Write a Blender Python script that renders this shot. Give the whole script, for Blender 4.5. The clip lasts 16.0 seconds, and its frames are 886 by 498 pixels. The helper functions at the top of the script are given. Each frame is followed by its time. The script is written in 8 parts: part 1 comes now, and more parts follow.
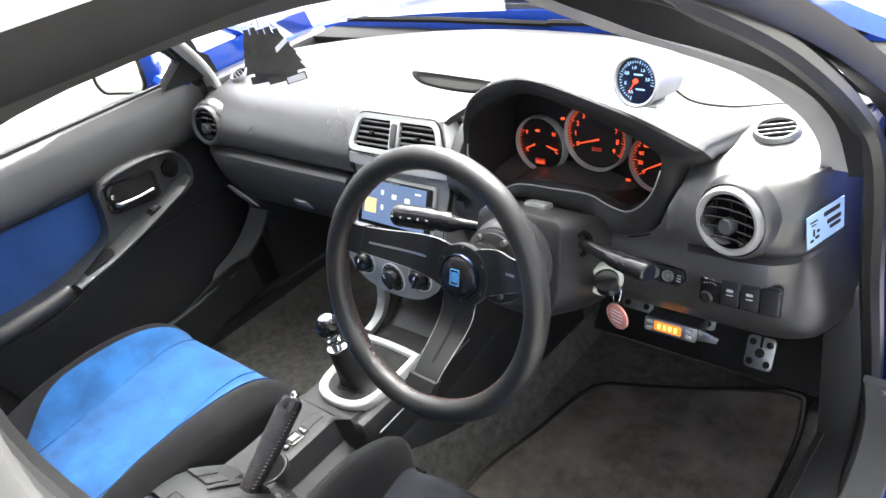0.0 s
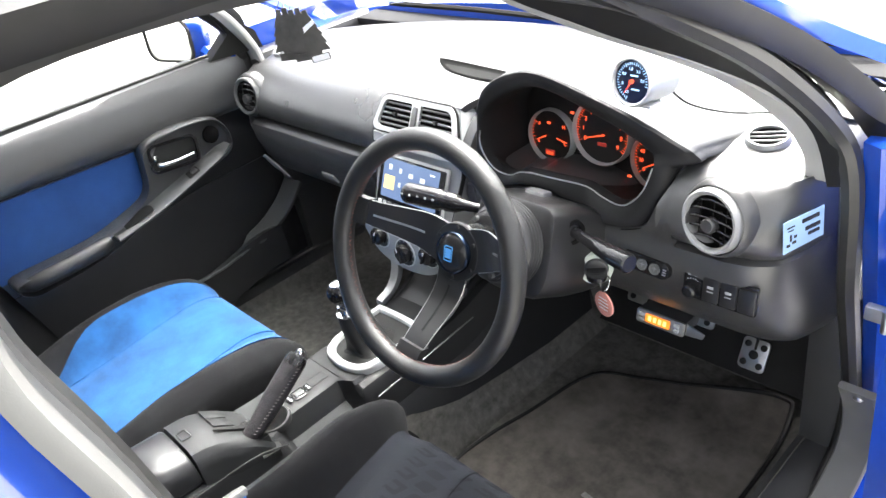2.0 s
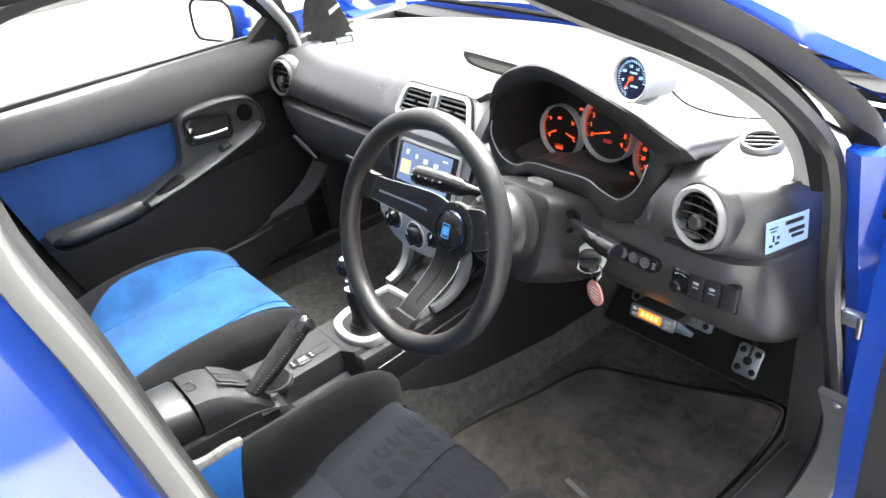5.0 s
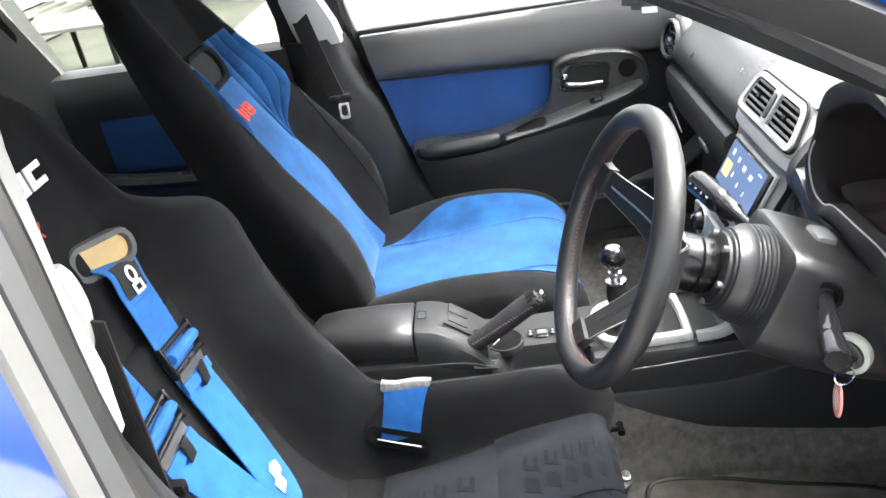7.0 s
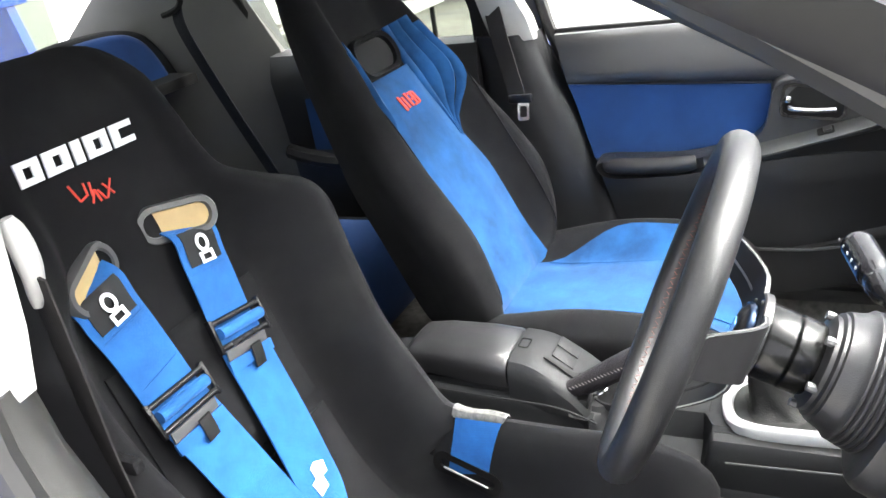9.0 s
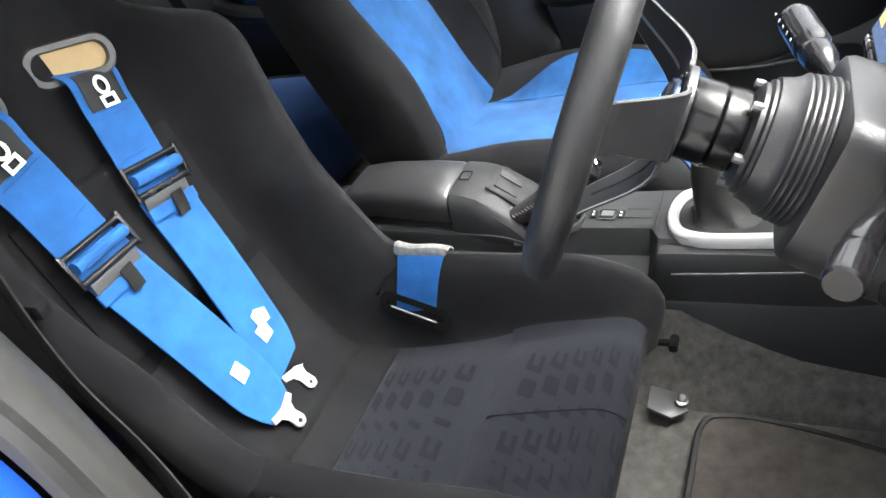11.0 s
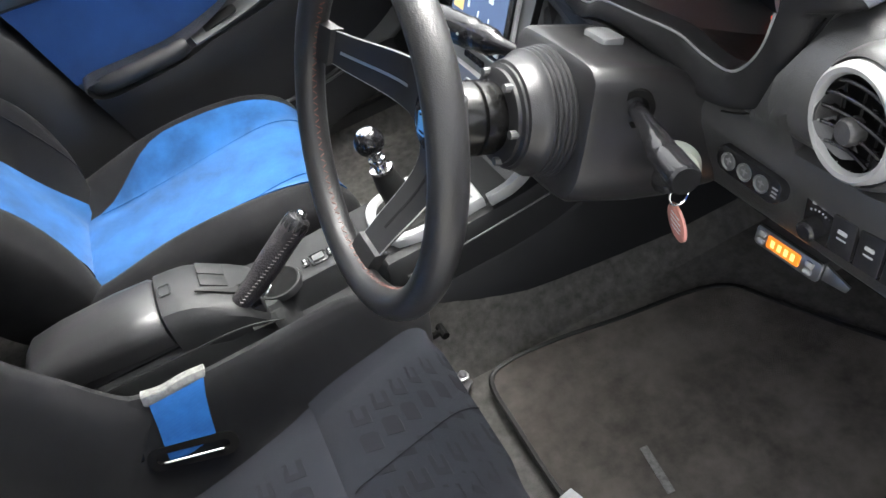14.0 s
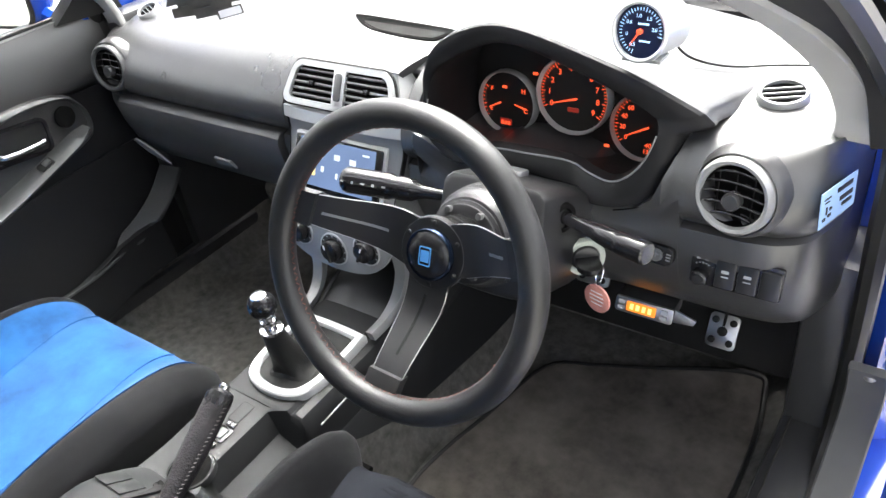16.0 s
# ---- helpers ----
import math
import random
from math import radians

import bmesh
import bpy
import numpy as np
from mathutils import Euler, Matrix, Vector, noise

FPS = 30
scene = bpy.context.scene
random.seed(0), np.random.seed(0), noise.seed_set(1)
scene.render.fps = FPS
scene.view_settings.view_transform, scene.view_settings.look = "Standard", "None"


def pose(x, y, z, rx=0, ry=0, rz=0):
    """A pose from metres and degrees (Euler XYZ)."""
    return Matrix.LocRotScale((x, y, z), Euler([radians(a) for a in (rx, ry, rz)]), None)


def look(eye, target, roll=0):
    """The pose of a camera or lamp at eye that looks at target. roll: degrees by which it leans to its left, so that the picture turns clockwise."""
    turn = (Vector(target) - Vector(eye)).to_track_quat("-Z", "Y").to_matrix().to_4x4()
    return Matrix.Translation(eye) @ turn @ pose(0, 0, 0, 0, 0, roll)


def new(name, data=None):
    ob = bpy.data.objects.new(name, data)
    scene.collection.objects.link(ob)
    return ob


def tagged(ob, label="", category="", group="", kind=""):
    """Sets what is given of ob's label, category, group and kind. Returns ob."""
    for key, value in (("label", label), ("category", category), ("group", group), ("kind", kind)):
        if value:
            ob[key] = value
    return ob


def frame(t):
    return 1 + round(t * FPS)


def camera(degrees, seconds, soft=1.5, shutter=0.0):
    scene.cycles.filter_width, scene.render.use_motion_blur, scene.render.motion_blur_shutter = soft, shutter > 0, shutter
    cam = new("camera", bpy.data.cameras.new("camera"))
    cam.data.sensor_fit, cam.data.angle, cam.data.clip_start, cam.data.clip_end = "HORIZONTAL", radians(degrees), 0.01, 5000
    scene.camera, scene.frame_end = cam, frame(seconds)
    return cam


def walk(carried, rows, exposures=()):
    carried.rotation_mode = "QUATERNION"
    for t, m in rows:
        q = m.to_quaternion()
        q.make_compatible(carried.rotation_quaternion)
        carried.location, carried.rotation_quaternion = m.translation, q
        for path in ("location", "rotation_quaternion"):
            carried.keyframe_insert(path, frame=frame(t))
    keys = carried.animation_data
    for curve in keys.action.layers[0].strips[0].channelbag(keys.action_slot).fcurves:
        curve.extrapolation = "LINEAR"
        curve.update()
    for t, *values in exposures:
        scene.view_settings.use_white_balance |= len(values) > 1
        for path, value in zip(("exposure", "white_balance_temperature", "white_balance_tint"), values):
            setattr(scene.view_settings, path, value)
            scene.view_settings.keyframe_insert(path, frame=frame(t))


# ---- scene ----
cam = camera(60.5, 16.0)
PATH = [
    (0, (0.947, -0.812, 1.432), (-0.32, 0.362, 0.423), -13.2),
    (0.5, (0.924, -0.747, 1.429), (-0.425, 0.298, 0.386), -16.0),
    (1, (0.937, -0.747, 1.423), (-0.439, 0.284, 0.401), -16.0),
    (1.5, (0.978, -0.766, 1.427), (-0.368, 0.297, 0.398), -13.0),
    (2, (1.047, -0.812, 1.445), (-0.301, 0.261, 0.428), -10.8),
    (2.5, (1.09, -0.846, 1.431), (-0.26, 0.268, 0.464), -8.7),
    (3, (1.112, -0.85, 1.421), (-0.261, 0.216, 0.431), -7.8),
    (5.3, (1.146, -0.798, 1.431), (-0.291, 0.179, 0.441), -8.1),
    (5.5, (1.156, -0.756, 1.428), (-0.327, 0.152, 0.439), -8.9),
    (6, (1.187, -0.625, 1.412), (-0.439, 0.011, 0.437), -9.7),
    (6.5, (1.202, -0.512, 1.42), (-0.549, -0.303, 0.477), -10.3),
    (7, (1.164, -0.417, 1.393), (-0.584, -0.594, 0.437), -9.3),
    (7.5, (1.106, -0.311, 1.37), (-0.588, -0.819, 0.437), -11.0),
    (8, (1.037, -0.23, 1.338), (-0.595, -0.998, 0.474), -11.3),
    (8.2, (1.025, -0.214, 1.326), (-0.595, -1.006, 0.462), -10.8),
    (10.3, (0.959, -0.173, 1.273), (-0.577, -1.169, 0.467), -10.9),
    (10.5, (0.959, -0.169, 1.255), (-0.56, -1.125, 0.373), -12.0),
    (11, (0.963, -0.148, 1.21), (-0.497, -0.943, 0.098), -14.2),
    (11.5, (0.965, -0.148, 1.178), (-0.413, -0.857, -0.086), -17.0),
    (12, (0.968, -0.147, 1.177), (-0.413, -0.835, -0.095), -17.3),
    (12.5, (0.962, -0.146, 1.179), (-0.441, -0.815, -0.081), -18.4),
    (13, (0.961, -0.177, 1.189), (-0.498, -0.691, -0.079), -19.3),
    (13.5, (0.966, -0.31, 1.229), (-0.571, -0.361, -0.05), -19.2),
    (14, (0.94, -0.397, 1.269), (-0.553, -0.065, -0.02), -18.6),
    (14.5, (0.892, -0.484, 1.309), (-0.507, 0.192, 0.05), -17.6),
    (15, (0.839, -0.618, 1.362), (-0.409, 0.423, 0.196), -12.6),
    (15.5, (0.804, -0.71, 1.372), (-0.299, 0.495, 0.218), -9.6),
    (16, (0.798, -0.759, 1.383), (-0.252, 0.507, 0.246), -8.5),
]
walk(cam, [(t, look(eye, target, roll)) for t, eye, target, roll in PATH],
     [(0, 2.87), (1, 2.95), (2, 3.12), (3, 3.19), (6, 3.12), (8, 3.13), (10.5, 3.02), (11.2, 2.75), (13.5, 2.69), (14.5, 2.80), (16, 2.94)])

# ---- daylight: bright overcast sky, soft sun ----
world = bpy.data.worlds.new("world")
scene.world = world
world.use_nodes = True
wn = world.node_tree
sky = wn.nodes.new("ShaderNodeTexSky")
sky.sky_type = "NISHITA"
sky.sun_disc = False
sky.sun_elevation, sky.sun_rotation = radians(58), radians(-20)
sky.air_density, sky.dust_density, sky.ozone_density = 0.6, 6.0, 1.0
grey = wn.nodes.new("ShaderNodeHueSaturation")
grey.inputs["Saturation"].default_value = 0.18
wn.links.new(sky.outputs[0], grey.inputs["Color"])
wn.links.new(grey.outputs[0], wn.nodes["Background"].inputs[0])
wn.nodes["Background"].inputs[1].default_value = 0.165
sun = new("sun", bpy.data.lights.new("sun", "SUN"))
sun.data.energy, sun.data.angle, sun.data.color = 1.1, radians(40), (1.0, 0.97, 0.93)
sun.matrix_world = look((-1.0, 2.85, 5.5), (0, 0, 0.6))

# ---- materials ----
def mat(name, color, rough=0.5, metal=0.0, var=0.0, vscale=8.0, bump=0.0, bscale=300.0, bdist=0.001, spec=0.5, sheen=0.0, coat=0.0,
        rvar=0.0, pattern="NOISE", emit=None, estr=0.0, stain=0.0, sscale=5.0, dust=(0.5, 0.5, 0.48)):
    m = bpy.data.materials.new(name)
    m.use_nodes = True
    nt = m.node_tree
    b = nt.nodes["Principled BSDF"]
    b.inputs["Base Color"].default_value = (*color, 1)
    b.inputs["Roughness"].default_value, b.inputs["Metallic"].default_value = rough, metal
    b.inputs["Specular IOR Level"].default_value = spec
    b.inputs["Sheen Weight"].default_value, b.inputs["Sheen Roughness"].default_value = sheen, 0.5
    b.inputs["Coat Weight"].default_value, b.inputs["Coat Roughness"].default_value = coat, 0.05
    tc = nt.nodes.new("ShaderNodeTexCoord")
    col = None
    if var:
        n = nt.nodes.new("ShaderNodeTexNoise")
        n.inputs["Scale"].default_value, n.inputs["Detail"].default_value, n.inputs["Roughness"].default_value = vscale, 6.0, 0.6
        nt.links.new(tc.outputs["Object"], n.inputs["Vector"])
        r = nt.nodes.new("ShaderNodeValToRGB")
        r.color_ramp.elements[0].position, r.color_ramp.elements[1].position = 0.3, 0.7
        r.color_ramp.elements[0].color = (*[max(0, c * (1 - var)) for c in color], 1)
        r.color_ramp.elements[1].color = (*[min(1, c * (1 + var)) for c in color], 1)
        nt.links.new(n.outputs["Fac"], r.inputs["Fac"])
        col = r.outputs["Color"]
        if rvar:
            mr = nt.nodes.new("ShaderNodeMapRange")
            mr.inputs["To Min"].default_value, mr.inputs["To Max"].default_value = max(0.02, rough - rvar), min(1, rough + rvar)
            nt.links.new(n.outputs["Fac"], mr.inputs["Value"])
            nt.links.new(mr.outputs[0], b.inputs["Roughness"])
    if stain:
        n2 = nt.nodes.new("ShaderNodeTexNoise")
        n2.inputs["Scale"].default_value, n2.inputs["Detail"].default_value = sscale, 8.0
        nt.links.new(tc.outputs["Object"], n2.inputs["Vector"])
        r2 = nt.nodes.new("ShaderNodeValToRGB")
        r2.color_ramp.elements[0].position, r2.color_ramp.elements[1].position = 0.48, 0.75
        r2.color_ramp.elements[0].color, r2.color_ramp.elements[1].color = (0, 0, 0, 1), (stain, stain, stain, 1)
        nt.links.new(n2.outputs["Fac"], r2.inputs["Fac"])
        mx = nt.nodes.new("ShaderNodeMix")
        mx.data_type = "RGBA"
        nt.links.new(r2.outputs["Color"], mx.inputs["Factor"])
        mx.inputs["A"].default_value, mx.inputs["B"].default_value = (*color, 1), (*dust, 1)
        if col:
            nt.links.new(col, mx.inputs["A"])
        col = mx.outputs["Result"]
    if col:
        nt.links.new(col, b.inputs["Base Color"])
    if bump:
        if pattern == "VORONOI":
            t = nt.nodes.new("ShaderNodeTexVoronoi")
            out = t.outputs["Distance"]
        elif pattern == "WAVE":
            t = nt.nodes.new("ShaderNodeTexWave")
            out = t.outputs["Fac"]
        else:
            t = nt.nodes.new("ShaderNodeTexNoise")
            t.inputs["Detail"].default_value = 4.0
            out = t.outputs["Fac"]
        t.inputs["Scale"].default_value = bscale
        nt.links.new(tc.outputs["Object"], t.inputs["Vector"])
        bp = nt.nodes.new("ShaderNodeBump")
        bp.inputs["Strength"].default_value, bp.inputs["Distance"].default_value = bump, bdist
        nt.links.new(out, bp.inputs["Height"])
        nt.links.new(bp.outputs[0], b.inputs["Normal"])
    if emit:
        b.inputs["Emission Color"].default_value = (*emit, 1)
        b.inputs["Emission Strength"].default_value = estr
    return m


def glass(name, tint, rough=0.0):
    m = bpy.data.materials.new(name)
    m.use_nodes = True
    b = m.node_tree.nodes["Principled BSDF"]
    b.inputs["Base Color"].default_value = (*tint, 1)
    b.inputs["Roughness"].default_value, b.inputs["Transmission Weight"].default_value, b.inputs["IOR"].default_value = rough, 1.0, 1.45
    return m


DASH = mat("dash_plastic", (0.037, 0.037, 0.038), 0.29, var=0.12, vscale=3, bump=0.35, bscale=900, bdist=0.0006, pattern="VORONOI", rvar=0.06, spec=0.8)
PLASTIC = mat("black_plastic", (0.015, 0.015, 0.016), 0.33, var=0.15, vscale=6, bump=0.25, bscale=900, bdist=0.0005, pattern="VORONOI", spec=0.5)
SMOOTHP = mat("smooth_black_plastic", (0.010, 0.010, 0.011), 0.26, var=0.15, vscale=20, rvar=0.05, spec=0.4)
MATTE = mat("matte_black", (0.012, 0.012, 0.012), 0.7, var=0.2, vscale=10, spec=0.2)
HOOD = mat("dark_grained_plastic", (0.014, 0.014, 0.015), 0.52, var=0.12, vscale=5, bump=0.3, bscale=900, bdist=0.0005, pattern="VORONOI", spec=0.22)
RINGM = mat("satin_grey_metal", (0.22, 0.225, 0.23), 0.36, metal=0.25, var=0.06, vscale=6)
VENTRING = mat("lit_satin_ring", (0.25, 0.252, 0.255), 0.42, metal=0.1, var=0.06, vscale=6)
VENTSLAT = mat("satin_black_slat", (0.05, 0.051, 0.052), 0.35, spec=0.6, var=0.05, vscale=20)
SURROUND = mat("shaded_surround_plastic", (0.013, 0.013, 0.014), 0.5, var=0.1, vscale=5, bump=0.3, bscale=900, bdist=0.0005, pattern="VORONOI", spec=0.22)
RECESS = mat("pocket_shade_grey", (0.014, 0.014, 0.014), 0.8, var=0.1, vscale=8, spec=0.08)
# Near-black: the shade inside openings put into colour; also for plain black parts.
HOLLOW = mat("shade_and_parts_black", (0.006, 0.006, 0.006), 0.95, var=0.2, vscale=20, spec=0.03)
SILVER = mat("silver_plastic", (0.40, 0.41, 0.41), 0.38, metal=0.2, var=0.06, vscale=4, bump=0.08, bscale=1500, bdist=0.0003)
GREYP = mat("grey_plastic", (0.075, 0.077, 0.078), 0.38, metal=0.2, var=0.08, vscale=5, bump=0.08, bscale=1200, bdist=0.0003)
DECK = mat("dark_satin_plastic", (0.017, 0.0175, 0.0185), 0.52, spec=0.22, var=0.08, vscale=5, bump=0.08, bscale=1200, bdist=0.0003)
CHROME = mat("chrome", (0.72, 0.72, 0.73), 0.12, metal=1.0)
STEEL = mat("brushed_steel", (0.5, 0.5, 0.49), 0.35, metal=1.0, var=0.1, vscale=30, bump=0.1, bscale=500, bdist=0.0003)
LEATHER = mat("black_leather", (0.0095, 0.0095, 0.0100), 0.40, var=0.2, vscale=14, bump=0.28, bscale=900, bdist=0.0005, pattern="VORONOI", rvar=0.08)
ANOD = mat("black_anodised", (0.012, 0.012, 0.013), 0.40, metal=0.1, var=0.1, vscale=40, bump=0.05, bscale=900, bdist=0.0002)
FABRIC = mat("black_knit_fabric", (0.0085, 0.0085, 0.0095), 0.9, var=0.25, vscale=5, bump=0.6, bscale=1400, bdist=0.0008, sheen=0.022, spec=0.10, stain=0.012, sscale=9)
CUSHION = mat("dark_grey_woven_fabric", (0.0118, 0.0130, 0.0168), 0.85, var=0.2, vscale=6, bump=0.6, bscale=1100, bdist=0.0008, sheen=0.025, spec=0.10)
SUEDE = mat("blue_suede", (0.0098, 0.059, 0.168), 0.9, var=0.42, vscale=11, bump=0.4, bscale=500, bdist=0.0008, sheen=0.12, spec=0.15)
BLUECLOTH = mat("blue_door_cloth", (0.010, 0.045, 0.160), 0.9, var=0.15, vscale=10, bump=0.5, bscale=900, bdist=0.0006, sheen=0.15, spec=0.2)
WEBBING = mat("blue_webbing", (0.016, 0.106, 0.33), 0.65, var=0.2, vscale=25, bump=0.5, bscale=420, bdist=0.0004, pattern="WAVE", sheen=0.05, spec=0.2)
CARPET = mat("dark_carpet", (0.098, 0.095, 0.088), 0.97, var=0.35, vscale=60, bump=1.0, bscale=700, bdist=0.002, spec=0.1, stain=0.35, sscale=12, dust=(0.17, 0.165, 0.15))
MATFLOOR = mat("floor_mat_pile", (0.074, 0.067, 0.060), 0.98, var=0.3, vscale=40, bump=1.0, bscale=800, bdist=0.002, spec=0.1, stain=0.7, sscale=7, dust=(0.17, 0.155, 0.138))
PAINT = mat("blue_car_paint", (0.010, 0.075, 0.52), 0.22, metal=0.2, var=0.06, vscale=60, coat=1.0)
PAINT.node_tree.nodes["Principled BSDF"].inputs["Coat IOR"].default_value = 1.9
RUBBER = mat("black_rubber", (0.006, 0.006, 0.006), 0.5, var=0.25, vscale=15, stain=0.12, sscale=20, dust=(0.05, 0.05, 0.047), spec=0.3)
SEAL = mat("grey_black_seal", (0.020, 0.020, 0.019), 0.38, var=0.25, vscale=15, stain=0.10, sscale=20, dust=(0.06, 0.06, 0.056), spec=0.6)
GLOSS = mat("glossy_black_plastic", (0.008, 0.008, 0.009), 0.14, var=0.1, vscale=20, rvar=0.05, spec=0.5)
PALERING = mat("pale_green_lit_ring", (0.40, 0.43, 0.38), 0.4, var=0.05, vscale=20)
HEADLINER = mat("grey_headliner", (0.42, 0.42, 0.40), 0.95, var=0.06, vscale=30, bump=0.4, bscale=800, bdist=0.0006, spec=0.1)
TRIMGREY = mat("light_grey_trim", (0.33, 0.33, 0.32), 0.55, var=0.06, vscale=6, bump=0.2, bscale=900, bdist=0.0004)
GREYTRIM = mat("mid_grey_plastic", (0.032, 0.032, 0.030), 0.5, var=0.08, vscale=6, bump=0.2, bscale=900, bdist=0.0004)
PILLAR = mat("pale_pillar_trim", (0.40, 0.40, 0.38), 0.5, var=0.05, vscale=6, bump=0.2, bscale=900, bdist=0.0004)
QUARTER = mat("dark_grey_trim", (0.11, 0.11, 0.105), 0.6, var=0.08, vscale=6, bump=0.2, bscale=900, bdist=0.0004)
WHITE = mat("white_label", (0.75, 0.76, 0.78), 0.6, var=0.05, vscale=30)
PRINT = mat("faded_white_print", (0.35, 0.36, 0.37), 0.6, var=0.1, vscale=60)
PAPER = mat("blue_paper_sticker", (0.35, 0.52, 0.80), 0.55, var=0.06, vscale=20)
INK = mat("dark_ink", (0.02, 0.02, 0.03), 0.6)
RED = mat("red_print", (0.65, 0.05, 0.03), 0.6)
REDPL = mat("red_enamel_tag", (0.55, 0.24, 0.20), 0.35, var=0.3, vscale=60)
FOAM = mat("tan_backing", (0.37, 0.265, 0.12), 0.6, var=0.15, vscale=20)
GREENINK = mat("green_print", (0.01, 0.12, 0.07), 0.5)
DIAL = mat("dial_face", (0.006, 0.005, 0.005), 0.5)
GLOW = mat("red_dial_light", (0.5, 0.05, 0.02), 0.5, emit=(1.0, 0.10, 0.03), estr=0.19)
AMBER = mat("amber_display", (0.6, 0.2, 0.02), 0.5, emit=(1.0, 0.22, 0.02), estr=0.16)
BLUEGLOW = mat("blue_dial_light", (0.3, 0.5, 0.8), 0.5, emit=(0.45, 0.72, 1.0), estr=0.14)
NAVYDIAL = mat("navy_dial_face", (0.004, 0.008, 0.03), 0.3)
SCREEN = mat("screen_blue", (0.03, 0.05, 0.10), 0.25, emit=(0.16, 0.23, 0.38), estr=0.13)
ICON = mat("screen_icon", (0.4, 0.45, 0.5), 0.3, emit=(0.6, 0.68, 0.8), estr=0.10)
ORANGEICON = mat("screen_orange_icon", (0.5, 0.4, 0.2), 0.3, emit=(0.8, 0.55, 0.2), estr=0.11)
GLASS = glass("clear_glass", (0.96, 0.98, 0.97))
TINTED = glass("tinted_glass", (0.42, 0.45, 0.42))
MIRROR = mat("mirror_glass", (0.85, 0.87, 0.88), 0.03, metal=1.0)
CONCRETE = mat("pale_concrete", (0.42, 0.41, 0.38), 0.9, var=0.15, vscale=1.5, bump=0.3, bscale=60, bdist=0.004, stain=0.5, sscale=0.8, dust=(0.30, 0.29, 0.26))
MOSSY = mat("mossy_paving", (0.13, 0.13, 0.105), 0.95, var=0.3, vscale=2.0, bump=0.4, bscale=50, bdist=0.004, stain=0.6, sscale=1.5, dust=(0.20, 0.20, 0.17))
PLASTER = mat("grey_plaster", (0.30, 0.32, 0.28), 0.9, var=0.12, vscale=1.5, bump=0.3, bscale=40, bdist=0.004, stain=0.5, sscale=1.1, dust=(0.22, 0.24, 0.2))
WOOD = mat("weathered_wood", (0.32, 0.30, 0.27), 0.85, var=0.3, vscale=6, bump=0.4, bscale=50, bdist=0.003)
BOOT = mat("dull_black_leather", (0.007, 0.007, 0.007), 0.55, var=0.25, vscale=20, bump=0.5, bscale=500, bdist=0.0006, pattern="VORONOI", spec=0.25)
GRIP = mat("worn_dark_leather", (0.021, 0.019, 0.021), 0.62, var=0.3, vscale=60, bump=0.9, bscale=380, bdist=0.0010, pattern="VORONOI", spec=0.25)
BELTWEB = mat("dark_grey_webbing", (0.030, 0.028, 0.028), 0.8, var=0.12, vscale=25, bump=0.4, bscale=260, bdist=0.0004, pattern="WAVE", spec=0.2)
STITCHW = mat("pale_thread", (0.17, 0.155, 0.155), 0.8)
STITCH = mat("red_stitching", (0.13, 0.045, 0.035), 0.7)
SEAMG = mat("grey_thread", (0.16, 0.16, 0.17), 0.8)
PATTERN = mat("dark_weave_print", (0.0085, 0.0092, 0.0118), 0.88, spec=0.12)
VELCRO = mat("grey_velcro", (0.14, 0.14, 0.135), 0.95, var=0.4, vscale=120, bump=1, bscale=900, bdist=0.002)

# ---- modelling helpers ----
def V(*a):
    return Vector(a)


def thing(name, label, category, base=(0, 0, 0), group="", kind="", move=(0, 0, 0)):
    """An Empty at its base; move: how far the thing stands from where its parts are drawn."""
    e = new(name)
    e.empty_display_size = 0.05
    e.location = Vector(base) + Vector(move)
    e["base"] = list(base)
    return tagged(e, label, category, group, kind)


def finish(name, bm, material, angle=38):
    bmesh.ops.recalc_face_normals(bm, faces=bm.faces)
    me = bpy.data.meshes.new(name)
    bm.to_mesh(me)
    bm.free()
    for p in me.polygons:
        p.use_smooth = True
    me.set_sharp_from_angle(angle=radians(angle))
    me.materials.append(material)
    return new(name, me)


def part(name, bm, material, parent=None, label="", angle=38):
    ob = finish(name, bm, material, angle)
    if parent is not None:
        ob.parent = parent
        if parent.type == "EMPTY":
            ob.matrix_parent_inverse = Matrix.Translation(-Vector(parent["base"]))
    return tagged(ob, label)


def solo(name, bm, material, label, category, group="", kind="", angle=38):
    return tagged(finish(name, bm, material, angle), label, category, group, kind)


def axes(origin, z, x=(1, 0, 0)):
    """A frame whose z axis is z, with x near the x that is given."""
    z = Vector(z).normalized()
    y = z.cross(Vector(x)).normalized()
    x = y.cross(z)
    m = Matrix((x, y, z)).transposed().to_4x4()
    m.translation = origin
    return m


def loft(bm, rings, close=True, cap=True, loop=False):
    vs = [[bm.verts.new(p) for p in r] for r in rings]
    n = len(vs[0])
    pairs = list(zip(vs, vs[1:])) + ([(vs[-1], vs[0])] if loop else [])
    for a, b in pairs:
        for i in range(n if close else n - 1):
            j = (i + 1) % n
            try:
                bm.faces.new((a[i], a[j], b[j], b[i]))
            except ValueError:
                pass
    if cap and close and not loop:
        bm.faces.new(vs[0][::-1])
        bm.faces.new(vs[-1])
    return bm


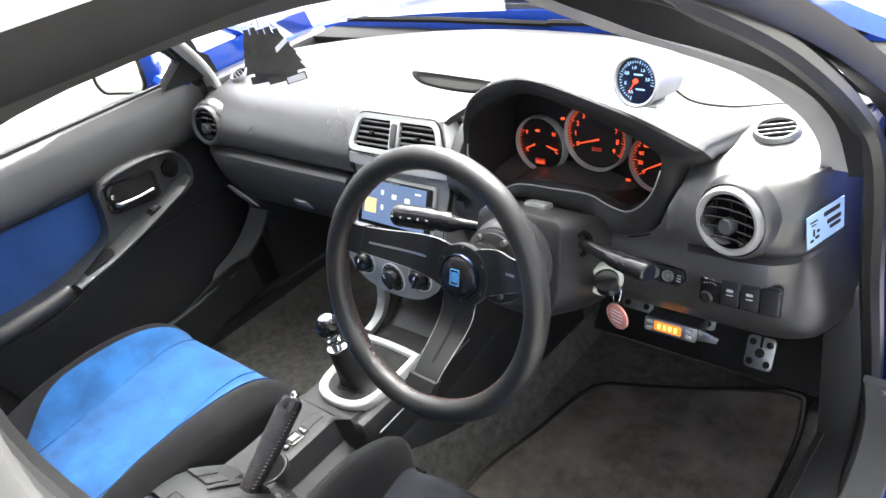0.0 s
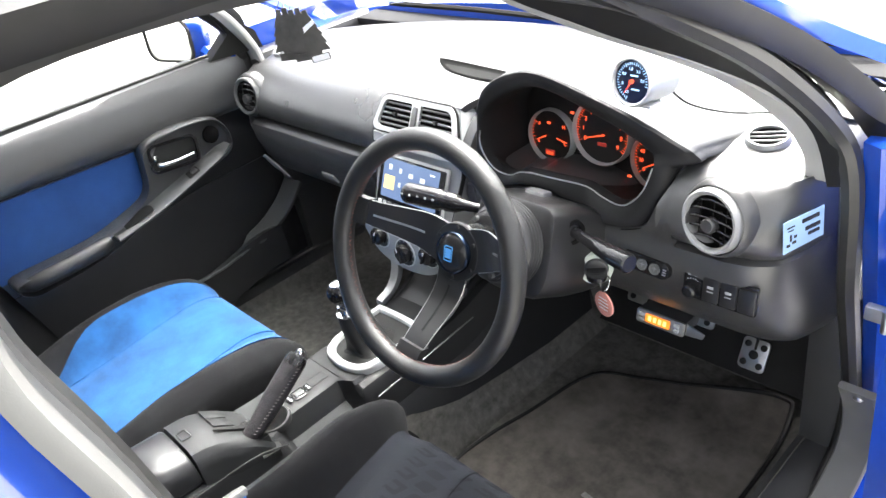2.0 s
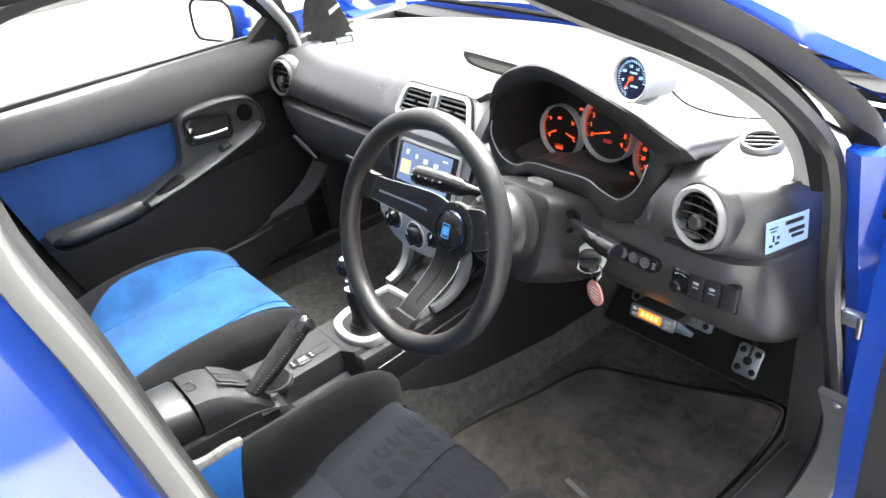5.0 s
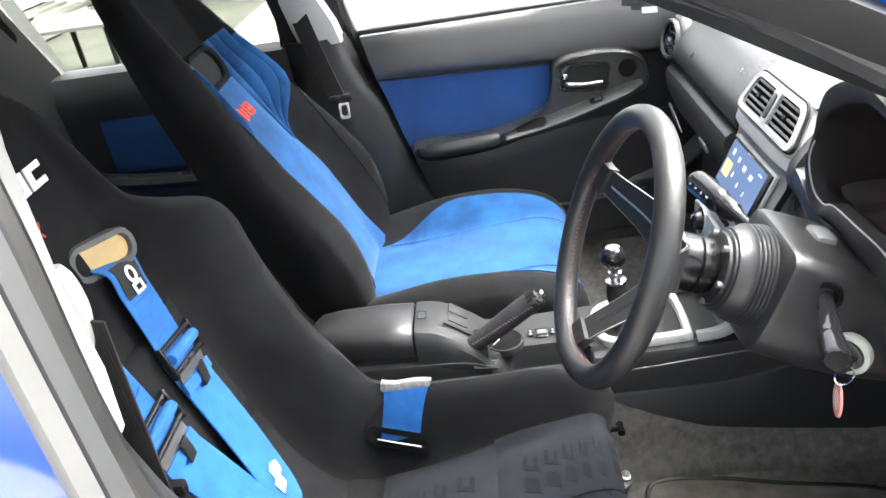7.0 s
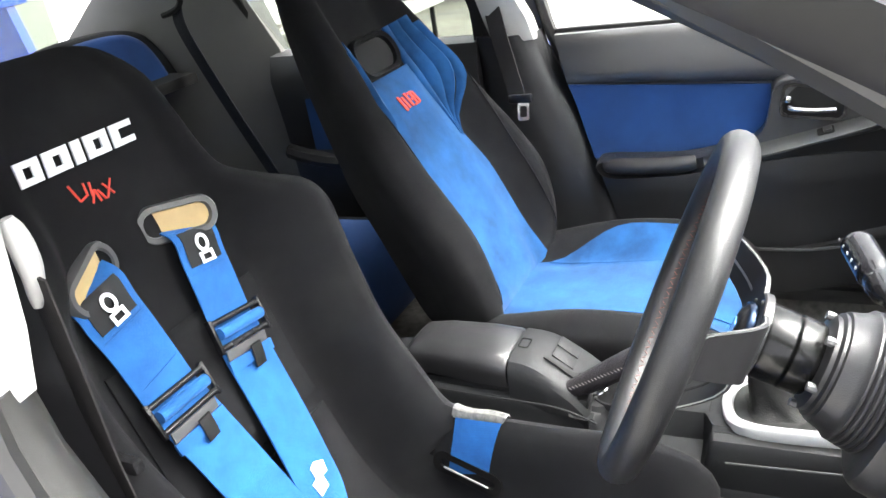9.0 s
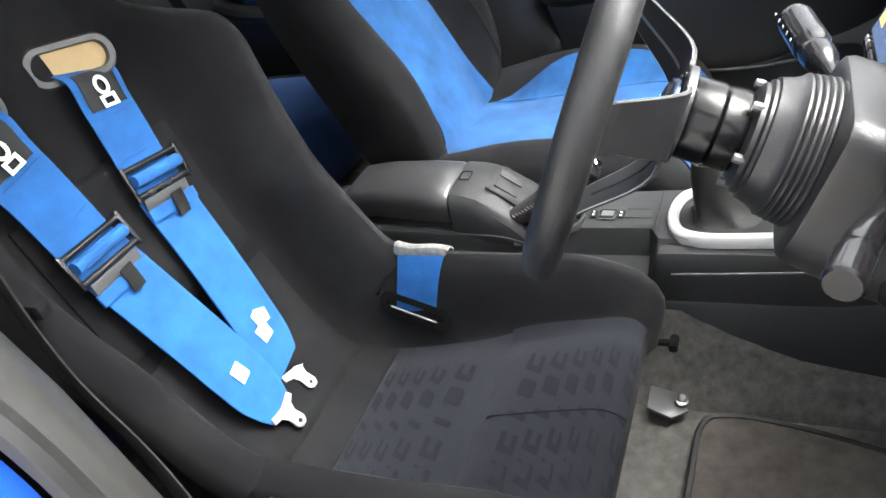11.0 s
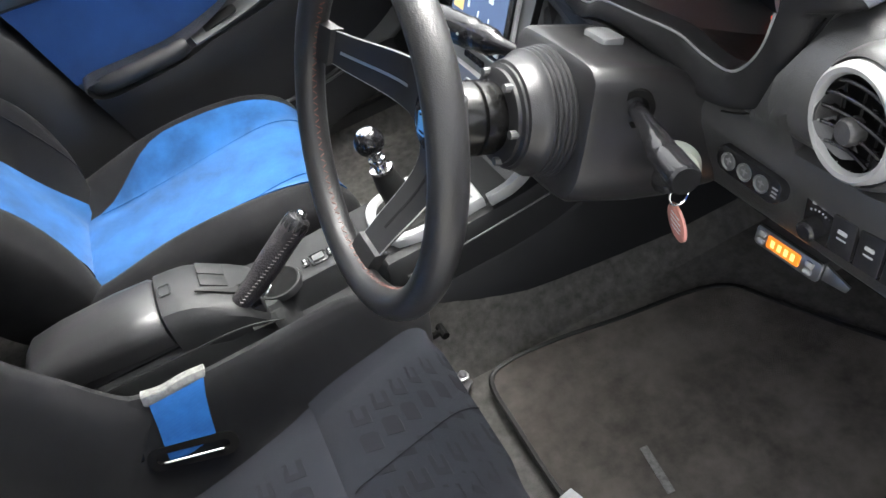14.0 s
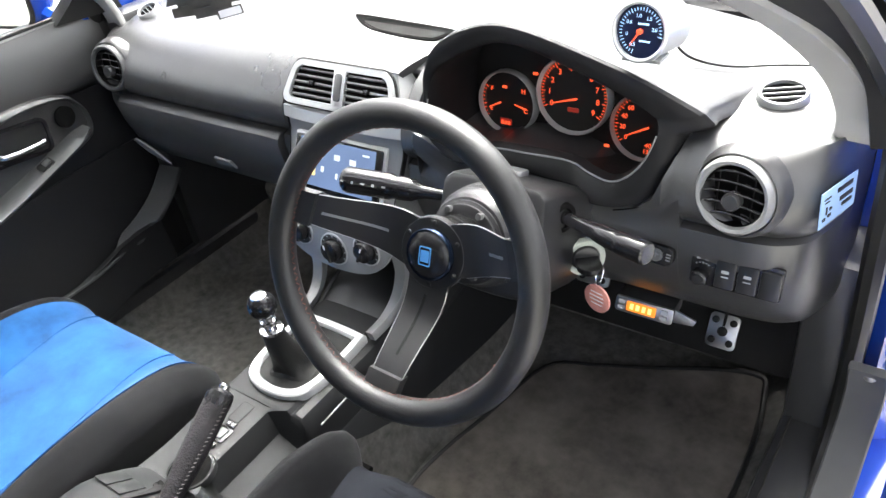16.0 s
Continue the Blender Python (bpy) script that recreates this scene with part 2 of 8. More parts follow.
def tube(bm, pts, r, n=10, loop=False, flat=None):
    """A round (or, with flat=(width, height), rounded flat) bar along points."""
    pts = [Vector(p) for p in pts]
    k = len(pts)
    rs = r if isinstance(r, (list, tuple)) else [r] * k
    rings, up = [], None
    for i, p in enumerate(pts):
        a, b = (pts[i - 1], pts[(i + 1) % k]) if loop else (pts[max(i - 1, 0)], pts[min(i + 1, k - 1)])
        d = (b - a).normalized()
        if up is None:
            up = d.orthogonal().normalized()
        up = (up - d * up.dot(d)).normalized()
        s = d.cross(up)
        rings.append([p + rs[i] * (math.cos(t) * up + math.sin(t) * s) for t in [2 * math.pi * q / n for q in range(n)]])
    return loft(bm, rings, loop=loop)


def strap(bm, pts, width, thick, side):
    """A flat strap along points; side: the direction of its width, one for all or one a point."""
    pts = [Vector(p) for p in pts]
    rings = []
    for i, p in enumerate(pts):
        d = (pts[min(i + 1, len(pts) - 1)] - pts[max(i - 1, 0)]).normalized()
        s = Vector(side[i] if isinstance(side, list) else side)
        s = (s - d * s.dot(d)).normalized()
        nrm = d.cross(s)
        w = (width[i] if isinstance(width, list) else width) / 2
        h = thick / 2
        rings.append([p + s * a * w + nrm * b * h for a, b in ((-1, -0.6), (-0.9, -1), (0.9, -1), (1, -0.6), (1, 0.6), (0.9, 1), (-0.9, 1), (-1, 0.6))])
    return loft(bm, rings)


def box(bm, c, s, bev=0.003, m=None, seg=2):
    """A bevelled block with centre c and size s, in the frame m."""
    t = (m or Matrix()) @ Matrix.Translation(c) @ Matrix.Diagonal((*s, 1))
    got = bmesh.ops.create_cube(bm, size=1.0, matrix=t)
    if bev:
        es = list({e for v in got["verts"] for e in v.link_edges})
        bmesh.ops.bevel(bm, geom=es, offset=min(bev, min(s) * 0.45), segments=seg, affect="EDGES", profile=0.6)
    return bm


def lathe(bm, profile, m, n=32, cap=True):
    """Turns a profile of (radius, height) about the z axis of the frame m."""
    rings = [[m @ V(r * math.cos(a), r * math.sin(a), h) for a in [2 * math.pi * i / n for i in range(n)]] for r, h in profile]
    return loft(bm, rings, cap=cap)


def plate(bm, outline, depth, m, bev=0.0):
    """A flat plate of an outline of (u, v), between w = 0 and w = depth in the frame m."""
    lo = [bm.verts.new(m @ V(u, v, 0)) for u, v in outline]
    hi = [bm.verts.new(m @ V(u, v, depth)) for u, v in outline]
    n = len(lo)
    fs = [bm.faces.new(lo[::-1]), bm.faces.new(hi)] + [bm.faces.new((lo[i], lo[(i + 1) % n], hi[(i + 1) % n], hi[i])) for i in range(n)]
    if bev:
        bmesh.ops.bevel(bm, geom=list(fs[1].edges), offset=bev, segments=2, affect="EDGES", profile=0.5)
    return bm


def rrect(w, h, r, k=5):
    """The outline of a rounded rectangle about the origin."""
    pts = []
    for cx, cy, a0 in ((w / 2 - r, h / 2 - r, 0), (-w / 2 + r, h / 2 - r, 90), (-w / 2 + r, -h / 2 + r, 180), (w / 2 - r, -h / 2 + r, 270)):
        for i in range(k + 1):
            a = radians(a0 + 90 * i / k)
            pts.append((cx + r * math.cos(a), cy + r * math.sin(a)))
    return pts


def frame_ring(bm, outer, inner, depth, m):
    """A flat frame between two outlines with the same number of points."""
    f = lambda o, d: [m @ V(u, v, d) for u, v in o]
    return loft(bm, [f(outer, 0), f(outer, depth), f(inner, depth), f(inner, 0)], loop=True)


def smooth(a, b, t):
    t = min(1, max(0, (t - a) / (b - a)))
    return t * t * (3 - 2 * t)


def lerp_table(table, t):
    """Smooth values from rows of (t, values...)."""
    if t <= table[0][0]:
        return table[0][1:]
    for a, b in zip(table, table[1:]):
        if t <= b[0]:
            k = (t - a[0]) / (b[0] - a[0])
            return tuple(x + (y - x) * k for x, y in zip(a[1:], b[1:]))
    return table[-1][1:]


def spline(pts, per=6, loop=False):
    """Catmull-Rom points through the points given."""
    pts = [Vector(p) for p in pts]
    n = len(pts)
    out = []
    for i in range(n if loop else n - 1):
        p0, p1, p2, p3 = ((pts[(i - 1) % n], pts[i], pts[(i + 1) % n], pts[(i + 2) % n]) if loop else
                          (pts[max(i - 1, 0)], pts[i], pts[i + 1], pts[min(i + 2, n - 1)]))
        for k in range(per):
            t = k / per
            out.append(0.5 * (2 * p1 + (p2 - p0) * t + (2 * p0 - 5 * p1 + 4 * p2 - p3) * t * t + (3 * p1 - p0 - 3 * p2 + p3) * t ** 3))
    if not loop:
        out.append(pts[-1])
    return out


def pad(bm, us, vs, front, back):
    """A solid between two surfaces front(u, v) and back(u, v)."""
    f = [[bm.verts.new(front(u, v)) for u in us] for v in vs]
    b = [[bm.verts.new(back(u, v)) for u in us] for v in vs]
    nu, nv = len(us), len(vs)
    for j in range(nv - 1):
        for i in range(nu - 1):
            bm.faces.new((f[j][i], f[j][i + 1], f[j + 1][i + 1], f[j + 1][i]))
            bm.faces.new((b[j][i], b[j + 1][i], b[j + 1][i + 1], b[j][i + 1]))
    for i in range(nu - 1):
        bm.faces.new((f[0][i], b[0][i], b[0][i + 1], f[0][i + 1]))
        bm.faces.new((f[-1][i], f[-1][i + 1], b[-1][i + 1], b[-1][i]))
    for j in range(nv - 1):
        bm.faces.new((f[j][0], f[j + 1][0], b[j + 1][0], b[j][0]))
        bm.faces.new((f[j][-1], b[j][-1], b[j + 1][-1], f[j + 1][-1]))
    return bm


def steps(a, b, n):
    return [a + (b - a) * i / n for i in range(n + 1)]


def writing(name, text, size, m, material, parent, depth=0.0004, align="CENTER"):
    cu = bpy.data.curves.new("letters", "FONT")
    cu.body, cu.size, cu.extrude, cu.align_x, cu.align_y = text, size, depth, align, "CENTER"
    tmp = bpy.data.objects.new("letters", cu)
    me = bpy.data.meshes.new_from_object(tmp)
    me.transform(m)
    bpy.data.objects.remove(tmp)
    ob = new(name, me)
    me.name = name
    me.materials.clear()
    me.materials.append(material)
    if parent is not None:
        ob.parent = parent
        if parent.type == "EMPTY":
            ob.matrix_parent_inverse = Matrix.Translation(-Vector(parent["base"]))
    return ob


def B():
    return bmesh.new()

# ---- setting: ground, surroundings ----
bm = B()
box(bm, (0, 0, -0.05), (400, 400, 0.1), 0)
solo("ground", bm, CONCRETE, "pale weathered concrete yard under the car", "ground", kind="structure")


def seat_rows(table, per=4):
    """Denser rows, with the centre line's normals, from rows of (y, z, w0, wt, W, h, back)."""
    n = len(table)
    out = []
    for i in range(n - 1):
        p = [table[max(i - 1, 0)], table[i], table[i + 1], table[min(i + 2, n - 1)]]
        for k in range(per):
            t = k / per
            out.append([0.5 * (2 * b + (c - a) * t + (2 * a - 5 * b + 4 * c - d) * t * t + (3 * b - a - 3 * c + d) * t ** 3) for a, b, c, d in zip(*p)])
    out.append(list(table[-1]))
    rows = []
    for i, r in enumerate(out):
        a, b = out[max(i - 1, 0)], out[min(i + 1, len(out) - 1)]
        t = Vector((b[0] - a[0], b[1] - a[1])).normalized()
        rows.append((r, Vector((0, t[1], -t[0]))))
    return rows


def rise(x, r):
    """How far a seat's surface stands out at the distance x from its middle."""
    _, _, w0, wt, W, h, _ = r
    if x <= w0:
        return 0.0
    if x <= wt:
        return h * smooth(w0, wt, x)
    k = (x - wt) / max(W - wt, 1e-4)
    return h - k * k * (W - wt) * 0.8


def seat_shell(bm, cx, rows, cap=True, tuck=False):
    rings = []
    for r, nrm in rows:
        W, bk = r[4], r[6]
        c = V(cx, r[0], r[1])
        w0, wt = r[2], r[3]
        xs = [0, w0 * 0.5, w0 * 0.85, w0] + [w0 + (wt - w0) * q for q in (0.15, 0.3, 0.5, 0.7, 0.85, 1)] + [wt + (W - wt) * q for q in (0.3, 0.6, 0.85, 1)]
        half = [(x, rise(x, r)) for x in xs]
        e = half[-1][1]
        half += [(W + 0.004, e - 0.02), (W, e - 0.045), (W - 0.022, e - 0.058), (W - 0.035, min(e - 0.07, -bk + 0.03)), (W - 0.05, -bk), (W * 0.4, -bk - 0.005)] if tuck else [(W + 0.004, e - 0.02), (W + 0.003, (e - bk) / 2), (W - 0.005, (e - bk) * 0.7), (W - 0.012, -bk + 0.012), (W - 0.04, -bk), (W * 0.4, -bk - 0.005)]
        full = [(-x, d) for x, d in half[:0:-1]] + half
        rings.append([c + V(x, 0, 0) + nrm * d for x, d in full])
    return loft(bm, rings, cap=cap)


def seat_skin(bm, cx, rows, x0, x1, nu=8, lift=0.004, thick=0.01, puff=0.0):
    """A cover on a seat's surface between the distances x0 and x1 (each a function of the row's place 0 to 1, or a number)."""
    k = len(rows) - 1
    f0 = x0 if callable(x0) else (lambda t: x0)
    f1 = x1 if callable(x1) else (lambda t: x1)

    def at(u, v, off):
        r, nrm = rows[v]
        t = v / k
        x = f0(t) + (f1(t) - f0(t)) * u
        edge = min(u, 1 - u, t * 3 + 0.02, (1 - t) * 3 + 0.02)
        return V(cx + x, r[0], r[1]) + nrm * (rise(abs(x), r) + off + puff * min(1, edge * 5))
    return pad(bm, steps(0, 1, nu), range(k + 1), lambda u, v: at(u, v, lift), lambda u, v: at(u, v, lift - thick - puff))


# ---- car shell: floor, tunnel, pillars, roof ----
def floor_pan():
    bm = B()
    prof = [(-2.3, 0.42), (-1.25, 0.42), (-1.15, 0.33), (0.24, 0.325), (0.33, 0.36), (0.48, 0.58), (0.52, 0.90)]
    xs = [-0.68, -0.655, -0.62, -0.16, -0.13, -0.11, 0.11, 0.13, 0.16, 0.62, 0.655, 0.68]
    hump = [0.08, 0.03, 0.0, 0.0, 0.05, 0.15, 0.15, 0.05, 0.0, 0.0, 0.03, 0.08]
    ys = spline([V(0, y, z) for y, z in prof], 5)
    pad(bm, range(len(xs)), range(len(ys)), lambda u, v: V(xs[u], ys[v].y, ys[v].z + hump[u]), lambda u, v: V(xs[u], ys[v].y + 0.02, ys[v].z - 0.12))
    return solo("floor", bm, CARPET, "worn dark grey carpet over the car floor", "carpet", kind="structure")


floor_pan()
# Added black sheet: the shade under the dash is put into its colour.
bm = B()
toe = spline([V(0, y, z) for y, z in ((0.315, 0.362), (0.37, 0.425), (0.44, 0.53), (0.495, 0.68))], 5)
pad(bm, steps(0.165, 0.655, 6), range(len(toe)), lambda u, v: V(u, toe[v].y - 0.012, toe[v].z + 0.008), lambda u, v: V(u, toe[v].y, toe[v].z))
solo("toe_shade", bm, MATTE, "added dark sheet painted as the shade under the dash", "felt", kind="structure")

body = thing("car_body", "bright blue painted car body with its open driver side", "car body", (0, 0, 0.1))


def opening_line(s):
    """The line of the door opening, clockwise from the foot of the rear pillar; s = 1 right, -1 left."""
    pts = [(0.735, -0.575, 0.50), (0.735, -0.645, 0.66), (0.733, -0.685, 0.80), (0.732, -0.758, 0.97), (0.69, -0.795, 1.17), (0.66, -0.815, 1.265), (0.632, -0.80, 1.345), (0.622, -0.74, 1.373), (0.622, -0.59, 1.369), (0.632, -0.44, 1.338),
           (0.645, -0.30, 1.292), (0.662, -0.20, 1.243), (0.69, -0.065, 1.155), (0.722, 0.05, 1.045), (0.742, 0.075, 0.97), (0.745, 0.10, 0.80), (0.745, 0.145, 0.66), (0.742, 0.19, 0.52), (0.74, 0.17, 0.42), (0.738, 0.05, 0.375), (0.737, -0.3, 0.372), (0.736, -0.46, 0.395)]
    o = 0.02
    return [V(s * x, y + (o if y < -0.5 else 0), z) for x, y, z in pts]


for s in (1, -1):
    bm = B()
    tube(bm, spline(opening_line(s), 5, loop=True), 0.0145, 8, loop=True)
    part("door_seal", bm, SEAL, body, "black rubber door seal")

for s in (1, -1):
    # front pillar: inner trim, outer skin and window rubber
    a = [V(s * x, y, z) for x, y, z in ((0.545, -0.52, 1.385), (0.594, -0.40, 1.336), (0.588, -0.30, 1.279), (0.587, -0.19, 1.219), (0.600, -0.09, 1.165), (0.636, 0.0, 1.106), (0.676, 0.062, 1.040), (0.694, 0.095, 0.985), (0.696, 0.105, 0.945))]
    bm = B()
    strap(bm, spline(a, 5), 0.042, 0.014, (1 * s, -0.1, 0.0))
    part("front_pillar_trim", bm, TRIMGREY, body, "light grey pillar trim")
    bm = B()
    strap(bm, spline([V(s * x, y, z) for x, y, z in ((0.625, -0.60, 1.385), (0.632, -0.42, 1.346), (0.634, -0.30, 1.287), (0.637, -0.20, 1.233), (0.652, -0.10, 1.179), (0.687, 0.0, 1.110), (0.716, 0.055, 1.040), (0.732, 0.076, 0.96))], 5), [0.056 - 0.024 * smooth(14, 28, i) for i in range(36)], 0.022, (1 * s, 0.0, 0.35))
    part("pillar_flange", bm, RUBBER, body, "black flange inside the front pillar")
    bm = B()
    strap(bm, spline([V(s * x, y, z) for x, y, z in ((0.616, -0.62, 1.404), (0.635, -0.42, 1.376), (0.668, -0.22, 1.293), (0.712, 0.02, 1.167), (0.755, 0.20, 1.07), (0.775, 0.32, 0.985))], 5), 0.022, 0.02, (0.5 * s, 0.5, 0.6))
    part("front_pillar", bm, PAINT, body)
    bm = B()
    strap(bm, spline([V(s * x, y, z) for x, y, z in ((0.632, -1.2, 1.372), (0.632, -0.62, 1.388), (0.645, -0.44, 1.362), (0.668, -0.25, 1.286), (0.700, -0.04, 1.172), (0.742, 0.085, 1.065), (0.768, 0.11, 1.01))], 5), 0.034, 0.030, (0.8 * s, 0.2, -0.45))
    part("window_rubber", bm, RUBBER, body, "black rubber window channel")
    # rear pillar
    if s > 0:
        for dx, w, mt_, lb in ((0.019, 0.022, GREYP, "satin grey seal lip"), (0.045, 0.020, QUARTER, "pale grey outer seal")):
            bm = B()
            strap(bm, spline([p + V(dx, 0.002 - 0.10 * dx, 0) for p in opening_line(1)[3:7]], 5), w, 0.012, (1, -0.25, 0.1))
            part("pillar_seal", bm, mt_, body, lb)
    o = 0.02
    bm = B()
    rows = [(0.715, -0.862, 0.97, 0.075), (0.685, -0.862, 1.06, 0.065), (0.645, -0.882, 1.19, 0.06), (0.60, -0.90, 1.375, 0.06)]
    loft(bm, [[V(s * (x + dx), y + o + dy, z) for dx, dy in ((0.012, w + 0.012), (0.03, w + 0.012), (0.045, w * 0.6), (0.045, -w), (-0.03, -w), (-0.03, 0.0))] for x, y, z, w in rows])
    part("middle_pillar", bm, PAINT if s > 0 else PLASTIC, body, "blue painted middle pillar" if s > 0 else "black covered middle pillar")
    bm = B()
    rows = [(0.694, -0.835, 0.985, 0.055), (0.676, -0.843, 1.035, 0.056), (0.652, -0.858, 1.10, 0.048), (0.622, -0.864, 1.22, 0.036), (0.580, -0.866, 1.365, 0.034)]
    loft(bm, [[V(s * (x + dx), y + o + dy, z) for dx, dy in ((-0.025, w * 0.9), (0.012, w), (0.022, w * 0.6), (0.022, -w * 0.6), (0.012, -w), (-0.025, -w * 0.9), (-0.034, -w * 0.5), (-0.034, w * 0.5))] for x, y, z, w in rows])
    part("middle_pillar_trim", bm, PILLAR, body, "pale grey upper pillar trim")
    bm = B()
    front = [(0.36, -0.44), (0.44, -0.53), (0.50, -0.585), (0.66, -0.655), (0.80, -0.695), (0.97, -0.772), (1.03, -0.785)]
    rings = []
    for z in (0.36, 0.44, 0.52, 0.66, 0.80, 0.92, 0.975, 1.0):
        f, k = lerp_table(front, z)[0] + o, 0.012 * smooth(0.94, 1.0, z)
        rings.append([V(s * x, y, z) for x, y in ((0.678 - k, f - 0.018), (0.70, f), (0.722, f), (0.722, -0.92), (0.70, -0.92), (0.67 - k, -0.90), (0.655 - k, -0.86), (0.658 - k, f - 0.05))])
    loft(bm, rings)
    part("lower_pillar_trim", bm, GREYTRIM if s > 0 else PLASTIC, body, "grey plastic lower pillar trim" if s > 0 else "black plastic lower pillar trim")
    bm = B()
    loft(bm, [[V(s * x, y, z) for x, y in ((0.748, lerp_table(front, z)[0] + o - 0.004), (0.80, lerp_table(front, z)[0] + o - 0.004), (0.825, lerp_table(front, z)[0] + o - 0.03), (0.825, -0.93), (0.748, -0.93))] for z in (0.36, 0.44, 0.50, 0.58, 0.66, 0.80, 0.90, 0.955)])
    part("lower_pillar", bm, PAINT, body)
    # sill
    bm = B()
    box(bm, (s * 0.775, -0.35, 0.30), (0.13, 1.3, 0.17), 0.03)
    part("sill", bm, PAINT, body)
    bm = B()
    box(bm, (s * 0.700, -0.27, 0.372), (0.076, 1.10, 0.05), 0.018)
    part("sill_cover", bm, DASH, body, "dark plastic sill cover")
    if s > 0:
        bm = B()
        strap(bm, spline([V(0.770, 0.122, 0.605), V(0.770, 0.158, 0.52), V(0.768, 0.150, 0.445), V(0.766, 0.08, 0.402), V(0.764, -0.05, 0.392), V(0.763, -0.3, 0.391), V(0.763, -0.46, 0.405)], 5), 0.052, 0.012, (1, 0, 0))
        sp = part("sill_plate", bm, QUARTER, body, "grey plastic sill plate")
        bm = B()
        lathe(bm, [(0.009, 0), (0.009, 0.003), (0.005, 0.006)], axes((0.772, 0.128, 0.590), (0, -0.9, 0.4)), 12)
        part("rivet", bm, STEEL, sp, "bare rivet head")
    # hinge pillar
    bm = B()
    loft(bm, [[V(s * x, y + o, z) for x, y in ((0.752, 0.10), (0.775, 0.09), (0.835, 0.12), (0.85, 0.17), (0.85, 0.5), (0.752, 0.5))] for z, o in ((0.36, 0.12), (0.5, 0.10), (0.7, 0.06), (0.9, 0.0), (1.02, -0.03))])
    part("hinge_pillar", bm, PAINT, body)
    # door check strap on the hinge pillar
    if s > 0:
        bm = B()
        box(bm, (0.805, 0.071, 0.787), (0.05, 0.014, 0.022), 0.004)
        tube(bm, [(0.810, 0.059, 0.771), (0.810, 0.059, 0.803)], 0.006, 10)
        part("door_check", bm, STEEL, body, "bare metal door check")
    # kick panel
    bm = B()
    box(bm, (-0.712, 0.285, 0.66) if s < 0 else (0.700, 0.36, 0.53), (0.07, 0.38, 0.62) if s < 0 else (0.075, 0.34, 0.36), 0.02)
    part("kick_panel", bm, DASH, body, "dark plastic kick panel")
    # bonnet side and wing
    bm = B()
    loft(bm, [[V(s * x, y, z + dz) for x, z in ((0.80, 0.62), (0.86, 0.70), (0.865, 0.86), (0.83, 0.93), (0.76, 0.955), (0.70, 0.94), (0.70, 0.62))] for y, dz in ((0.30, 0.03), (0.6, 0.01), (1.0, -0.02), (1.4, -0.07), (1.62, -0.14))])
    part("wing", bm, PAINT, body)

bm = B()
rings = []
for y, z in ((0.50, 0.965), (0.9, 0.95), (1.3, 0.90), (1.6, 0.82), (1.68, 0.72)):
    rings.append([V(x, y, z + 0.045 * (1 - (x / 0.75) ** 2)) for x in steps(-0.75, 0.75, 12)] + [V(x, y, z - 0.04) for x in steps(0.75, -0.75, 2)])
loft(bm, rings)
part("bonnet", bm, PAINT, body)
bm = B()
box(bm, (0, 0.47, 0.955), (1.4, 0.10, 0.02), 0.006)
part("scuttle", bm, MATTE, body, "black scuttle panel below the windscreen")
for x0, x1 in ((0.62, 0.05), (0.02, -0.55)):
    bm = B()
    tube(bm, [(x0, 0.49, 0.985), ((x0 + x1) / 2, 0.46, 1.0), (x1, 0.44, 1.005)], 0.007, 6)
    part("wiper", bm, MATTE, body)

# roof and headliner
bm = B()
rings = []
for y, z in ((-0.46, 1.418), (-0.6, 1.438), (-0.9, 1.452), (-1.4, 1.442), (-1.75, 1.39)):
    top = [V(x, y, z - 0.05 * (abs(x) / 0.62) ** 3) for x in steps(-0.62, 0.62, 12)]
    rings.append(top + [V(p.x, y, p.z - 0.02) for p in top[::-1]])
loft(bm, rings)
part("roof", bm, PAINT, body)
bm = B()
rings = []
for y, z in ((-0.44, 1.372), (-0.6, 1.394), (-0.9, 1.407), (-1.4, 1.397), (-1.72, 1.35)):
    top = [V(x, y, z - 0.02 * (abs(x) / 0.60) ** 4) for x in steps(-0.60, 0.60, 10)]
    rings.append(top + [V(p.x, y, p.z + 0.012) for p in top[::-1]])
loft(bm, rings)
part("headliner", bm, HEADLINER, body, "pale grey fabric headliner")


def pane(name, corners=(), thick=0.004, n=6, bow=0.0, material=None, label=""):
    """A bowed glass pane between four corners (lower left, lower right, upper right, upper left)."""
    c = [Vector(p) for p in corners]
    nrm = (c[1] - c[0]).cross(c[3] - c[0]).normalized()

    def at(u, v, off):
        p = c[0].lerp(c[1], u).lerp(c[3].lerp(c[2], u), v)
        return p + nrm * (off + bow * (1 - (2 * u - 1) ** 2))
    bm = B()
    pad(bm, steps(0, 1, n), steps(0, 1, n), lambda u, v: at(u, v, 0), lambda u, v: at(u, v, -thick))
    ob = part(name, bm, material or GLASS, body, label)
    ob.visible_shadow = False
    return ob


pane("windscreen", [(-0.70, 0.33, 0.985), (0.70, 0.33, 0.985), (0.57, -0.45, 1.392), (-0.57, -0.45, 1.392)], bow=-0.09, n=12, label="clear windscreen")
pane("rear_window", material=TINTED, corners=[(0.52, -2.25, 1.0), (-0.52, -2.25, 1.0), (-0.50, -1.72, 1.34), (0.50, -1.72, 1.34)], bow=-0.05, label="tinted rear window")

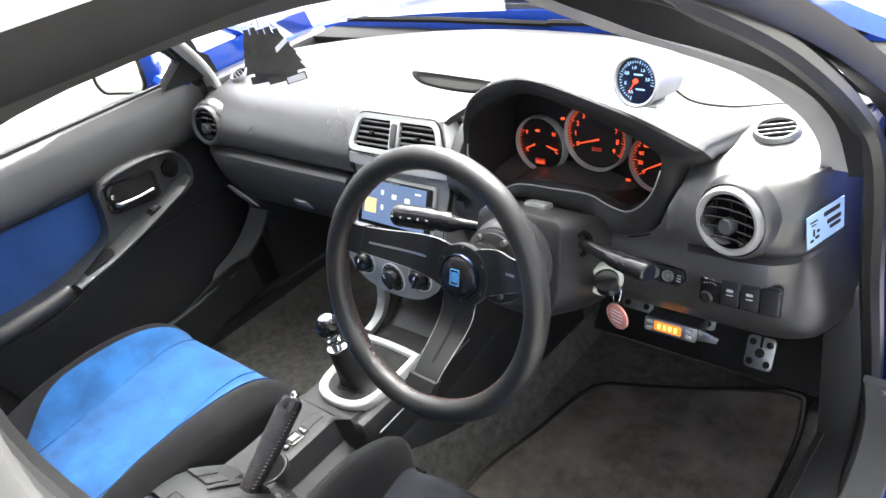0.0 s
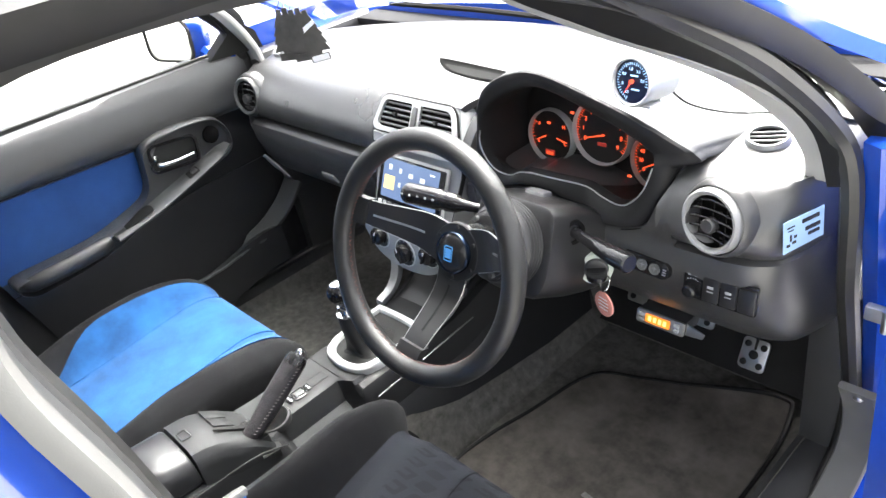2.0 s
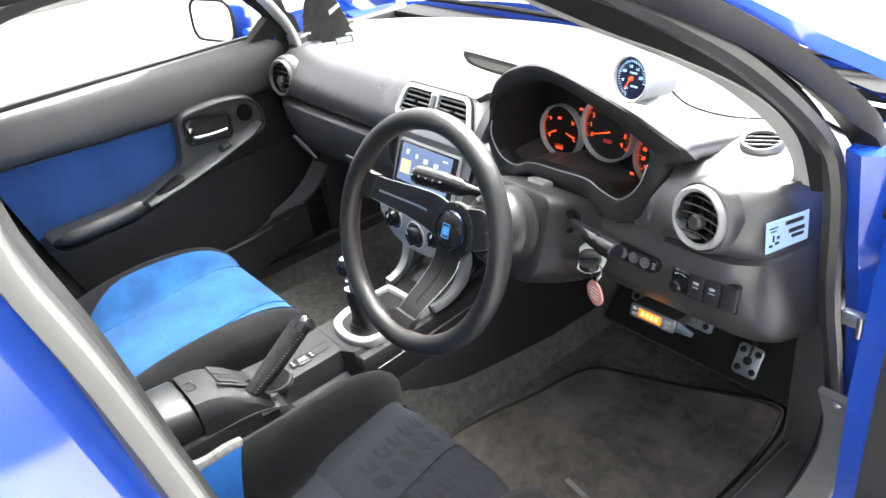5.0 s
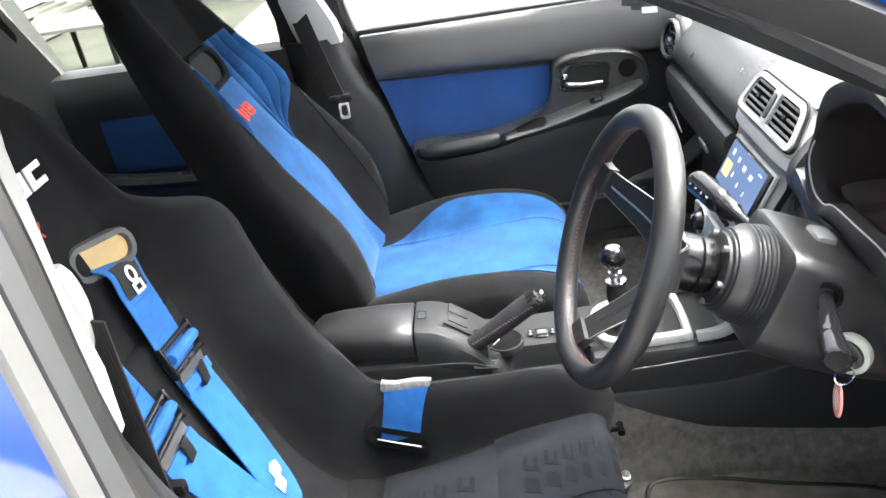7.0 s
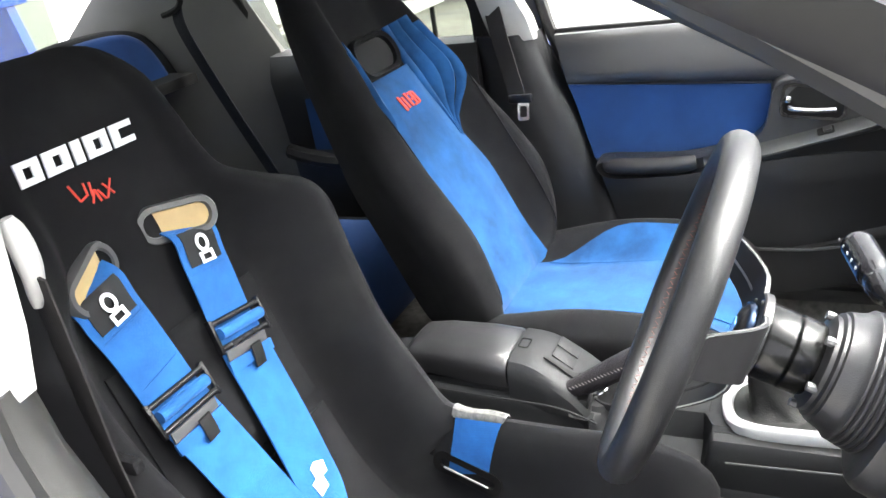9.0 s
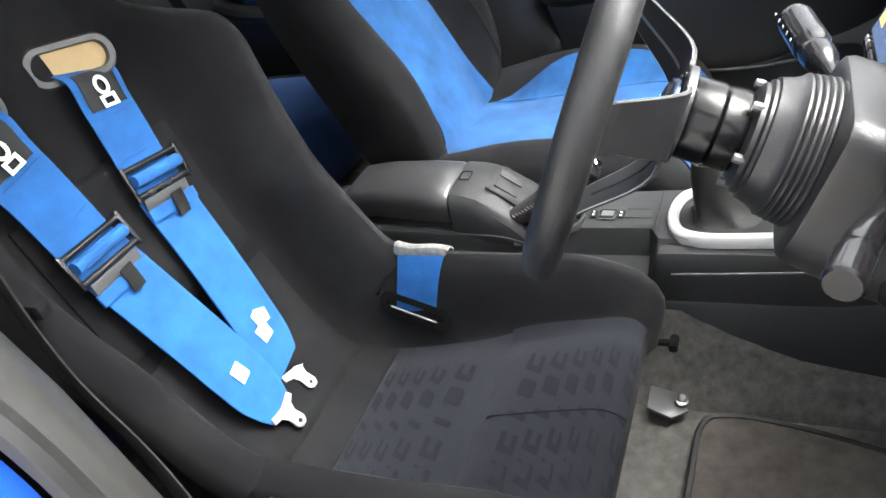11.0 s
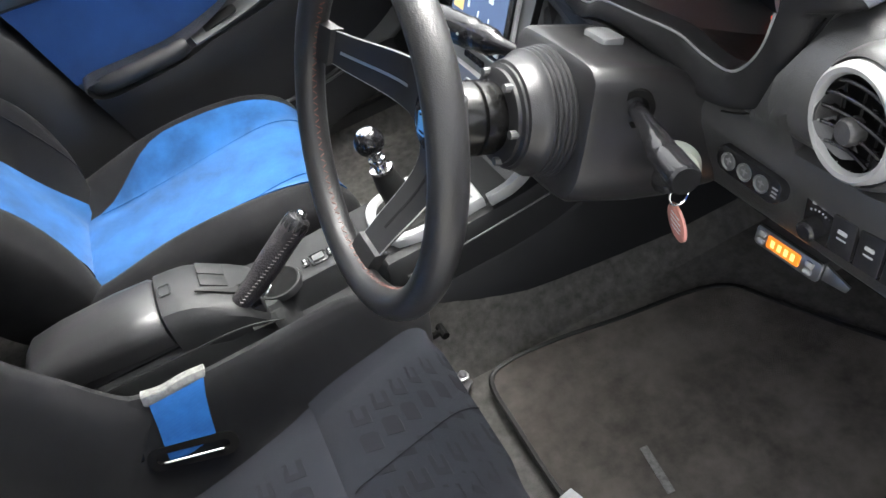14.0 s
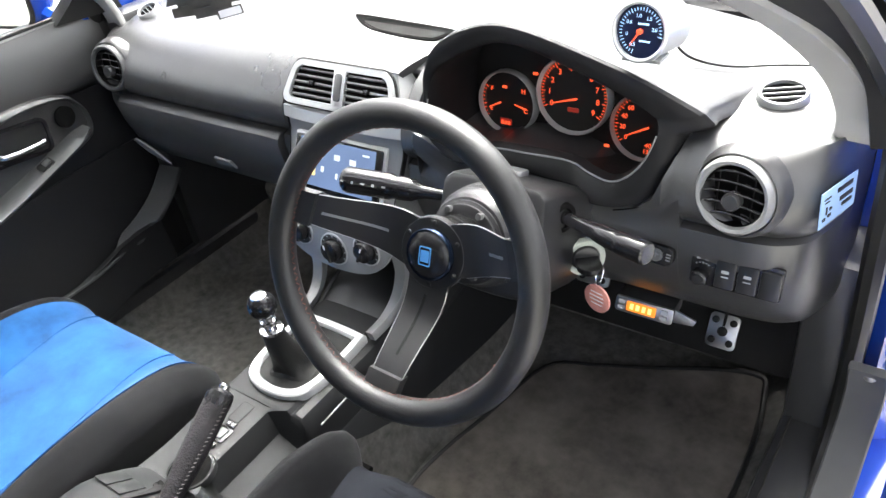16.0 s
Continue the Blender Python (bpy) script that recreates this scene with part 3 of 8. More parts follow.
# rear side: quarter panels, shelf, rear doors' inner faces
for s in (1, -1):
    bm = B()
    qt = ((0.70, -1.49, 1.0), (0.665, -1.555, 1.18), (0.615, -1.555, 1.34), (0.56, -1.75, 1.345), (0.56, -2.25, 1.0), (0.56, -2.3, 0.5), (0.68, -1.5, 0.5))
    loft(bm, [[V(s * x, y, z) for x, y, z in qt], [V(s * 0.74, y, z) for x, y, z in qt]])
    part("quarter_trim", bm, QUARTER, body, "grey rear quarter trim")
    bm = B()
    rings = []
    for y in (-0.90, -1.1, -1.3, -1.50):
        rings.append([V(s * x, y, z) for x, z in ((0.66, 0.99), (0.64, 0.93), (0.655, 0.80), (0.67, 0.62), (0.67, 0.38), (0.80, 0.38), (0.85, 0.70), (0.80, 0.96), (0.74, 0.995))])
    loft(bm, rings)
    rd = part("rear_door", bm, PLASTIC if s < 0 else PAINT, body, "black rear door trim" if s < 0 else "blue rear door")
    bm = B()
    box(bm, (s * 0.652, -1.20, 0.81), (0.012, 0.42, 0.15), 0.005)
    part("cloth_panel", bm, BLUECLOTH, rd, "dark blue cloth")
    bm = B()
    tube(bm, spline([(s * 0.63, -0.98, 0.72), (s * 0.61, -1.1, 0.71), (s * 0.61, -1.35, 0.72), (s * 0.63, -1.48, 0.74)], 4), 0.022, 8)
    part("armrest", bm, SMOOTHP, rd)
    g = pane("rear_side_window", material=TINTED, label="tinted rear side window", corners=[(s * 0.735, -0.92, 0.985), (s * 0.72, -1.52, 1.0), (s * 0.61, -1.56, 1.33), (s * 0.625, -0.85, 1.335)])
    bm = B()
    tube(bm, [(s * 0.735, -0.885, 0.985), (s * 0.69, -0.87, 1.16), (s * 0.625, -0.84, 1.335)], 0.014, 8)
    part("window_edge_seal", bm, RUBBER, body)
    bm = B()
    tube(bm, [(s * 0.72, -1.53, 1.0), (s * 0.67, -1.57, 1.16), (s * 0.61, -1.57, 1.335)], 0.016, 8)
    part("window_edge_seal", bm, RUBBER, body)
bm = B()
box(bm, (0, -1.98, 0.965), (1.2, 0.55, 0.03), 0.008)
part("parcel_shelf", bm, MATTE, body, "black parcel shelf")

# ---- dashboard ----
dash = thing("dashboard", "dark grey grained dashboard with pale sheen below the windscreen", "dashboard", (0, 0.2, 0.65))


FACE = [(0.665, 0.085), (0.69, 0.055), (0.73, 0.025), (0.78, 0.0095), (0.825, 0.002), (0.842, 0.006), (0.846, 0.018), (0.85, 0.014), (0.855, 0.008), (0.862, 0.002), (0.872, -0.003), (0.882, -0.004), (0.892, -0.003), (0.902, 0.000), (0.912, 0.006), (0.921, 0.014), (0.931, 0.025), (0.940, 0.037), (0.948, 0.052), (0.955, 0.07)]
CUT = [(0.14, 0.90), (0.158, 0.905), (0.18, 0.872), (0.225, 0.864), (0.27, 0.878), (0.33, 0.878), (0.385, 0.864), (0.41, 0.848), (0.455, 0.846), (0.50, 0.864), (0.515, 0.903), (0.533, 0.953), (0.556, 0.955)]

def dash_profile(x):
    """The (y, z) outline of the dashboard at x; behind the instrument hood it steps back."""
    ax = abs(x)
    front = 0.43 - 0.33 * x * x
    crown = 0.018 * (1 - min(1, (ax / 0.62) ** 2))
    end = smooth(0.62, 0.70, ax)
    top = [(front, 0.975 + crown), (front - 0.06, 0.985 + crown), (0.24, 0.981 + crown), (0.17, 0.974 + crown), (0.115, 0.966 + crown * 0.8)]
    face = [(y, z + crown * 0.6 * smooth(0.905, 0.955, z)) for z, y in FACE[::-1]]
    if 0.1436 < x < 0.5395:
        b = lerp_table(CUT, x)[0]
        top = top[:3] + [(0.19, 0.974), (0.15, 0.965)]
        face = [(0.15, 0.955 + (b + 0.002 - 0.955) * i / 5) for i in range(6)] + [(lerp_table(FACE, z)[0], z) for z in steps(b, 0.665, 13)]
    if ax < 0.1224:
        face = [(y if z > 0.958 else max(y, 0.075), z) for y, z in face]
    if abs(ax - 0.602) < 0.038:
        face = [(y + (0.024 if (z - 0.904) ** 2 + (ax - 0.602) ** 2 < 0.034 ** 2 else 0), z) for y, z in face]
    pts = top + face + [(0.11, 0.658), (0.25, 0.66), (front, 0.70)]
    turn = lerp_table([(0.62, 0.0), (0.66, 0.008), (0.68, 0.027), (0.69, 0.050), (0.70, 0.085), (0.706, 0.125)], ax)[0]
    return [(y + turn * smooth(0.26, 0.16, y), z - end * 0.012 * (z > 0.95)) for y, z in pts]


bm = B()
xs = [-0.706, -0.70, -0.695, -0.688, -0.68, -0.67, -0.65, -0.641, -0.639, -0.63, -0.615, -0.602, -0.59, -0.575, -0.565, -0.563, -0.54, -0.5, -0.4, -0.3, -0.2, -0.1226, -0.1223, -0.06, 0, 0.06, 0.1223, 0.1226, 0.134, 0.1435, 0.1437, 0.164, 0.211, 0.284, 0.331, 0.370, 0.402, 0.427, 0.452, 0.485, 0.505, 0.517, 0.530, 0.5394, 0.5396, 0.55, 0.563, 0.565, 0.575, 0.59, 0.602, 0.615, 0.63, 0.639, 0.641, 0.65, 0.67, 0.68, 0.688, 0.695, 0.70, 0.706]
loft(bm, [[V(x, y, z) for y, z in dash_profile(x)] for x in xs])
part("dash_moulding", bm, DASH, dash, angle=30)

# instrument binnacle
HOODLOOP = [((0.160, 0.018, 0.960), (0.173, 0.014, 0.960)), ((0.166, 0.015, 0.988), (0.184, 0.018, 0.988)), ((0.193, 0.009, 1.030), (0.210, 0.018, 1.010)), ((0.245, 0.009, 1.060), (0.256, 0.020, 1.033)),
            ((0.319, 0.003, 1.073), (0.318, 0.018, 1.043)), ((0.430, 0.009, 1.042), (0.420, 0.024, 1.008)), ((0.492, 0.014, 1.017), (0.466, 0.028, 0.986)), ((0.544, 0.026, 0.987), (0.492, 0.024, 0.975)),
            ((0.5535, 0.034, 0.9755), (0.498, 0.021, 0.9715)), ((0.560, 0.041, 0.963), (0.501, 0.018, 0.9665)), ((0.550, 0.041, 0.9580), (0.502, 0.0165, 0.959)), ((0.534, 0.037, 0.952), (0.501, 0.015, 0.950)), ((0.515, 0.022, 0.905), (0.488, 0.015, 0.918)), ((0.500, 0.012, 0.866), (0.467, 0.015, 0.892)),
            ((0.455, 0.004, 0.848), (0.442, 0.018, 0.878)), ((0.410, -0.002, 0.850), (0.417, 0.010, 0.890)), ((0.385, -0.004, 0.866), (0.395, 0.002, 0.906)), ((0.330, -0.006, 0.880), (0.338, 0.000, 0.906)),
            ((0.270, -0.004, 0.880), (0.273, 0.000, 0.903)), ((0.225, -0.002, 0.866), (0.234, 0.004, 0.887)), ((0.180, 0.006, 0.874), (0.196, 0.005, 0.893)), ((0.158, 0.012, 0.910), (0.173, 0.006, 0.928))]
OUT = spline([V(*a) for a, _ in HOODLOOP], 4, loop=True)
LIP = spline([V(*b) for _, b in HOODLOOP], 4, loop=True)
BC = V(0.346, 0.128, 0.935)


def hood_ring(out, y, drop, fall):
    """The hood's outer line further back at the depth y, with its top let down and its outboard end run out into the dashboard."""
    ring = []
    for p in OUT:
        e = smooth(0.48, 0.54, p.x) * smooth(0.945, 0.965, p.z)
        ring.append(V(p.x + out * e, y, (p.z if p.z < 0.985 else 0.985 + (p.z - 0.985) * drop) - fall * e))
    return ring


def well_ring(k, y, deep):
    """The lip's line further in: drawn in by k, its floor let down towards the foot of the dials."""
    ring = []
    for p in LIP:
        z = BC.z + (p.z - BC.z) * k
        ring.append(V(BC.x + (p.x - BC.x) * k, y, z + (0.853 - z) * deep * smooth(0.945, 0.905, p.z)))
    return ring


bm = B()
rings = [hood_ring(0.05, 0.24, 0.10, 0.020), hood_ring(0.032, 0.17, 0.55, 0.014), hood_ring(0.012, 0.10, 0.90, 0.005), [p + V(0, 0.022, 0) for p in OUT], [p + V(0, 0.006, 0) for p in OUT]]
loft(bm, rings, cap=False)
binn = part("instrument_hood", bm, DASH, dash, "dark grey instrument hood")
# Darker than the hood cover: shade under its edge is put into the colour.
bm = B()
rings = [rings[-1]]
for k, d in ((0.06, 0.000), (0.25, -0.004), (0.5, -0.005), (0.8, -0.003), (0.96, -0.001), (1.0, 0.003)):
    rings.append([a.lerp(b, k) + V(0, d, 0) for a, b in zip(OUT, LIP)])
loft(bm, rings, cap=False)
part("hood_surround", bm, SURROUND, binn, "surround with the hood's shade in its colour")
bm = B()
rings = [rings[-1], [V(BC.x + (p.x - BC.x) * 0.985, p.y + 0.018, BC.z + (p.z - BC.z) * 0.985) for p in LIP], well_ring(0.98, 0.055, 0.6), well_ring(0.965, 0.118, 0.95), well_ring(0.95, 0.16, 1.0)]
loft(bm, rings, cap=False)
part("instrument_well", bm, HOOD, binn, "black disc painted as the cup's shade round the dials")
# Pale tube along the dark lip: its edge highlight drawn as colour.
bm = B()
tube(bm, [p + V(0, -0.0004, 0) for p in LIP if p.z < 0.955], 0.0013, 6)
part("hood_lip", bm, RINGM, binn, "pale line painted as the lip's highlight")
bm = B()
tube(bm, [OUT[i] + V(0, -0.003, 0) for i in range(44, 57)], 0.0010, 5)
part("hood_joint", bm, HOLLOW, binn, "dark joint beside the hood")
bm = B()
loft(bm, [well_ring(0.955, 0.128, 1.0), well_ring(0.955, 0.155, 1.0)])
part("cluster_face", bm, DIAL, binn)

def dial(cx, cz, r, a0, a1, labels, needle, n_ticks, size):
    m = axes((cx, 0.118, cz), (0, -1, 0.12))
    bm = B()
    lathe(bm, [(r * 0.92, 0), (r * 0.935, 0.006), (r * 0.97, 0.009), (r, 0.006), (r, -0.01), (r * 0.92, -0.01)], m, 40, cap=False)
    ring = part("dial_ring", bm, SILVER, binn, "silver dial ring")
    bm = B()
    lathe(bm, [(r * 0.93, -0.006), (r * 0.93, 0.0)], m, 40)
    part("dial_face", bm, DIAL, ring)
    bm = B()
    for i in range(n_ticks + 1):
        a = radians(a0 + (a1 - a0) * i / n_ticks)
        long = 0.12 if i % 5 == 0 else 0.07
        d = V(math.cos(a), math.sin(a), 0)
        mm = m @ Matrix.Translation(d * r * (0.90 - long / 2)) @ Matrix.Rotation(a, 4, "Z")
        box(bm, (0, 0, 0.0012), (r * long, 0.0009, 0.0006), 0, mm)
    part("tick_marks", bm, GLOW, ring)
    for text, a in labels:
        a = radians(a)
        writing("numeral", text, size, m @ Matrix.Translation((math.cos(a) * r * 0.66, math.sin(a) * r * 0.66, 0.001)), GLOW, ring)
    for a, l, off in needle:
        bm = B()
        ar = radians(a)
        mm = m @ Matrix.Translation((off[0], off[1], 0.004)) @ Matrix.Rotation(ar, 4, "Z")
        plate(bm, [(-0.1 * l, -0.0014), (l, -0.0006), (l, 0.0006), (-0.1 * l, 0.0014)], 0.001, mm)
        part("needle", bm, GLOW, ring, "glowing red needle")
    return m


mL = dial(0.236, 0.912, 0.048, 150, 215, [("F", 148), ("E", 205), ("H", 35), ("C", -20)], [(205, 0.02, (-0.012, -0.002)), (165, 0.018, (0.03, -0.006))], 8, 0.0095)
mM = dial(0.343, 0.938, 0.056, 205, -35, [(str(i), 205 - 240 * i / 9) for i in range(10)], [(196, 0.034, (0.004, -0.004))], 45, 0.0108)
mR = dial(0.447, 0.908, 0.048, 215, -35, [(str(20 * i), 215 - 250 * i / 9) for i in range(0, 6)], [(207, 0.03, (0.004, 0.0))], 36, 0.0090)
for m, w, h, o, mm in ((mL, 0.02, 0.010, (-0.004, -0.031), RED), (mM, 0.017, 0.006, (0.0, -0.021), RED)):
    bm = B()
    plate(bm, [(u + o[0], v + o[1]) for u, v in rrect(w, h, 0.001, 2)], 0.0012, m)
    part("display_window", bm, mm, binn, "small lit display")
bm = B()
for i in range(3):
    box(bm, (-0.0095 + 0.0055 * i, -0.0325, 0.0016), (0.0036, 0.0050, 0.0006), 0, mL)
part("display_digits", bm, GLOW, binn, "lit display digits")
writing("odometer", "400.4", 0.0095, mR @ Matrix.Translation((0.012, -0.0255, 0.001)), GLOW, binn)
writing("odometer", "137897", 0.0085, mR @ Matrix.Translation((0.012, -0.0345, 0.001)), GLOW, binn)
for x, z in ((0.285, 0.962), (0.232, 0.935), (0.325, 0.874), (0.392, 0.870), (0.408, 0.968)):
    bm = B()
    plate(bm, rrect(0.008, 0.004, 0.001, 2), 0.001, axes((x, 0.118, z), (0, -1, 0.12)))
    part("warning_lamp", bm, GLOW, binn, "lit red warning lamp")


# round vents at both ends and the small demister vents
def round_vent(x, tilt, satin):
    m = axes((x, 0.006, 0.904), (tilt, -1, 0.18)) @ Matrix.Translation((0, 0, 0.011)) @ Matrix.Diagonal((0.94, 0.94, 1, 1))
    v = thing("round_air_vent", "round black air vent with a satin grey ring in the dashboard", "air vent", (x, 0, 0.86), "dashboard end vents")
    bm = B()
    lathe(bm, [(0.039, -0.02), (0.0388, -0.002), (0.041, 0.002), (0.045, 0.003), (0.048, 0.000), (0.049, -0.006), (0.049, -0.03)], m, 48, cap=False)
    part("ring", bm, satin, v, "satin grey ring")
    bm = B()
    lathe(bm, [(0.0495, -0.010), (0.0515, -0.007), (0.0545, -0.010), (0.058, -0.019), (0.060, -0.03)], m, 48, cap=False)
    part("surround", bm, DASH, v)
    # Shallow cup; the shade deep in the duct is put into its colour.
    bm = B()
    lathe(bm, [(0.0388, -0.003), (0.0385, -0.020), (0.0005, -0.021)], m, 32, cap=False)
    part("duct", bm, HOLLOW, v, "duct with its shade painted in")
    for i in range(5):
        w = (i - 2) * 0.0135
        l = 2 * math.sqrt(0.037 ** 2 - w * w)
        bm = B()
        tube(bm, [m @ V(l / 2 * k, w + 0.004 * (1 - k * k), -0.003) for k in steps(-1, 1, 8)], 0.0016, 6)
        box(bm, (0, w + 0.003, -0.006), (l * 0.8, 0.0012, 0.004), 0.0003, m)
        part("slat", bm, SMOOTHP, v)
    for w in (-0.022, 0.0, 0.022):
        bm = B()
        box(bm, (w, 0, -0.0075), (0.0014, 0.058, 0.002), 0.0003, m)
        part("vane", bm, MATTE, v)
    bm = B()
    lathe(bm, [(0.0115, -0.008), (0.0115, 0.002), (0.0095, 0.005)], m @ Matrix.Translation((0.0, -0.006, 0)), 18)
    part("knob", bm, DASH, v)
    return v


# Driver's ring is paler than the passenger's: its reflection is put into the colour.
round_vent(0.602, -0.17, VENTRING)
round_vent(-0.602, 0.17, GREYP)


def oval_vent(x, y, z, turn):
    m = axes((x, y, z), (0.10 * turn, -0.36, 1), (0.85, 0.48 * turn, -0.26 * turn)) @ Matrix.Diagonal((0.74, 0.88, 1, 1))
    v = thing("demister_vent", "small oval slatted vent in the dashboard top", "air vent", (x, y, z), "demister vents")
    bm = B()
    o = [(0.039 * math.cos(a), 0.0262 * math.sin(a)) for a in steps(0, 2 * math.pi, 32)[:-1]]
    i = [(0.037 * math.cos(a), 0.0245 * math.sin(a)) for a in steps(0, 2 * math.pi, 32)[:-1]]
    k = [(0.033 * math.cos(a), 0.021 * math.sin(a)) for a in steps(0, 2 * math.pi, 32)[:-1]]
    loft(bm, [[m @ V(u * 1.12, w * 1.12, -0.02) for u, w in o], [m @ V(u, w, 0.0005) for u, w in o], [m @ V(u, w, 0.0020) for u, w in i], [m @ V(u, w, 0.0012) for u, w in k], [m @ V(u, w, -0.01) for u, w in k]], cap=False)
    # Dash-coloured rim in pale grey: the dash top's sheen is in the colour.
    part("rim", bm, RINGM, v, "dash rim painted pale for its sheen")
    # Flat plate, no hole: its colour holds the shade between the slats.
    bm = B()
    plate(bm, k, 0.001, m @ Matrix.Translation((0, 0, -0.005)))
    part("opening", bm, HOLLOW, v, "dark plate painted as the opening's shade")
    for j in range(3):
        w = (j - 1) * 0.009
        bm = B()
        box(bm, (0, w, -0.0015), (2 * 0.032 * math.sqrt(1 - (w / 0.021) ** 2), 0.0016, 0.003), 0.0005, m)
        part("slat", bm, RINGM, v)
    return v


oval_vent(0.611, 0.128, 0.978, 1)
oval_vent(-0.611, 0.128, 0.978, -1)

# flat plates on the dash top: the pocket's shade put into their colour
bm = B()
o = [(-0.088, 0.174), (-0.080, 0.180), (0.02, 0.174), (0.112, 0.167), (0.118, 0.160), (0.108, 0.140), (0.092, 0.132), (0.03, 0.134), (-0.03, 0.143), (-0.062, 0.156)]
o = [(p.x, p.y) for p in spline([V(x, y, 0) for x, y in o], 3, loop=True)]
c = V(0.02, 0.156, 0)
top = lambda y: 0.9858 + 0.195 * (y - 0.14)
loft(bm, [[V(c.x + (x - c.x) * k, c.y + (y - c.y) * k, top(c.y + (y - c.y) * k) + d) for x, y in o] for k, d in ((1.02, -0.006), (1.01, 0.0008), (1.0, 0.0014), (0.97, 0.0010))])
pk = part("dash_pocket_shade", bm, HOLLOW, dash, "dark plate painted as the pocket's shade")
bm = B()
loft(bm, [[V(c.x + 0.01 + (x - c.x) * 0.80, c.y - 0.007 + (y - c.y) * 0.55, top(c.y - 0.007 + (y - c.y) * 0.55) + d) for x, y in o] for d in (-0.004, 0.0019)])
part("pocket_floor_shade", bm, RECESS, pk)

# glovebox lid line and handle, passenger side
LID = [(0.010, 0.8465), (-0.002, 0.8455), (-0.010, 0.8395), (-0.013, 0.828), (-0.010, 0.80), (0.002, 0.765), (0.018, 0.73), (0.041, 0.70), (0.066, 0.683)]
bm = B()
pad(bm, steps(-0.60, -0.145, 16), range(9), lambda u, v: V(u, LID[v][0], LID[v][1]),
    lambda u, v: V(u, LID[v][0] + 0.022, LID[v][1]))
gl = part("glovebox_lid", bm, DASH, dash)
bm = B()
plate(bm, [(-0.035, -0.012), (0.035, -0.012), (0.028, 0.012), (-0.028, 0.012)], 0.006, axes((-0.330, 0.004, 0.752), (0, -1, -0.35)) @ Matrix.Scale(0.8, 4), 0.002)
part("latch", bm, RINGM, gl, "pale grey latch")
bm = B()
plate(bm, [(-0.045, 0.020), (-0.034, 0.026), (0.010, 0.006), (0.046, -0.022), (0.030, -0.020), (-0.012, -0.006)], 0.004, axes((-0.567, 0.004, 0.728), (0, -1, -0.2)), 0.001)
part("side_pocket", bm, RINGM, dash, "grey moulding beside the glovebox")

# ---- centre stack ----
stack = thing("centre_stack", "silver grey centre stack with vents, screen and heater dials", "centre stack", (0, 0.05, 0.6))


def stack_at(u, z):
    """A point on the face of the centre stack."""
    y = lerp_table([(0.60, -0.050), (0.66, -0.058), (0.70, -0.058), (0.735, -0.052), (0.768, -0.039), (0.858, 0.002), (0.885, 0.005), (0.905, 0.010), (0.968, 0.042)], z)[0]
    return V(u, y, z)


def stack_frame(z, u=0.0, lift=0.0):
    a, b = stack_at(0, z - 0.02), stack_at(0, z + 0.02)
    t = (b - a).normalized()
    n = V(0, -t.z, t.y)
    p = stack_at(u, z) + n * lift
    return Matrix(((1, 0, 0, p.x), (0, t.y, n.y, p.y), (0, t.z, n.z, p.z), (0, 0, 0, 1)))


def stack_panel(name, z0, z1, w0, w1, material, lift=0.0, label="", nz=8, parent=stack):
    bm = B()
    pad(bm, steps(-1, 1, 10), range(nz + 1),
        lambda u, v: stack_at(u * (w0 + (w1 - w0) * v / nz), z0 + (z1 - z0) * v / nz) + V(0, -lift - 0.006 * (1 - u ** 4), 0),
        lambda u, v: V(u * (w0 + (w1 - w0) * v / nz) * 1.02, 0.085, z0 + (z1 - z0) * v / nz))
    return part(name, bm, material, parent, label)


stack_panel("lower_panel", 0.705, 0.884, 0.110, 0.119, RINGM)
up = stack_panel("vent_panel", 0.904, 0.968, 0.124, 0.099, SILVER, 0.002, "silver vent panel")
stack_panel("trim_strip", 0.885, 0.903, 0.122, 0.124, SILVER, 0.007, "silver trim strip")
for u in (-0.122, 0.122):
    bm = B()
    pad(bm, (-0.001, 0.001), steps(0.72, 0.88, 6), lambda a, z: stack_at(u * (0.84 + 0.8 * (z - 0.69)) + a, z) + V(0, -0.001, 0), lambda a, z: stack_at(u * (0.84 + 0.8 * (z - 0.69)) + a, z) + V(0, 0.01, 0))
    part("edge_joint", bm, MATTE, stack, "dark joint at the panel's edge")
bm = B()
pad(bm, steps(-0.121, 0.121, 8), steps(0, 1, 5), lambda u, v: V(u * (0.85 + 0.15 * v), 0.038 + 0.06 * v, 0.9700 + 0.011 * v ** 0.6), lambda u, v: V(u * (0.85 + 0.15 * v), 0.046 + 0.06 * v, 0.9600 + 0.01 * v))
part("vent_cowl", bm, DASH, stack, "dark grained cowl over the vents")
m = stack_frame(0.9365, 0, 0.007)
wide = lambda o, k: [(u * (1 - k * v), v) for u, v in o]
# Flat plate behind the slats, painted with the shade of the openings.
bm = B()
plate(bm, wide(rrect(0.196, 0.052, 0.012), 3.2), 0.002, m)
part("vent_opening", bm, HOLLOW, up, "dark plate painted as the opening's shade")
bm = B()
frame_ring(bm, wide(rrect(0.218, 0.070, 0.018), 3.2), wide(rrect(0.197, 0.052, 0.012), 3.2), 0.008, m)
vf = part("vent_frame", bm, SILVER, up, "silver frame round both vents")
bm = B()
frame_ring(bm, wide(rrect(0.225, 0.076, 0.020), 3.2), wide(rrect(0.220, 0.072, 0.018), 3.2), 0.005, m)
part("frame_gap", bm, MATTE, up, "dark joint round the vent frame")
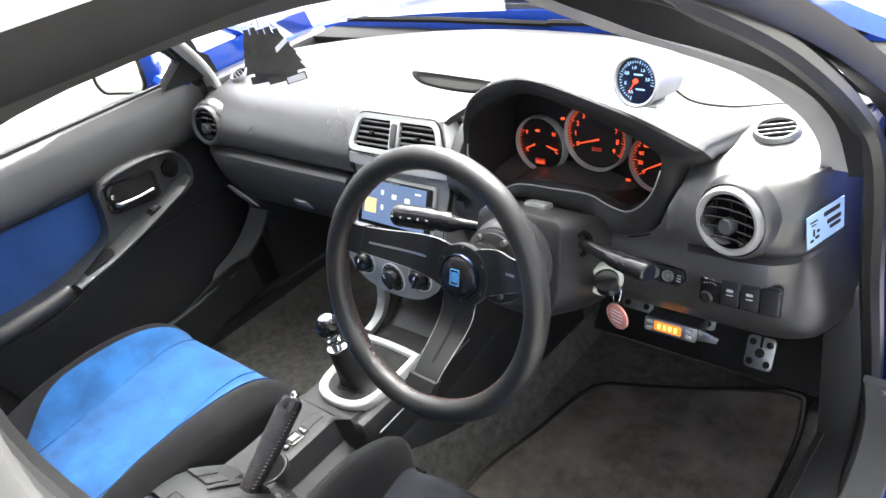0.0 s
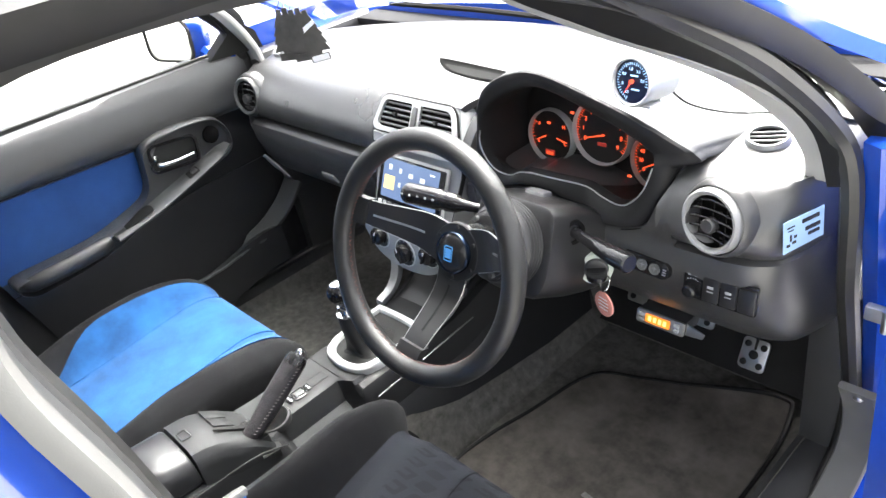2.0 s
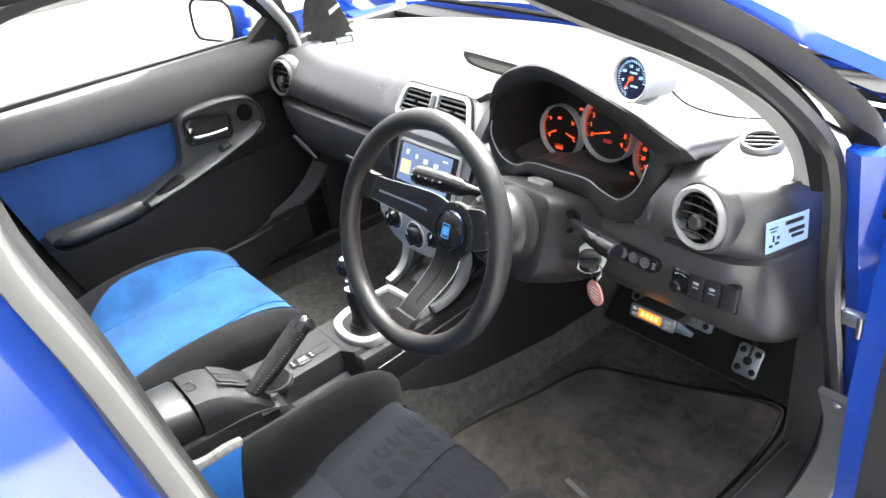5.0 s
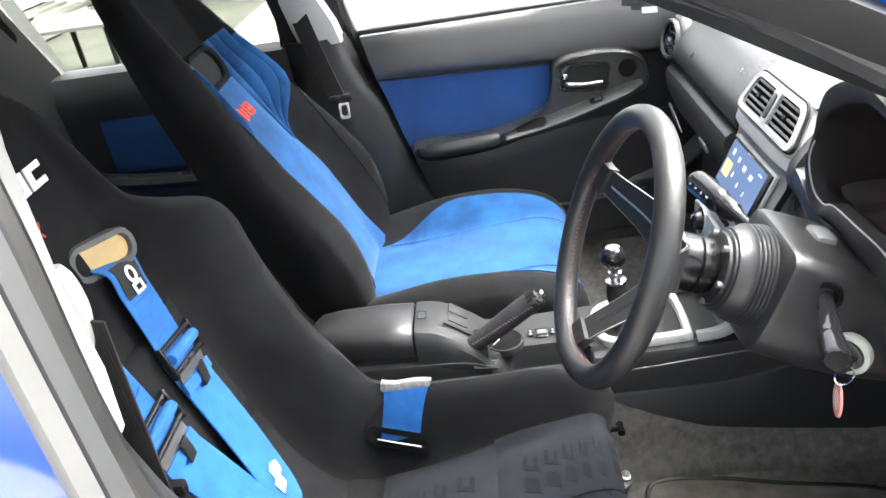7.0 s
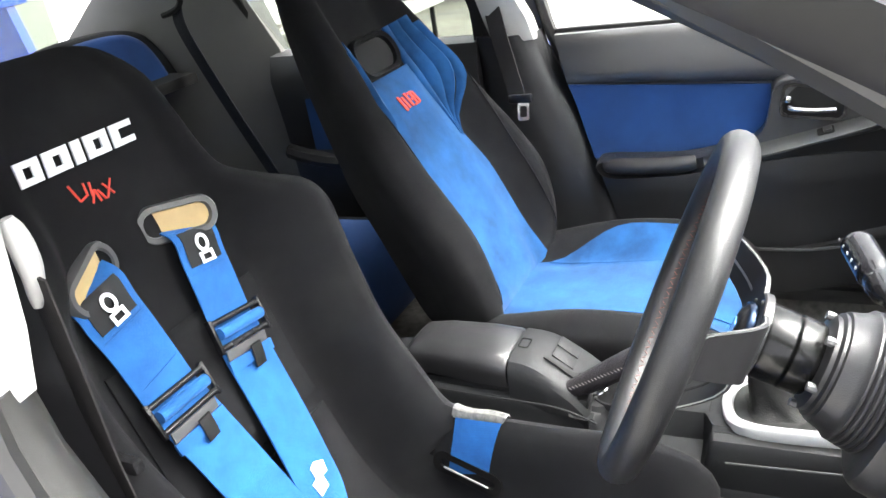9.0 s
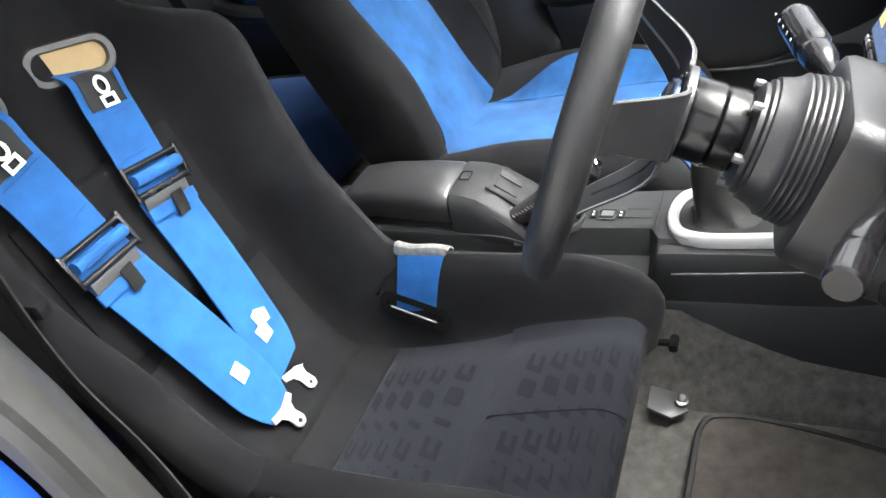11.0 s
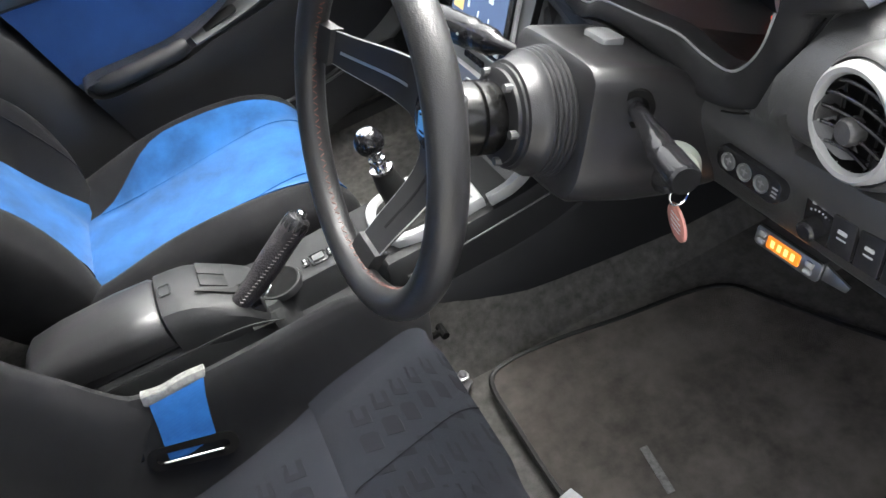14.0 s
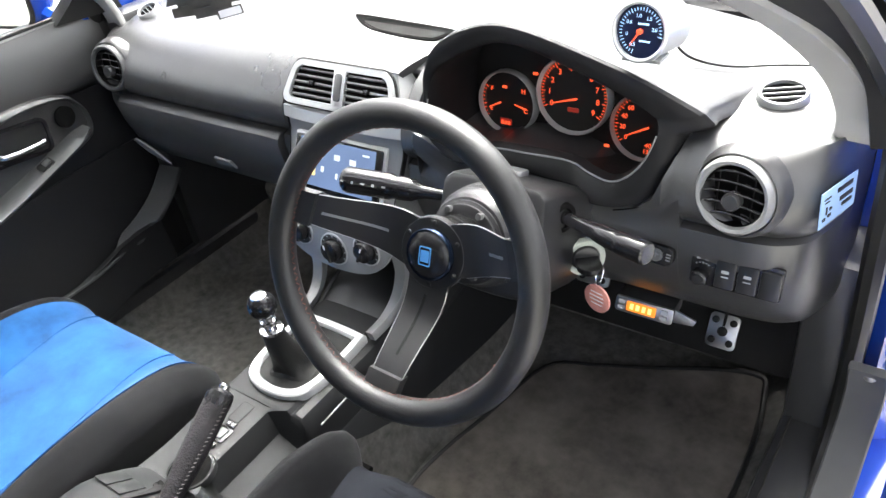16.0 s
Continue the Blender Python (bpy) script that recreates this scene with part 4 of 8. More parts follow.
for sgn in (-1, 1):
    for j in range(5):
        v = -0.0195 + j * 0.0100
        x0, x1 = 0.011, (0.096 - (0.004 if j == 4 else 0)) * (1 - 3.2 * v)
        bm = B()
        box(bm, (sgn * (x0 + x1) / 2, v, 0.0045), (x1 - x0, 0.0040, 0.004), 0.0012, m @ Matrix.Translation((0, v, 0.0045)) @ Matrix.Rotation(radians(-28), 4, "X") @ Matrix.Translation((0, -v, -0.0045)))
        part("slat", bm, VENTSLAT, vf)
    bm = B()
    box(bm, (sgn * 0.056, 0.001, 0.0085), (0.010, 0.008, 0.006), 0.002, m)
    part("tab", bm, SMOOTHP, vf)
bm = B()
plate(bm, rrect(0.023, 0.058, 0.004), 0.009, m, 0.002)
part("centre_bar", bm, SILVER, up, "silver bar between the vents")
bm = B()
plate(bm, rrect(0.0125, 0.042, 0.004), 0.003, m @ Matrix.Translation((0, 0.001, 0.009)), 0.0012)
part("hazard_switch", bm, GREYP, up, "grey hazard switch")

# head unit
hu = thing("head_unit", "double height car radio with a lit blue touch screen", "car radio", (0, 0.0, 0.73))
m = stack_frame(0.812, 0, 0.006)
bm = B()
plate(bm, rrect(0.190, 0.112, 0.004), 0.005, m, 0.002)
part("surround", bm, SILVER, hu, "silver surround")
m = stack_frame(0.812, 0, 0.0112)
bm = B()
plate(bm, rrect(0.180, 0.102, 0.003), 0.004, m, 0.001)
face = part("fascia", bm, SMOOTHP, hu, "glossy black fascia")
bm = B()
plate(bm, rrect(0.157, 0.076, 0.001), 0.0012, m @ Matrix.Translation((0, 0.010, 0.004)))
scr = part("screen", bm, SCREEN, hu, "lit blue screen")
for u, w, sx, sy, k in ((-0.057, -0.004, 0.030, 0.027, ORANGEICON), (-0.058, 0.026, 0.009, 0.010, ICON), (-0.028, 0.023, 0.007, 0.009, ICON), (0.002, 0.019, 0.012, 0.009, ICON), (0.035, 0.017, 0.013, 0.009, ICON), (-0.027, -0.004, 0.006, 0.009, ICON), (0.004, -0.010, 0.004, 0.009, ICON), (0.036, -0.012, 0.003, 0.009, ICON), (0.060, 0.032, 0.014, 0.003, ICON)):
    bm = B()
    plate(bm, [(u + a, w + b) for a, b in rrect(sx, sy, 0.001, 2)], 0.0006, m @ Matrix.Translation((0, 0.006, 0.0053)))
    part("icon", bm, k, scr)
bm = B()
box(bm, (0, 0.0485, 0.0045), (0.026, 0.003, 0.002), 0.0008, m)
part("slot_tab", bm, GREYP, face, "grey tab over the screen")
for i, w in enumerate((0.010, 0.008, 0.013, 0.036, 0.008, 0.010, 0.008, 0.012)):
    bm = B()
    box(bm, (-0.078 + (0, 0.014, 0.029, 0.060, 0.088, 0.104, 0.119, 0.148)[i], -0.0395, 0.0045), (w, 0.007, 0.003), 0.001, m)
    part("button", bm, PRINT if i in (0, 1, 4, 7) else GREYP, face)
bm = B()
tube(bm, [m @ V(-0.089, -0.030, 0.003), m @ V(-0.089, -0.050, 0.003), m @ V(0.089, -0.050, 0.003), m @ V(0.089, -0.030, 0.003)], 0.0012, 5)
part("bright_edge", bm, CHROME, face, "thin bright edge")

# heater controls on a smile-shaped panel
hp = thing("heater_panel", "curved silver heater panel with three black dials", "heater controls", (0, 0.0, 0.66))
m = stack_frame(0.704, 0, 0.006)
bm = B()
o = [(-0.116, 0.030), (0.0, 0.034), (0.116, 0.030), (0.118, 0.012), (0.100, -0.016), (0.062, -0.038), (0.0, -0.046), (-0.062, -0.038), (-0.100, -0.016), (-0.118, 0.012)]
o = [(p.x, p.y) for p in spline([V(a, b, 0) for a, b in o], 4, loop=True)]
plate(bm, o, 0.008, m, 0.003)
part("panel", bm, RINGM, hp)
for u, w, r in ((-0.072, 0.010, 0.026), (0.0, -0.008, 0.028), (0.072, 0.010, 0.026)):
    mm = m @ Matrix.Translation((u, w, 0))
    bm = B()
    lathe(bm, [(r * 1.06, 0.007), (r * 1.05, 0.0098), (r * 0.98, 0.0105), (r * 0.96, 0.008)], mm, 32, cap=False)
    dl = part("dial", bm, SILVER, hp, "bright dial rim")
    bm = B()
    lathe(bm, [(r * 0.97, 0.0082), (r * 0.96, 0.0092)], mm, 32)
    part("dial_plate", bm, DIAL, dl, "black dial plate")
    bm = B()
    for k in range(9):
        a = radians(210 - 30 * k)
        box(bm, (math.cos(a) * r * 0.86, math.sin(a) * r * 0.86, 0.0095), (0.0022, 0.0022, 0.0005), 0, mm)
    part("dial_marks", bm, PRINT, dl, "pale dial marks")
    bm = B()
    lathe(bm, [(r * 0.70, 0.009), (r * 0.64, 0.022), (r * 0.5, 0.024)], mm, 24)
    box(bm, (0, 0, 0.025), (0.005, r * 1.2, 0.006), 0.002, mm @ Matrix.Rotation(radians(-25 if u else 15), 4, "Z"))
    kn = part("knob", bm, SMOOTHP, dl)
    bm = B()
    box(bm, (0, r * 0.42, 0.0284), (0.0018, r * 0.3, 0.0008), 0, mm @ Matrix.Rotation(radians(-25 if u else 15), 4, "Z"))
    part("pointer", bm, WHITE, kn, "white pointer")
m = stack_frame(0.750, 0, 0.006)
for i in range(4):
    bm = B()
    box(bm, (-0.0225 + 0.015 * i, 0.0, 0.004), (0.012, 0.009, 0.005), 0.0015, m)
    part("button", bm, SMOOTHP, hp, "small black button")

# ---- centre console ----
cons = thing("centre_console", "dark plastic centre console with silver gear surround", "centre console", (0.012, -0.4, 0.4))
CX = 0.012


def console_section(y):
    """The (x, z) outline across the console at y, from the passenger's foot to the driver's foot."""
    z = lerp_table([(-0.98, 0.555), (-0.84, 0.578), (-0.60, 0.580), (-0.50, 0.566), (-0.43, 0.560), (-0.30, 0.564), (-0.11, 0.572), (-0.04, 0.578), (0.03, 0.600), (0.32, 0.66)], y)[0]
    w = lerp_table([(-0.98, 0.066), (-0.60, 0.074), (-0.46, 0.078), (-0.30, 0.086), (-0.10, 0.090), (0.32, 0.094)], y)[0]
    scoop = smooth(-0.468, -0.435, y) * smooth(-0.294, -0.312, y)      # the open tray beside the switch deck
    a = 0.022 * scoop
    left = [(-w - 0.03, 0.34), (-w - 0.022, 0.40), (-w - 0.010, z - 0.085), (-w - 0.005, z - 0.08), (-w, z - 0.03), (-w * 0.96, z - 0.010), (-w * 0.85, z - 0.001), (-w * 0.4, z)]
    edge = w * 0.55 * (1 - scoop) + 0.018 * scoop
    right = [(edge, z), (edge + 0.008, z - 0.003 * scoop), (edge + 0.014, z - 0.006 - 0.014 * scoop), (edge + 0.020, z - 0.004 - 0.040 * scoop), (w * 0.93 + 0.002 * scoop, z - 0.008 - 0.058 * scoop), (w - 0.001, z - 0.018 - 0.054 * scoop), (w + 0.003, z - 0.05 - 0.028 * scoop), (w + 0.006, z - 0.082), (w + 0.010, z - 0.087), (w + 0.022, 0.40), (w + 0.03, 0.34)]
    xs_ = [p[0] for p in right]
    right = [(max(x, max(xs_[:i + 1])), q) for i, (x, q) in enumerate(right)]
    return [(CX + x, q) for x, q in left + right]


bm = B()
loft(bm, [[V(x, y, q) for x, q in console_section(y)] for y in (0.32, 0.20, 0.10, 0.03, -0.02, -0.06, -0.11, -0.16, -0.22, -0.28, -0.293, -0.297, -0.301, -0.306, -0.312, -0.34, -0.38, -0.42, -0.435, -0.443, -0.452, -0.460, -0.468, -0.48, -0.54, -0.60, -0.70, -0.84, -0.93, -0.98)])
part("console_body", bm, DECK, cons, angle=32)
# open storage bin in front of the gear lever
bm = B()
rings = []
for k, d in ((1.0, 0.0), (0.97, 0.004), (0.90, 0.002), (0.86, -0.03), (0.80, -0.036)):
    rings.append([V(CX + u * k, -0.040 + v * k, 0.592 + 0.50 * v * k + d) for u, v in rrect(0.150, 0.130, 0.03, 5)])
loft(bm, rings)
part("storage_bin", bm, PLASTIC, cons, "black open storage bin")
for s in (-1, 1):
    bm = B()
    pts = spline([(CX + s * 0.098, -0.040, 0.705), (CX + s * 0.096, -0.036, 0.66), (CX + s * 0.088, -0.050, 0.615), (CX + s * 0.081, -0.080, 0.588), (CX + s * 0.076, -0.118, 0.579)], 5)
    strap(bm, pts, [0.026 - 0.010 * i / (len(pts) - 1) for i in range(len(pts))], 0.016, (1, 0, 0.25 * s))
    part("side_arm", bm, RINGM, cons, "satin silver side arm")
# silver gear surround: straight front, rounded rear
oo = [(-0.062, 0.080), (0.0, 0.083), (0.062, 0.080), (0.069, 0.072), (0.071, 0.0), (0.066, -0.048), (0.046, -0.076), (0.0, -0.086), (-0.046, -0.076), (-0.066, -0.048), (-0.071, 0.0), (-0.069, 0.072)]
oo = [(p.x, p.y) for p in spline([V(a, b, 0) for a, b in oo], 5, loop=True)]
ii = [(a * 0.79, b * 0.82) for a, b in oo]
m = axes((CX + 0.002, -0.203, 0.5755), (0, -0.05, 1))
bm = B()
loft(bm, [[m @ V(a, b, -0.012) for a, b in oo], [m @ V(a, b, 0.002) for a, b in oo], [m @ V(a * 0.97, b * 0.97, 0.005) for a, b in oo], [m @ V(a * 1.04, b * 1.04, 0.005) for a, b in ii], [m @ V(a, b, 0.001) for a, b in ii], [m @ V(a, b, -0.008) for a, b in ii]], cap=False)
part("gear_surround", bm, SILVER, cons, "silver gear surround")
bm = B()
plate(bm, ii, 0.002, m @ Matrix.Translation((0, 0, -0.004)))
part("boot_base", bm, MATTE, cons, "black floor of the gear opening")
# joint between gear panel and switch deck
bm = B()
tube(bm, [(CX - 0.075, -0.3045, 0.5625), (CX + 0.02, -0.3045, 0.5645), (CX + 0.030, -0.3045, 0.562)], 0.0011, 5)
part("joint", bm, MATTE, cons, "dark joint across the console")
# switch deck: plain lid, heater switches, cup holder
dm = axes((0, 0, 0.5625), (0, 0.0, 1))
bm = B()
frame_ring(bm, rrect(0.024, 0.038, 0.002), rrect(0.0215, 0.0355, 0.002), 0.0016, dm @ Matrix.Translation((0.004, -0.333, 0)))
plate(bm, rrect(0.021, 0.035, 0.002), 0.0012, dm @ Matrix.Translation((0.004, -0.333, 0)))
deck = part("deck_lid", bm, DECK, cons, "plain grey lid")
bm = B()
plate(bm, rrect(0.027, 0.027, 0.004), 0.0016, dm @ Matrix.Translation((0.010, -0.378, 0)), 0.0006)
sp_ = part("switch_plate", bm, SMOOTHP, cons, "black switch plate")
bm = B()
box(bm, (0.010, -0.378, 0.003), (0.014, 0.018, 0.003), 0.001, dm)
part("rocker", bm, GREYP, sp_, "grey rocker")
for y in (-0.358, -0.399):
    bm = B()
    box(bm, (0.010, y, 0.002), (0.018, 0.009, 0.003), 0.001, dm)
    sw_ = part("seat_switch", bm, SMOOTHP, cons, "small black switch")
    bm = B()
    box(bm, (0.006, y, 0.0037), (0.004, 0.0035, 0.0006), 0, dm)
    box(bm, (0.014, y, 0.0037), (0.004, 0.0035, 0.0006), 0, dm)
    part("symbol", bm, PRINT, sw_)
cm_ = axes((0.020, -0.448, 0.5605), (0, 0, 1))
bm = B()
lathe(bm, [(0.0305, 0.002), (0.0325, 0.0045), (0.036, 0.0045), (0.0375, 0.001), (0.0375, -0.006)], cm_, 36, cap=False)
cup = part("cup_holder", bm, DECK, cons, "rounded cup holder rim")
# Flat disc: the shade down in the cup is painted as black.
bm = B()
lathe(bm, [(0.031, 0.0022), (0.031, 0.0030)], cm_, 36)
part("cup_shade", bm, HOLLOW, cup, "black disc painted as the cup's shade")
# nose of the armrest with coin trays and the lever's slot
bm = B()
rr = []
for y, z, x0, x1 in ((-0.474, 0.562, -0.050, 0.086), (-0.485, 0.578, -0.048, 0.085), (-0.505, 0.596, -0.046, 0.083), (-0.535, 0.617, -0.044, 0.081), (-0.560, 0.630, -0.042, 0.079), (-0.580, 0.6350, -0.040, 0.077), (-0.6025, 0.637, -0.039, 0.076)):
    rr.append([V(x, y, q) for x, q in ((x0 - 0.012, 0.556), (x0 - 0.004, z - 0.020), (x0 + 0.004, z - 0.006), (x0 + 0.018, z), ((x0 + x1) / 2, z + 0.0012), (x1 - 0.022, z), (x1 - 0.008, z - 0.004), (x1, z - 0.014), (x1 + 0.003, z - 0.034), (x1 + 0.005, 0.556))])
loft(bm, rr)
nose = part("armrest_nose", bm, DECK, cons, angle=34)
m = axes((0.0, -0.528, 0.6126), (0, 0.58, 0.81), (1, 0, 0))
for u in (-0.016, 0.014):
    bm = B()
    plate(bm, rrect(0.027, 0.040, 0.002), 0.0022, m @ Matrix.Translation((u, 0, 0)), 0.001)
    part("coin_tray_lid", bm, DECK, nose, "grey satin lid")
bm = B()
sw = spline([m @ V(0.026, 0.032, 0.002), m @ V(0.034, 0.036, 0.003), m @ V(0.042, 0.02, 0.003), m @ V(0.044, -0.03, 0.002)], 6)
strap(bm, sw, [0.004 + 0.012 * math.sin(math.pi * min(1, i / 15)) for i in range(len(sw))], 0.003, (1, 0, 0))
part("lever_slot", bm, MATTE, nose, "black slot round the lever")
bm = B()
frame_ring(bm, rrect(0.026, 0.018, 0.004), rrect(0.0225, 0.0145, 0.003), 0.0014, axes((0.020, -0.590, 0.6372), (0, 0.06, 1)))
part("latch_button", bm, SMOOTHP, nose, "rounded latch button")
bm = B()
rr = []
for y, z in ((-0.605, 0.618), (-0.6065, 0.632), (-0.612, 0.637), (-0.66, 0.640), (-0.74, 0.638), (-0.785, 0.631), (-0.802, 0.615), (-0.806, 0.596)):
    x0, x1 = -0.040, 0.076 - 0.014 * smooth(-0.62, -0.80, y)
    rr.append([V(x, y, q) for x, q in ((x0 - 0.006, 0.588), (x0 - 0.002, z - 0.022), (x0 + 0.006, z - 0.006), (x0 + 0.020, z), ((x0 + x1) / 2, z + 0.0015), (x1 - 0.024, z), (x1 - 0.009, z - 0.005), (x1, z - 0.016), (x1 + 0.002, z - 0.03), (x1 + 0.002, 0.588))])
loft(bm, rr)
part("armrest_lid", bm, PLASTIC, cons, "black padded lid", angle=40)
bm = B()
tube(bm, spline([(0.094, -0.46, 0.556), (0.089, -0.52, 0.571), (0.087, -0.62, 0.573), (0.080, -0.80, 0.570)], 5), 0.0018, 6)
part("side_edge", bm, DECK, cons, "raised edge along the side")
bm = B()
tube(bm, spline([(0.1085, -0.275, 0.5335), (0.112, -0.19, 0.543), (0.115, -0.10, 0.5535), (0.118, -0.03, 0.563)], 5), 0.0016, 6)
part("panel_edge", bm, GREYP, cons, "pale edge along the front side panel")

# gear lever
gear = thing("gear_lever", "black leather gear lever with polished round knob", "gear lever", (0.012, -0.2, 0.57))
bm = B()
rg = []
for z, w, l, cx, cy in ((0.572, 0.045, 0.057, 0.014, -0.203), (0.576, 0.037, 0.046, 0.014, -0.208), (0.586, 0.029, 0.034, 0.013, -0.219), (0.604, 0.0235, 0.0255, 0.012, -0.229), (0.626, 0.0200, 0.0215, 0.010, -0.235), (0.646, 0.0180, 0.0185, 0.009, -0.238), (0.655, 0.0165, 0.017, 0.009, -0.239)):
    fold = 0.11 * smooth(0.62, 0.585, z)
    rg.append([V(cx + w * math.cos(a) * (1 + fold * math.cos(5 * a + z * 60)), cy + l * math.sin(a) * (1 + fold * math.sin(4 * a + z * 40)), z) for a in steps(0, 2 * math.pi, 32)[:-1]])
loft(bm, rg)
part("boot", bm, BOOT, gear, "pleated black leather boot")
m = axes((0.009, -0.239, 0.650), (0.0, -0.06, 1))
bm = B()
lathe(bm, [(0.0135, 0), (0.0135, 0.006), (0.018, 0.007), (0.018, 0.011), (0.010, 0.013), (0.008, 0.019), (0.0125, 0.021), (0.0135, 0.025), (0.0125, 0.029), (0.009, 0.031), (0.009, 0.036), (0.0125, 0.037), (0.0125, 0.041), (0.009, 0.043)], m, 24)
part("collar", bm, CHROME, gear, "chrome collar")
bm = B()
lathe(bm, [(0.006, 0.036)] + [(0.0222 * math.sin(a), 0.058 - 0.0222 * math.cos(a)) for a in steps(0.5, 2.6, 12)] + [(0.0108, 0.0772)], m, 28)
part("knob", bm, GLOSS, gear, "glossy black knob")
bm = B()
lathe(bm, [(0.0128, 0.0755), (0.0118, 0.0785), (0.007, 0.0805)], m, 24)
part("knob_cap", bm, CHROME, gear, "polished cap")

# handbrake
hb = thing("handbrake", "black leather handbrake lever with red stitching", "handbrake", (0.06, -0.48, 0.56), move=(0.007, -0.014, 0.016))
bm = B()
tube(bm, spline([(0.052, -0.50, 0.568), (0.053, -0.46, 0.592), (0.054, -0.415, 0.625), (0.055, -0.370, 0.658)], 5), [0.0125 + 0.0065 * math.sin(min(1, i / 10) * 1.6) for i in range(16)], 14)
part("grip", bm, GRIP, hb)
bm = B()
m = axes((0.055, -0.371, 0.6575), (0.01, 0.8, 0.6))
lathe(bm, [(0.0185, -0.012), (0.019, 0), (0.0165, 0.008), (0.010, 0.011)], m, 20)
part("end_cap", bm, SMOOTHP, hb)
bm = B()
lathe(bm, [(0.0075, 0.008), (0.0075, 0.017), (0.005, 0.019)], m, 16)
part("release_button", bm, CHROME, hb, "chrome button")
bm = B()
for i in range(22):
    q = i / 21
    c = V(0.0705 + 0.003 * q, -0.487 + 0.107 * q, 0.587 + 0.066 * q)
    tube(bm, [c + V(0, -0.0022, 0.0010), c + V(0.0006, 0.0016, -0.0016)], 0.0006, 4)
part("stitching", bm, STITCHW, hb, "pale stitching")
bm = B()
box(bm, (0.052, -0.500, 0.556), (0.034, 0.075, 0.022), 0.006)
part("boot", bm, LEATHER, hb)

bm = B()
tube(bm, [V(0.033, -0.468, 0.574) + V(0.013 * math.cos(a), 0.011 * math.sin(a), 0.005 * math.sin(a)) for a in steps(0, 2 * math.pi, 24)[:-1]], 0.0022, 8, loop=True)
solo("chrome_ring", bm, CHROME, "small chrome ring lying by the cup holder", "ring")

# ---- steering wheel and column ----
TAU = radians(21)
AX = V(0, math.cos(TAU), -math.sin(TAU))
HUB = V(0.344, -0.228, 0.897)
WM = axes(HUB, -AX + V(0.045, 0, 0))   # x right, y up the wheel, z towards the driver
wheel = thing("steering_wheel", "dished three-spoke black leather steering wheel with red stitching", "steering wheel", tuple(HUB))
DISH, RR, RT = 0.074, 0.1595, 0.0150
bm = B()
ringw = []
for i in range(96):
    a = 2 * math.pi * i / 96
    c = V(math.cos(a), math.sin(a), 0)
    ringw.append([WM @ (c * (RR + RT * math.cos(t)) + V(0, 0, DISH + RT * 1.08 * math.sin(t))) for t in steps(0, 2 * math.pi, 16)[:-1]])
loft(bm, ringw, loop=True)
rim = part("rim", bm, LEATHER, wheel, "black perforated leather rim")
bm = B()
for i in range(150):
    a = 2 * math.pi * i / 150
    t = radians(200)
    p = WM @ (V(math.cos(a), math.sin(a), 0) * (RR - RT * 1.0) + V(0, 0, DISH + 0.002 * (-1) ** i))
    q = WM @ (V(math.cos(a + 0.02), math.sin(a + 0.02), 0) * (RR - RT * 1.0) + V(0, 0, DISH - 0.002 * (-1) ** i))
    tube(bm, [p, q], 0.0006, 4)
part("stitching", bm, STITCH, rim, "red stitching")


def spoke(ang, w0, w1, slots):
    m = WM @ Matrix.Rotation(radians(ang), 4, "Z")
    r1 = RR - 0.004

    def at(r, w, off):
        z = 0.002 + (DISH - 0.004) * smooth(0.045, 0.156, r) * 0.94
        return m @ V(r, w, z + off)
    bm = B()
    rs = steps(0.026, r1, 10)
    wid = lambda r: w0 + (w1 - w0) * smooth(0.03, 0.158, r)
    pad(bm, steps(-1, 1, 6), rs, lambda u, r: at(r, u * wid(r), 0.002), lambda u, r: at(r, u * wid(r), -0.0025))
    sp = part("spoke", bm, ANOD, wheel, "flat black anodised spoke")
    for e in (-1, 1):
        bm = B()
        tube(bm, [at(r, e * wid(r), 0.0012) for r in rs[1:]], 0.0008, 5)
        part("spoke_edge", bm, STEEL, sp, "bare metal edge")
    for w, ra, rb in slots:
        bm = B()
        pad(bm, (-0.0016, 0.0016), steps(ra, rb, 6), lambda u, r: at(r, w + u, 0.0028), lambda u, r: at(r, w + u, 0.0005))
        part("slot", bm, MATTE if ang == 266 else STEEL, sp, "narrow slot with bare edge")
    bm = B()
    pad(bm, steps(-1, 1, 4), steps(0.129, r1, 3), lambda u, r: at(r, u * (wid(r) + 0.002), 0.0075), lambda u, r: at(r, u * (wid(r) + 0.002), -0.0065))
    part("spoke_end", bm, LEATHER, sp, "leather spoke end")


spoke(165, 0.030, 0.017, [(0.002, 0.060, 0.122)])
spoke(17, 0.030, 0.017, [(-0.001, 0.085, 0.115)])
spoke(266, 0.026, 0.019, [(0.0, 0.05, 0.112)])
bm = B()
lathe(bm, [(0.0425, -0.004), (0.0425, 0.003), (0.041, 0.0045)], WM, 40)
part("hub_plate", bm, ANOD, wheel)
for i in range(6):
    a = radians(60 * i + 30)
    bm = B()
    lathe(bm, [(0.0028, 0.004), (0.0028, 0.0062), (0.0018, 0.0068)], WM @ Matrix.Translation((0.0365 * math.cos(a), 0.0365 * math.sin(a), 0)), 8)
    part("screw", bm, DECK, wheel, "dark screw")
bm = B()
lathe(bm, [(0.0295, 0.005), (0.0305, 0.010), (0.029, 0.013), (0.0265, 0.012)], WM, 40, cap=False)
part("horn_ring", bm, mat("blue_black_anodised", (0.012, 0.022, 0.045), 0.2, metal=0.8), wheel, "blue-black horn ring")
bm = B()
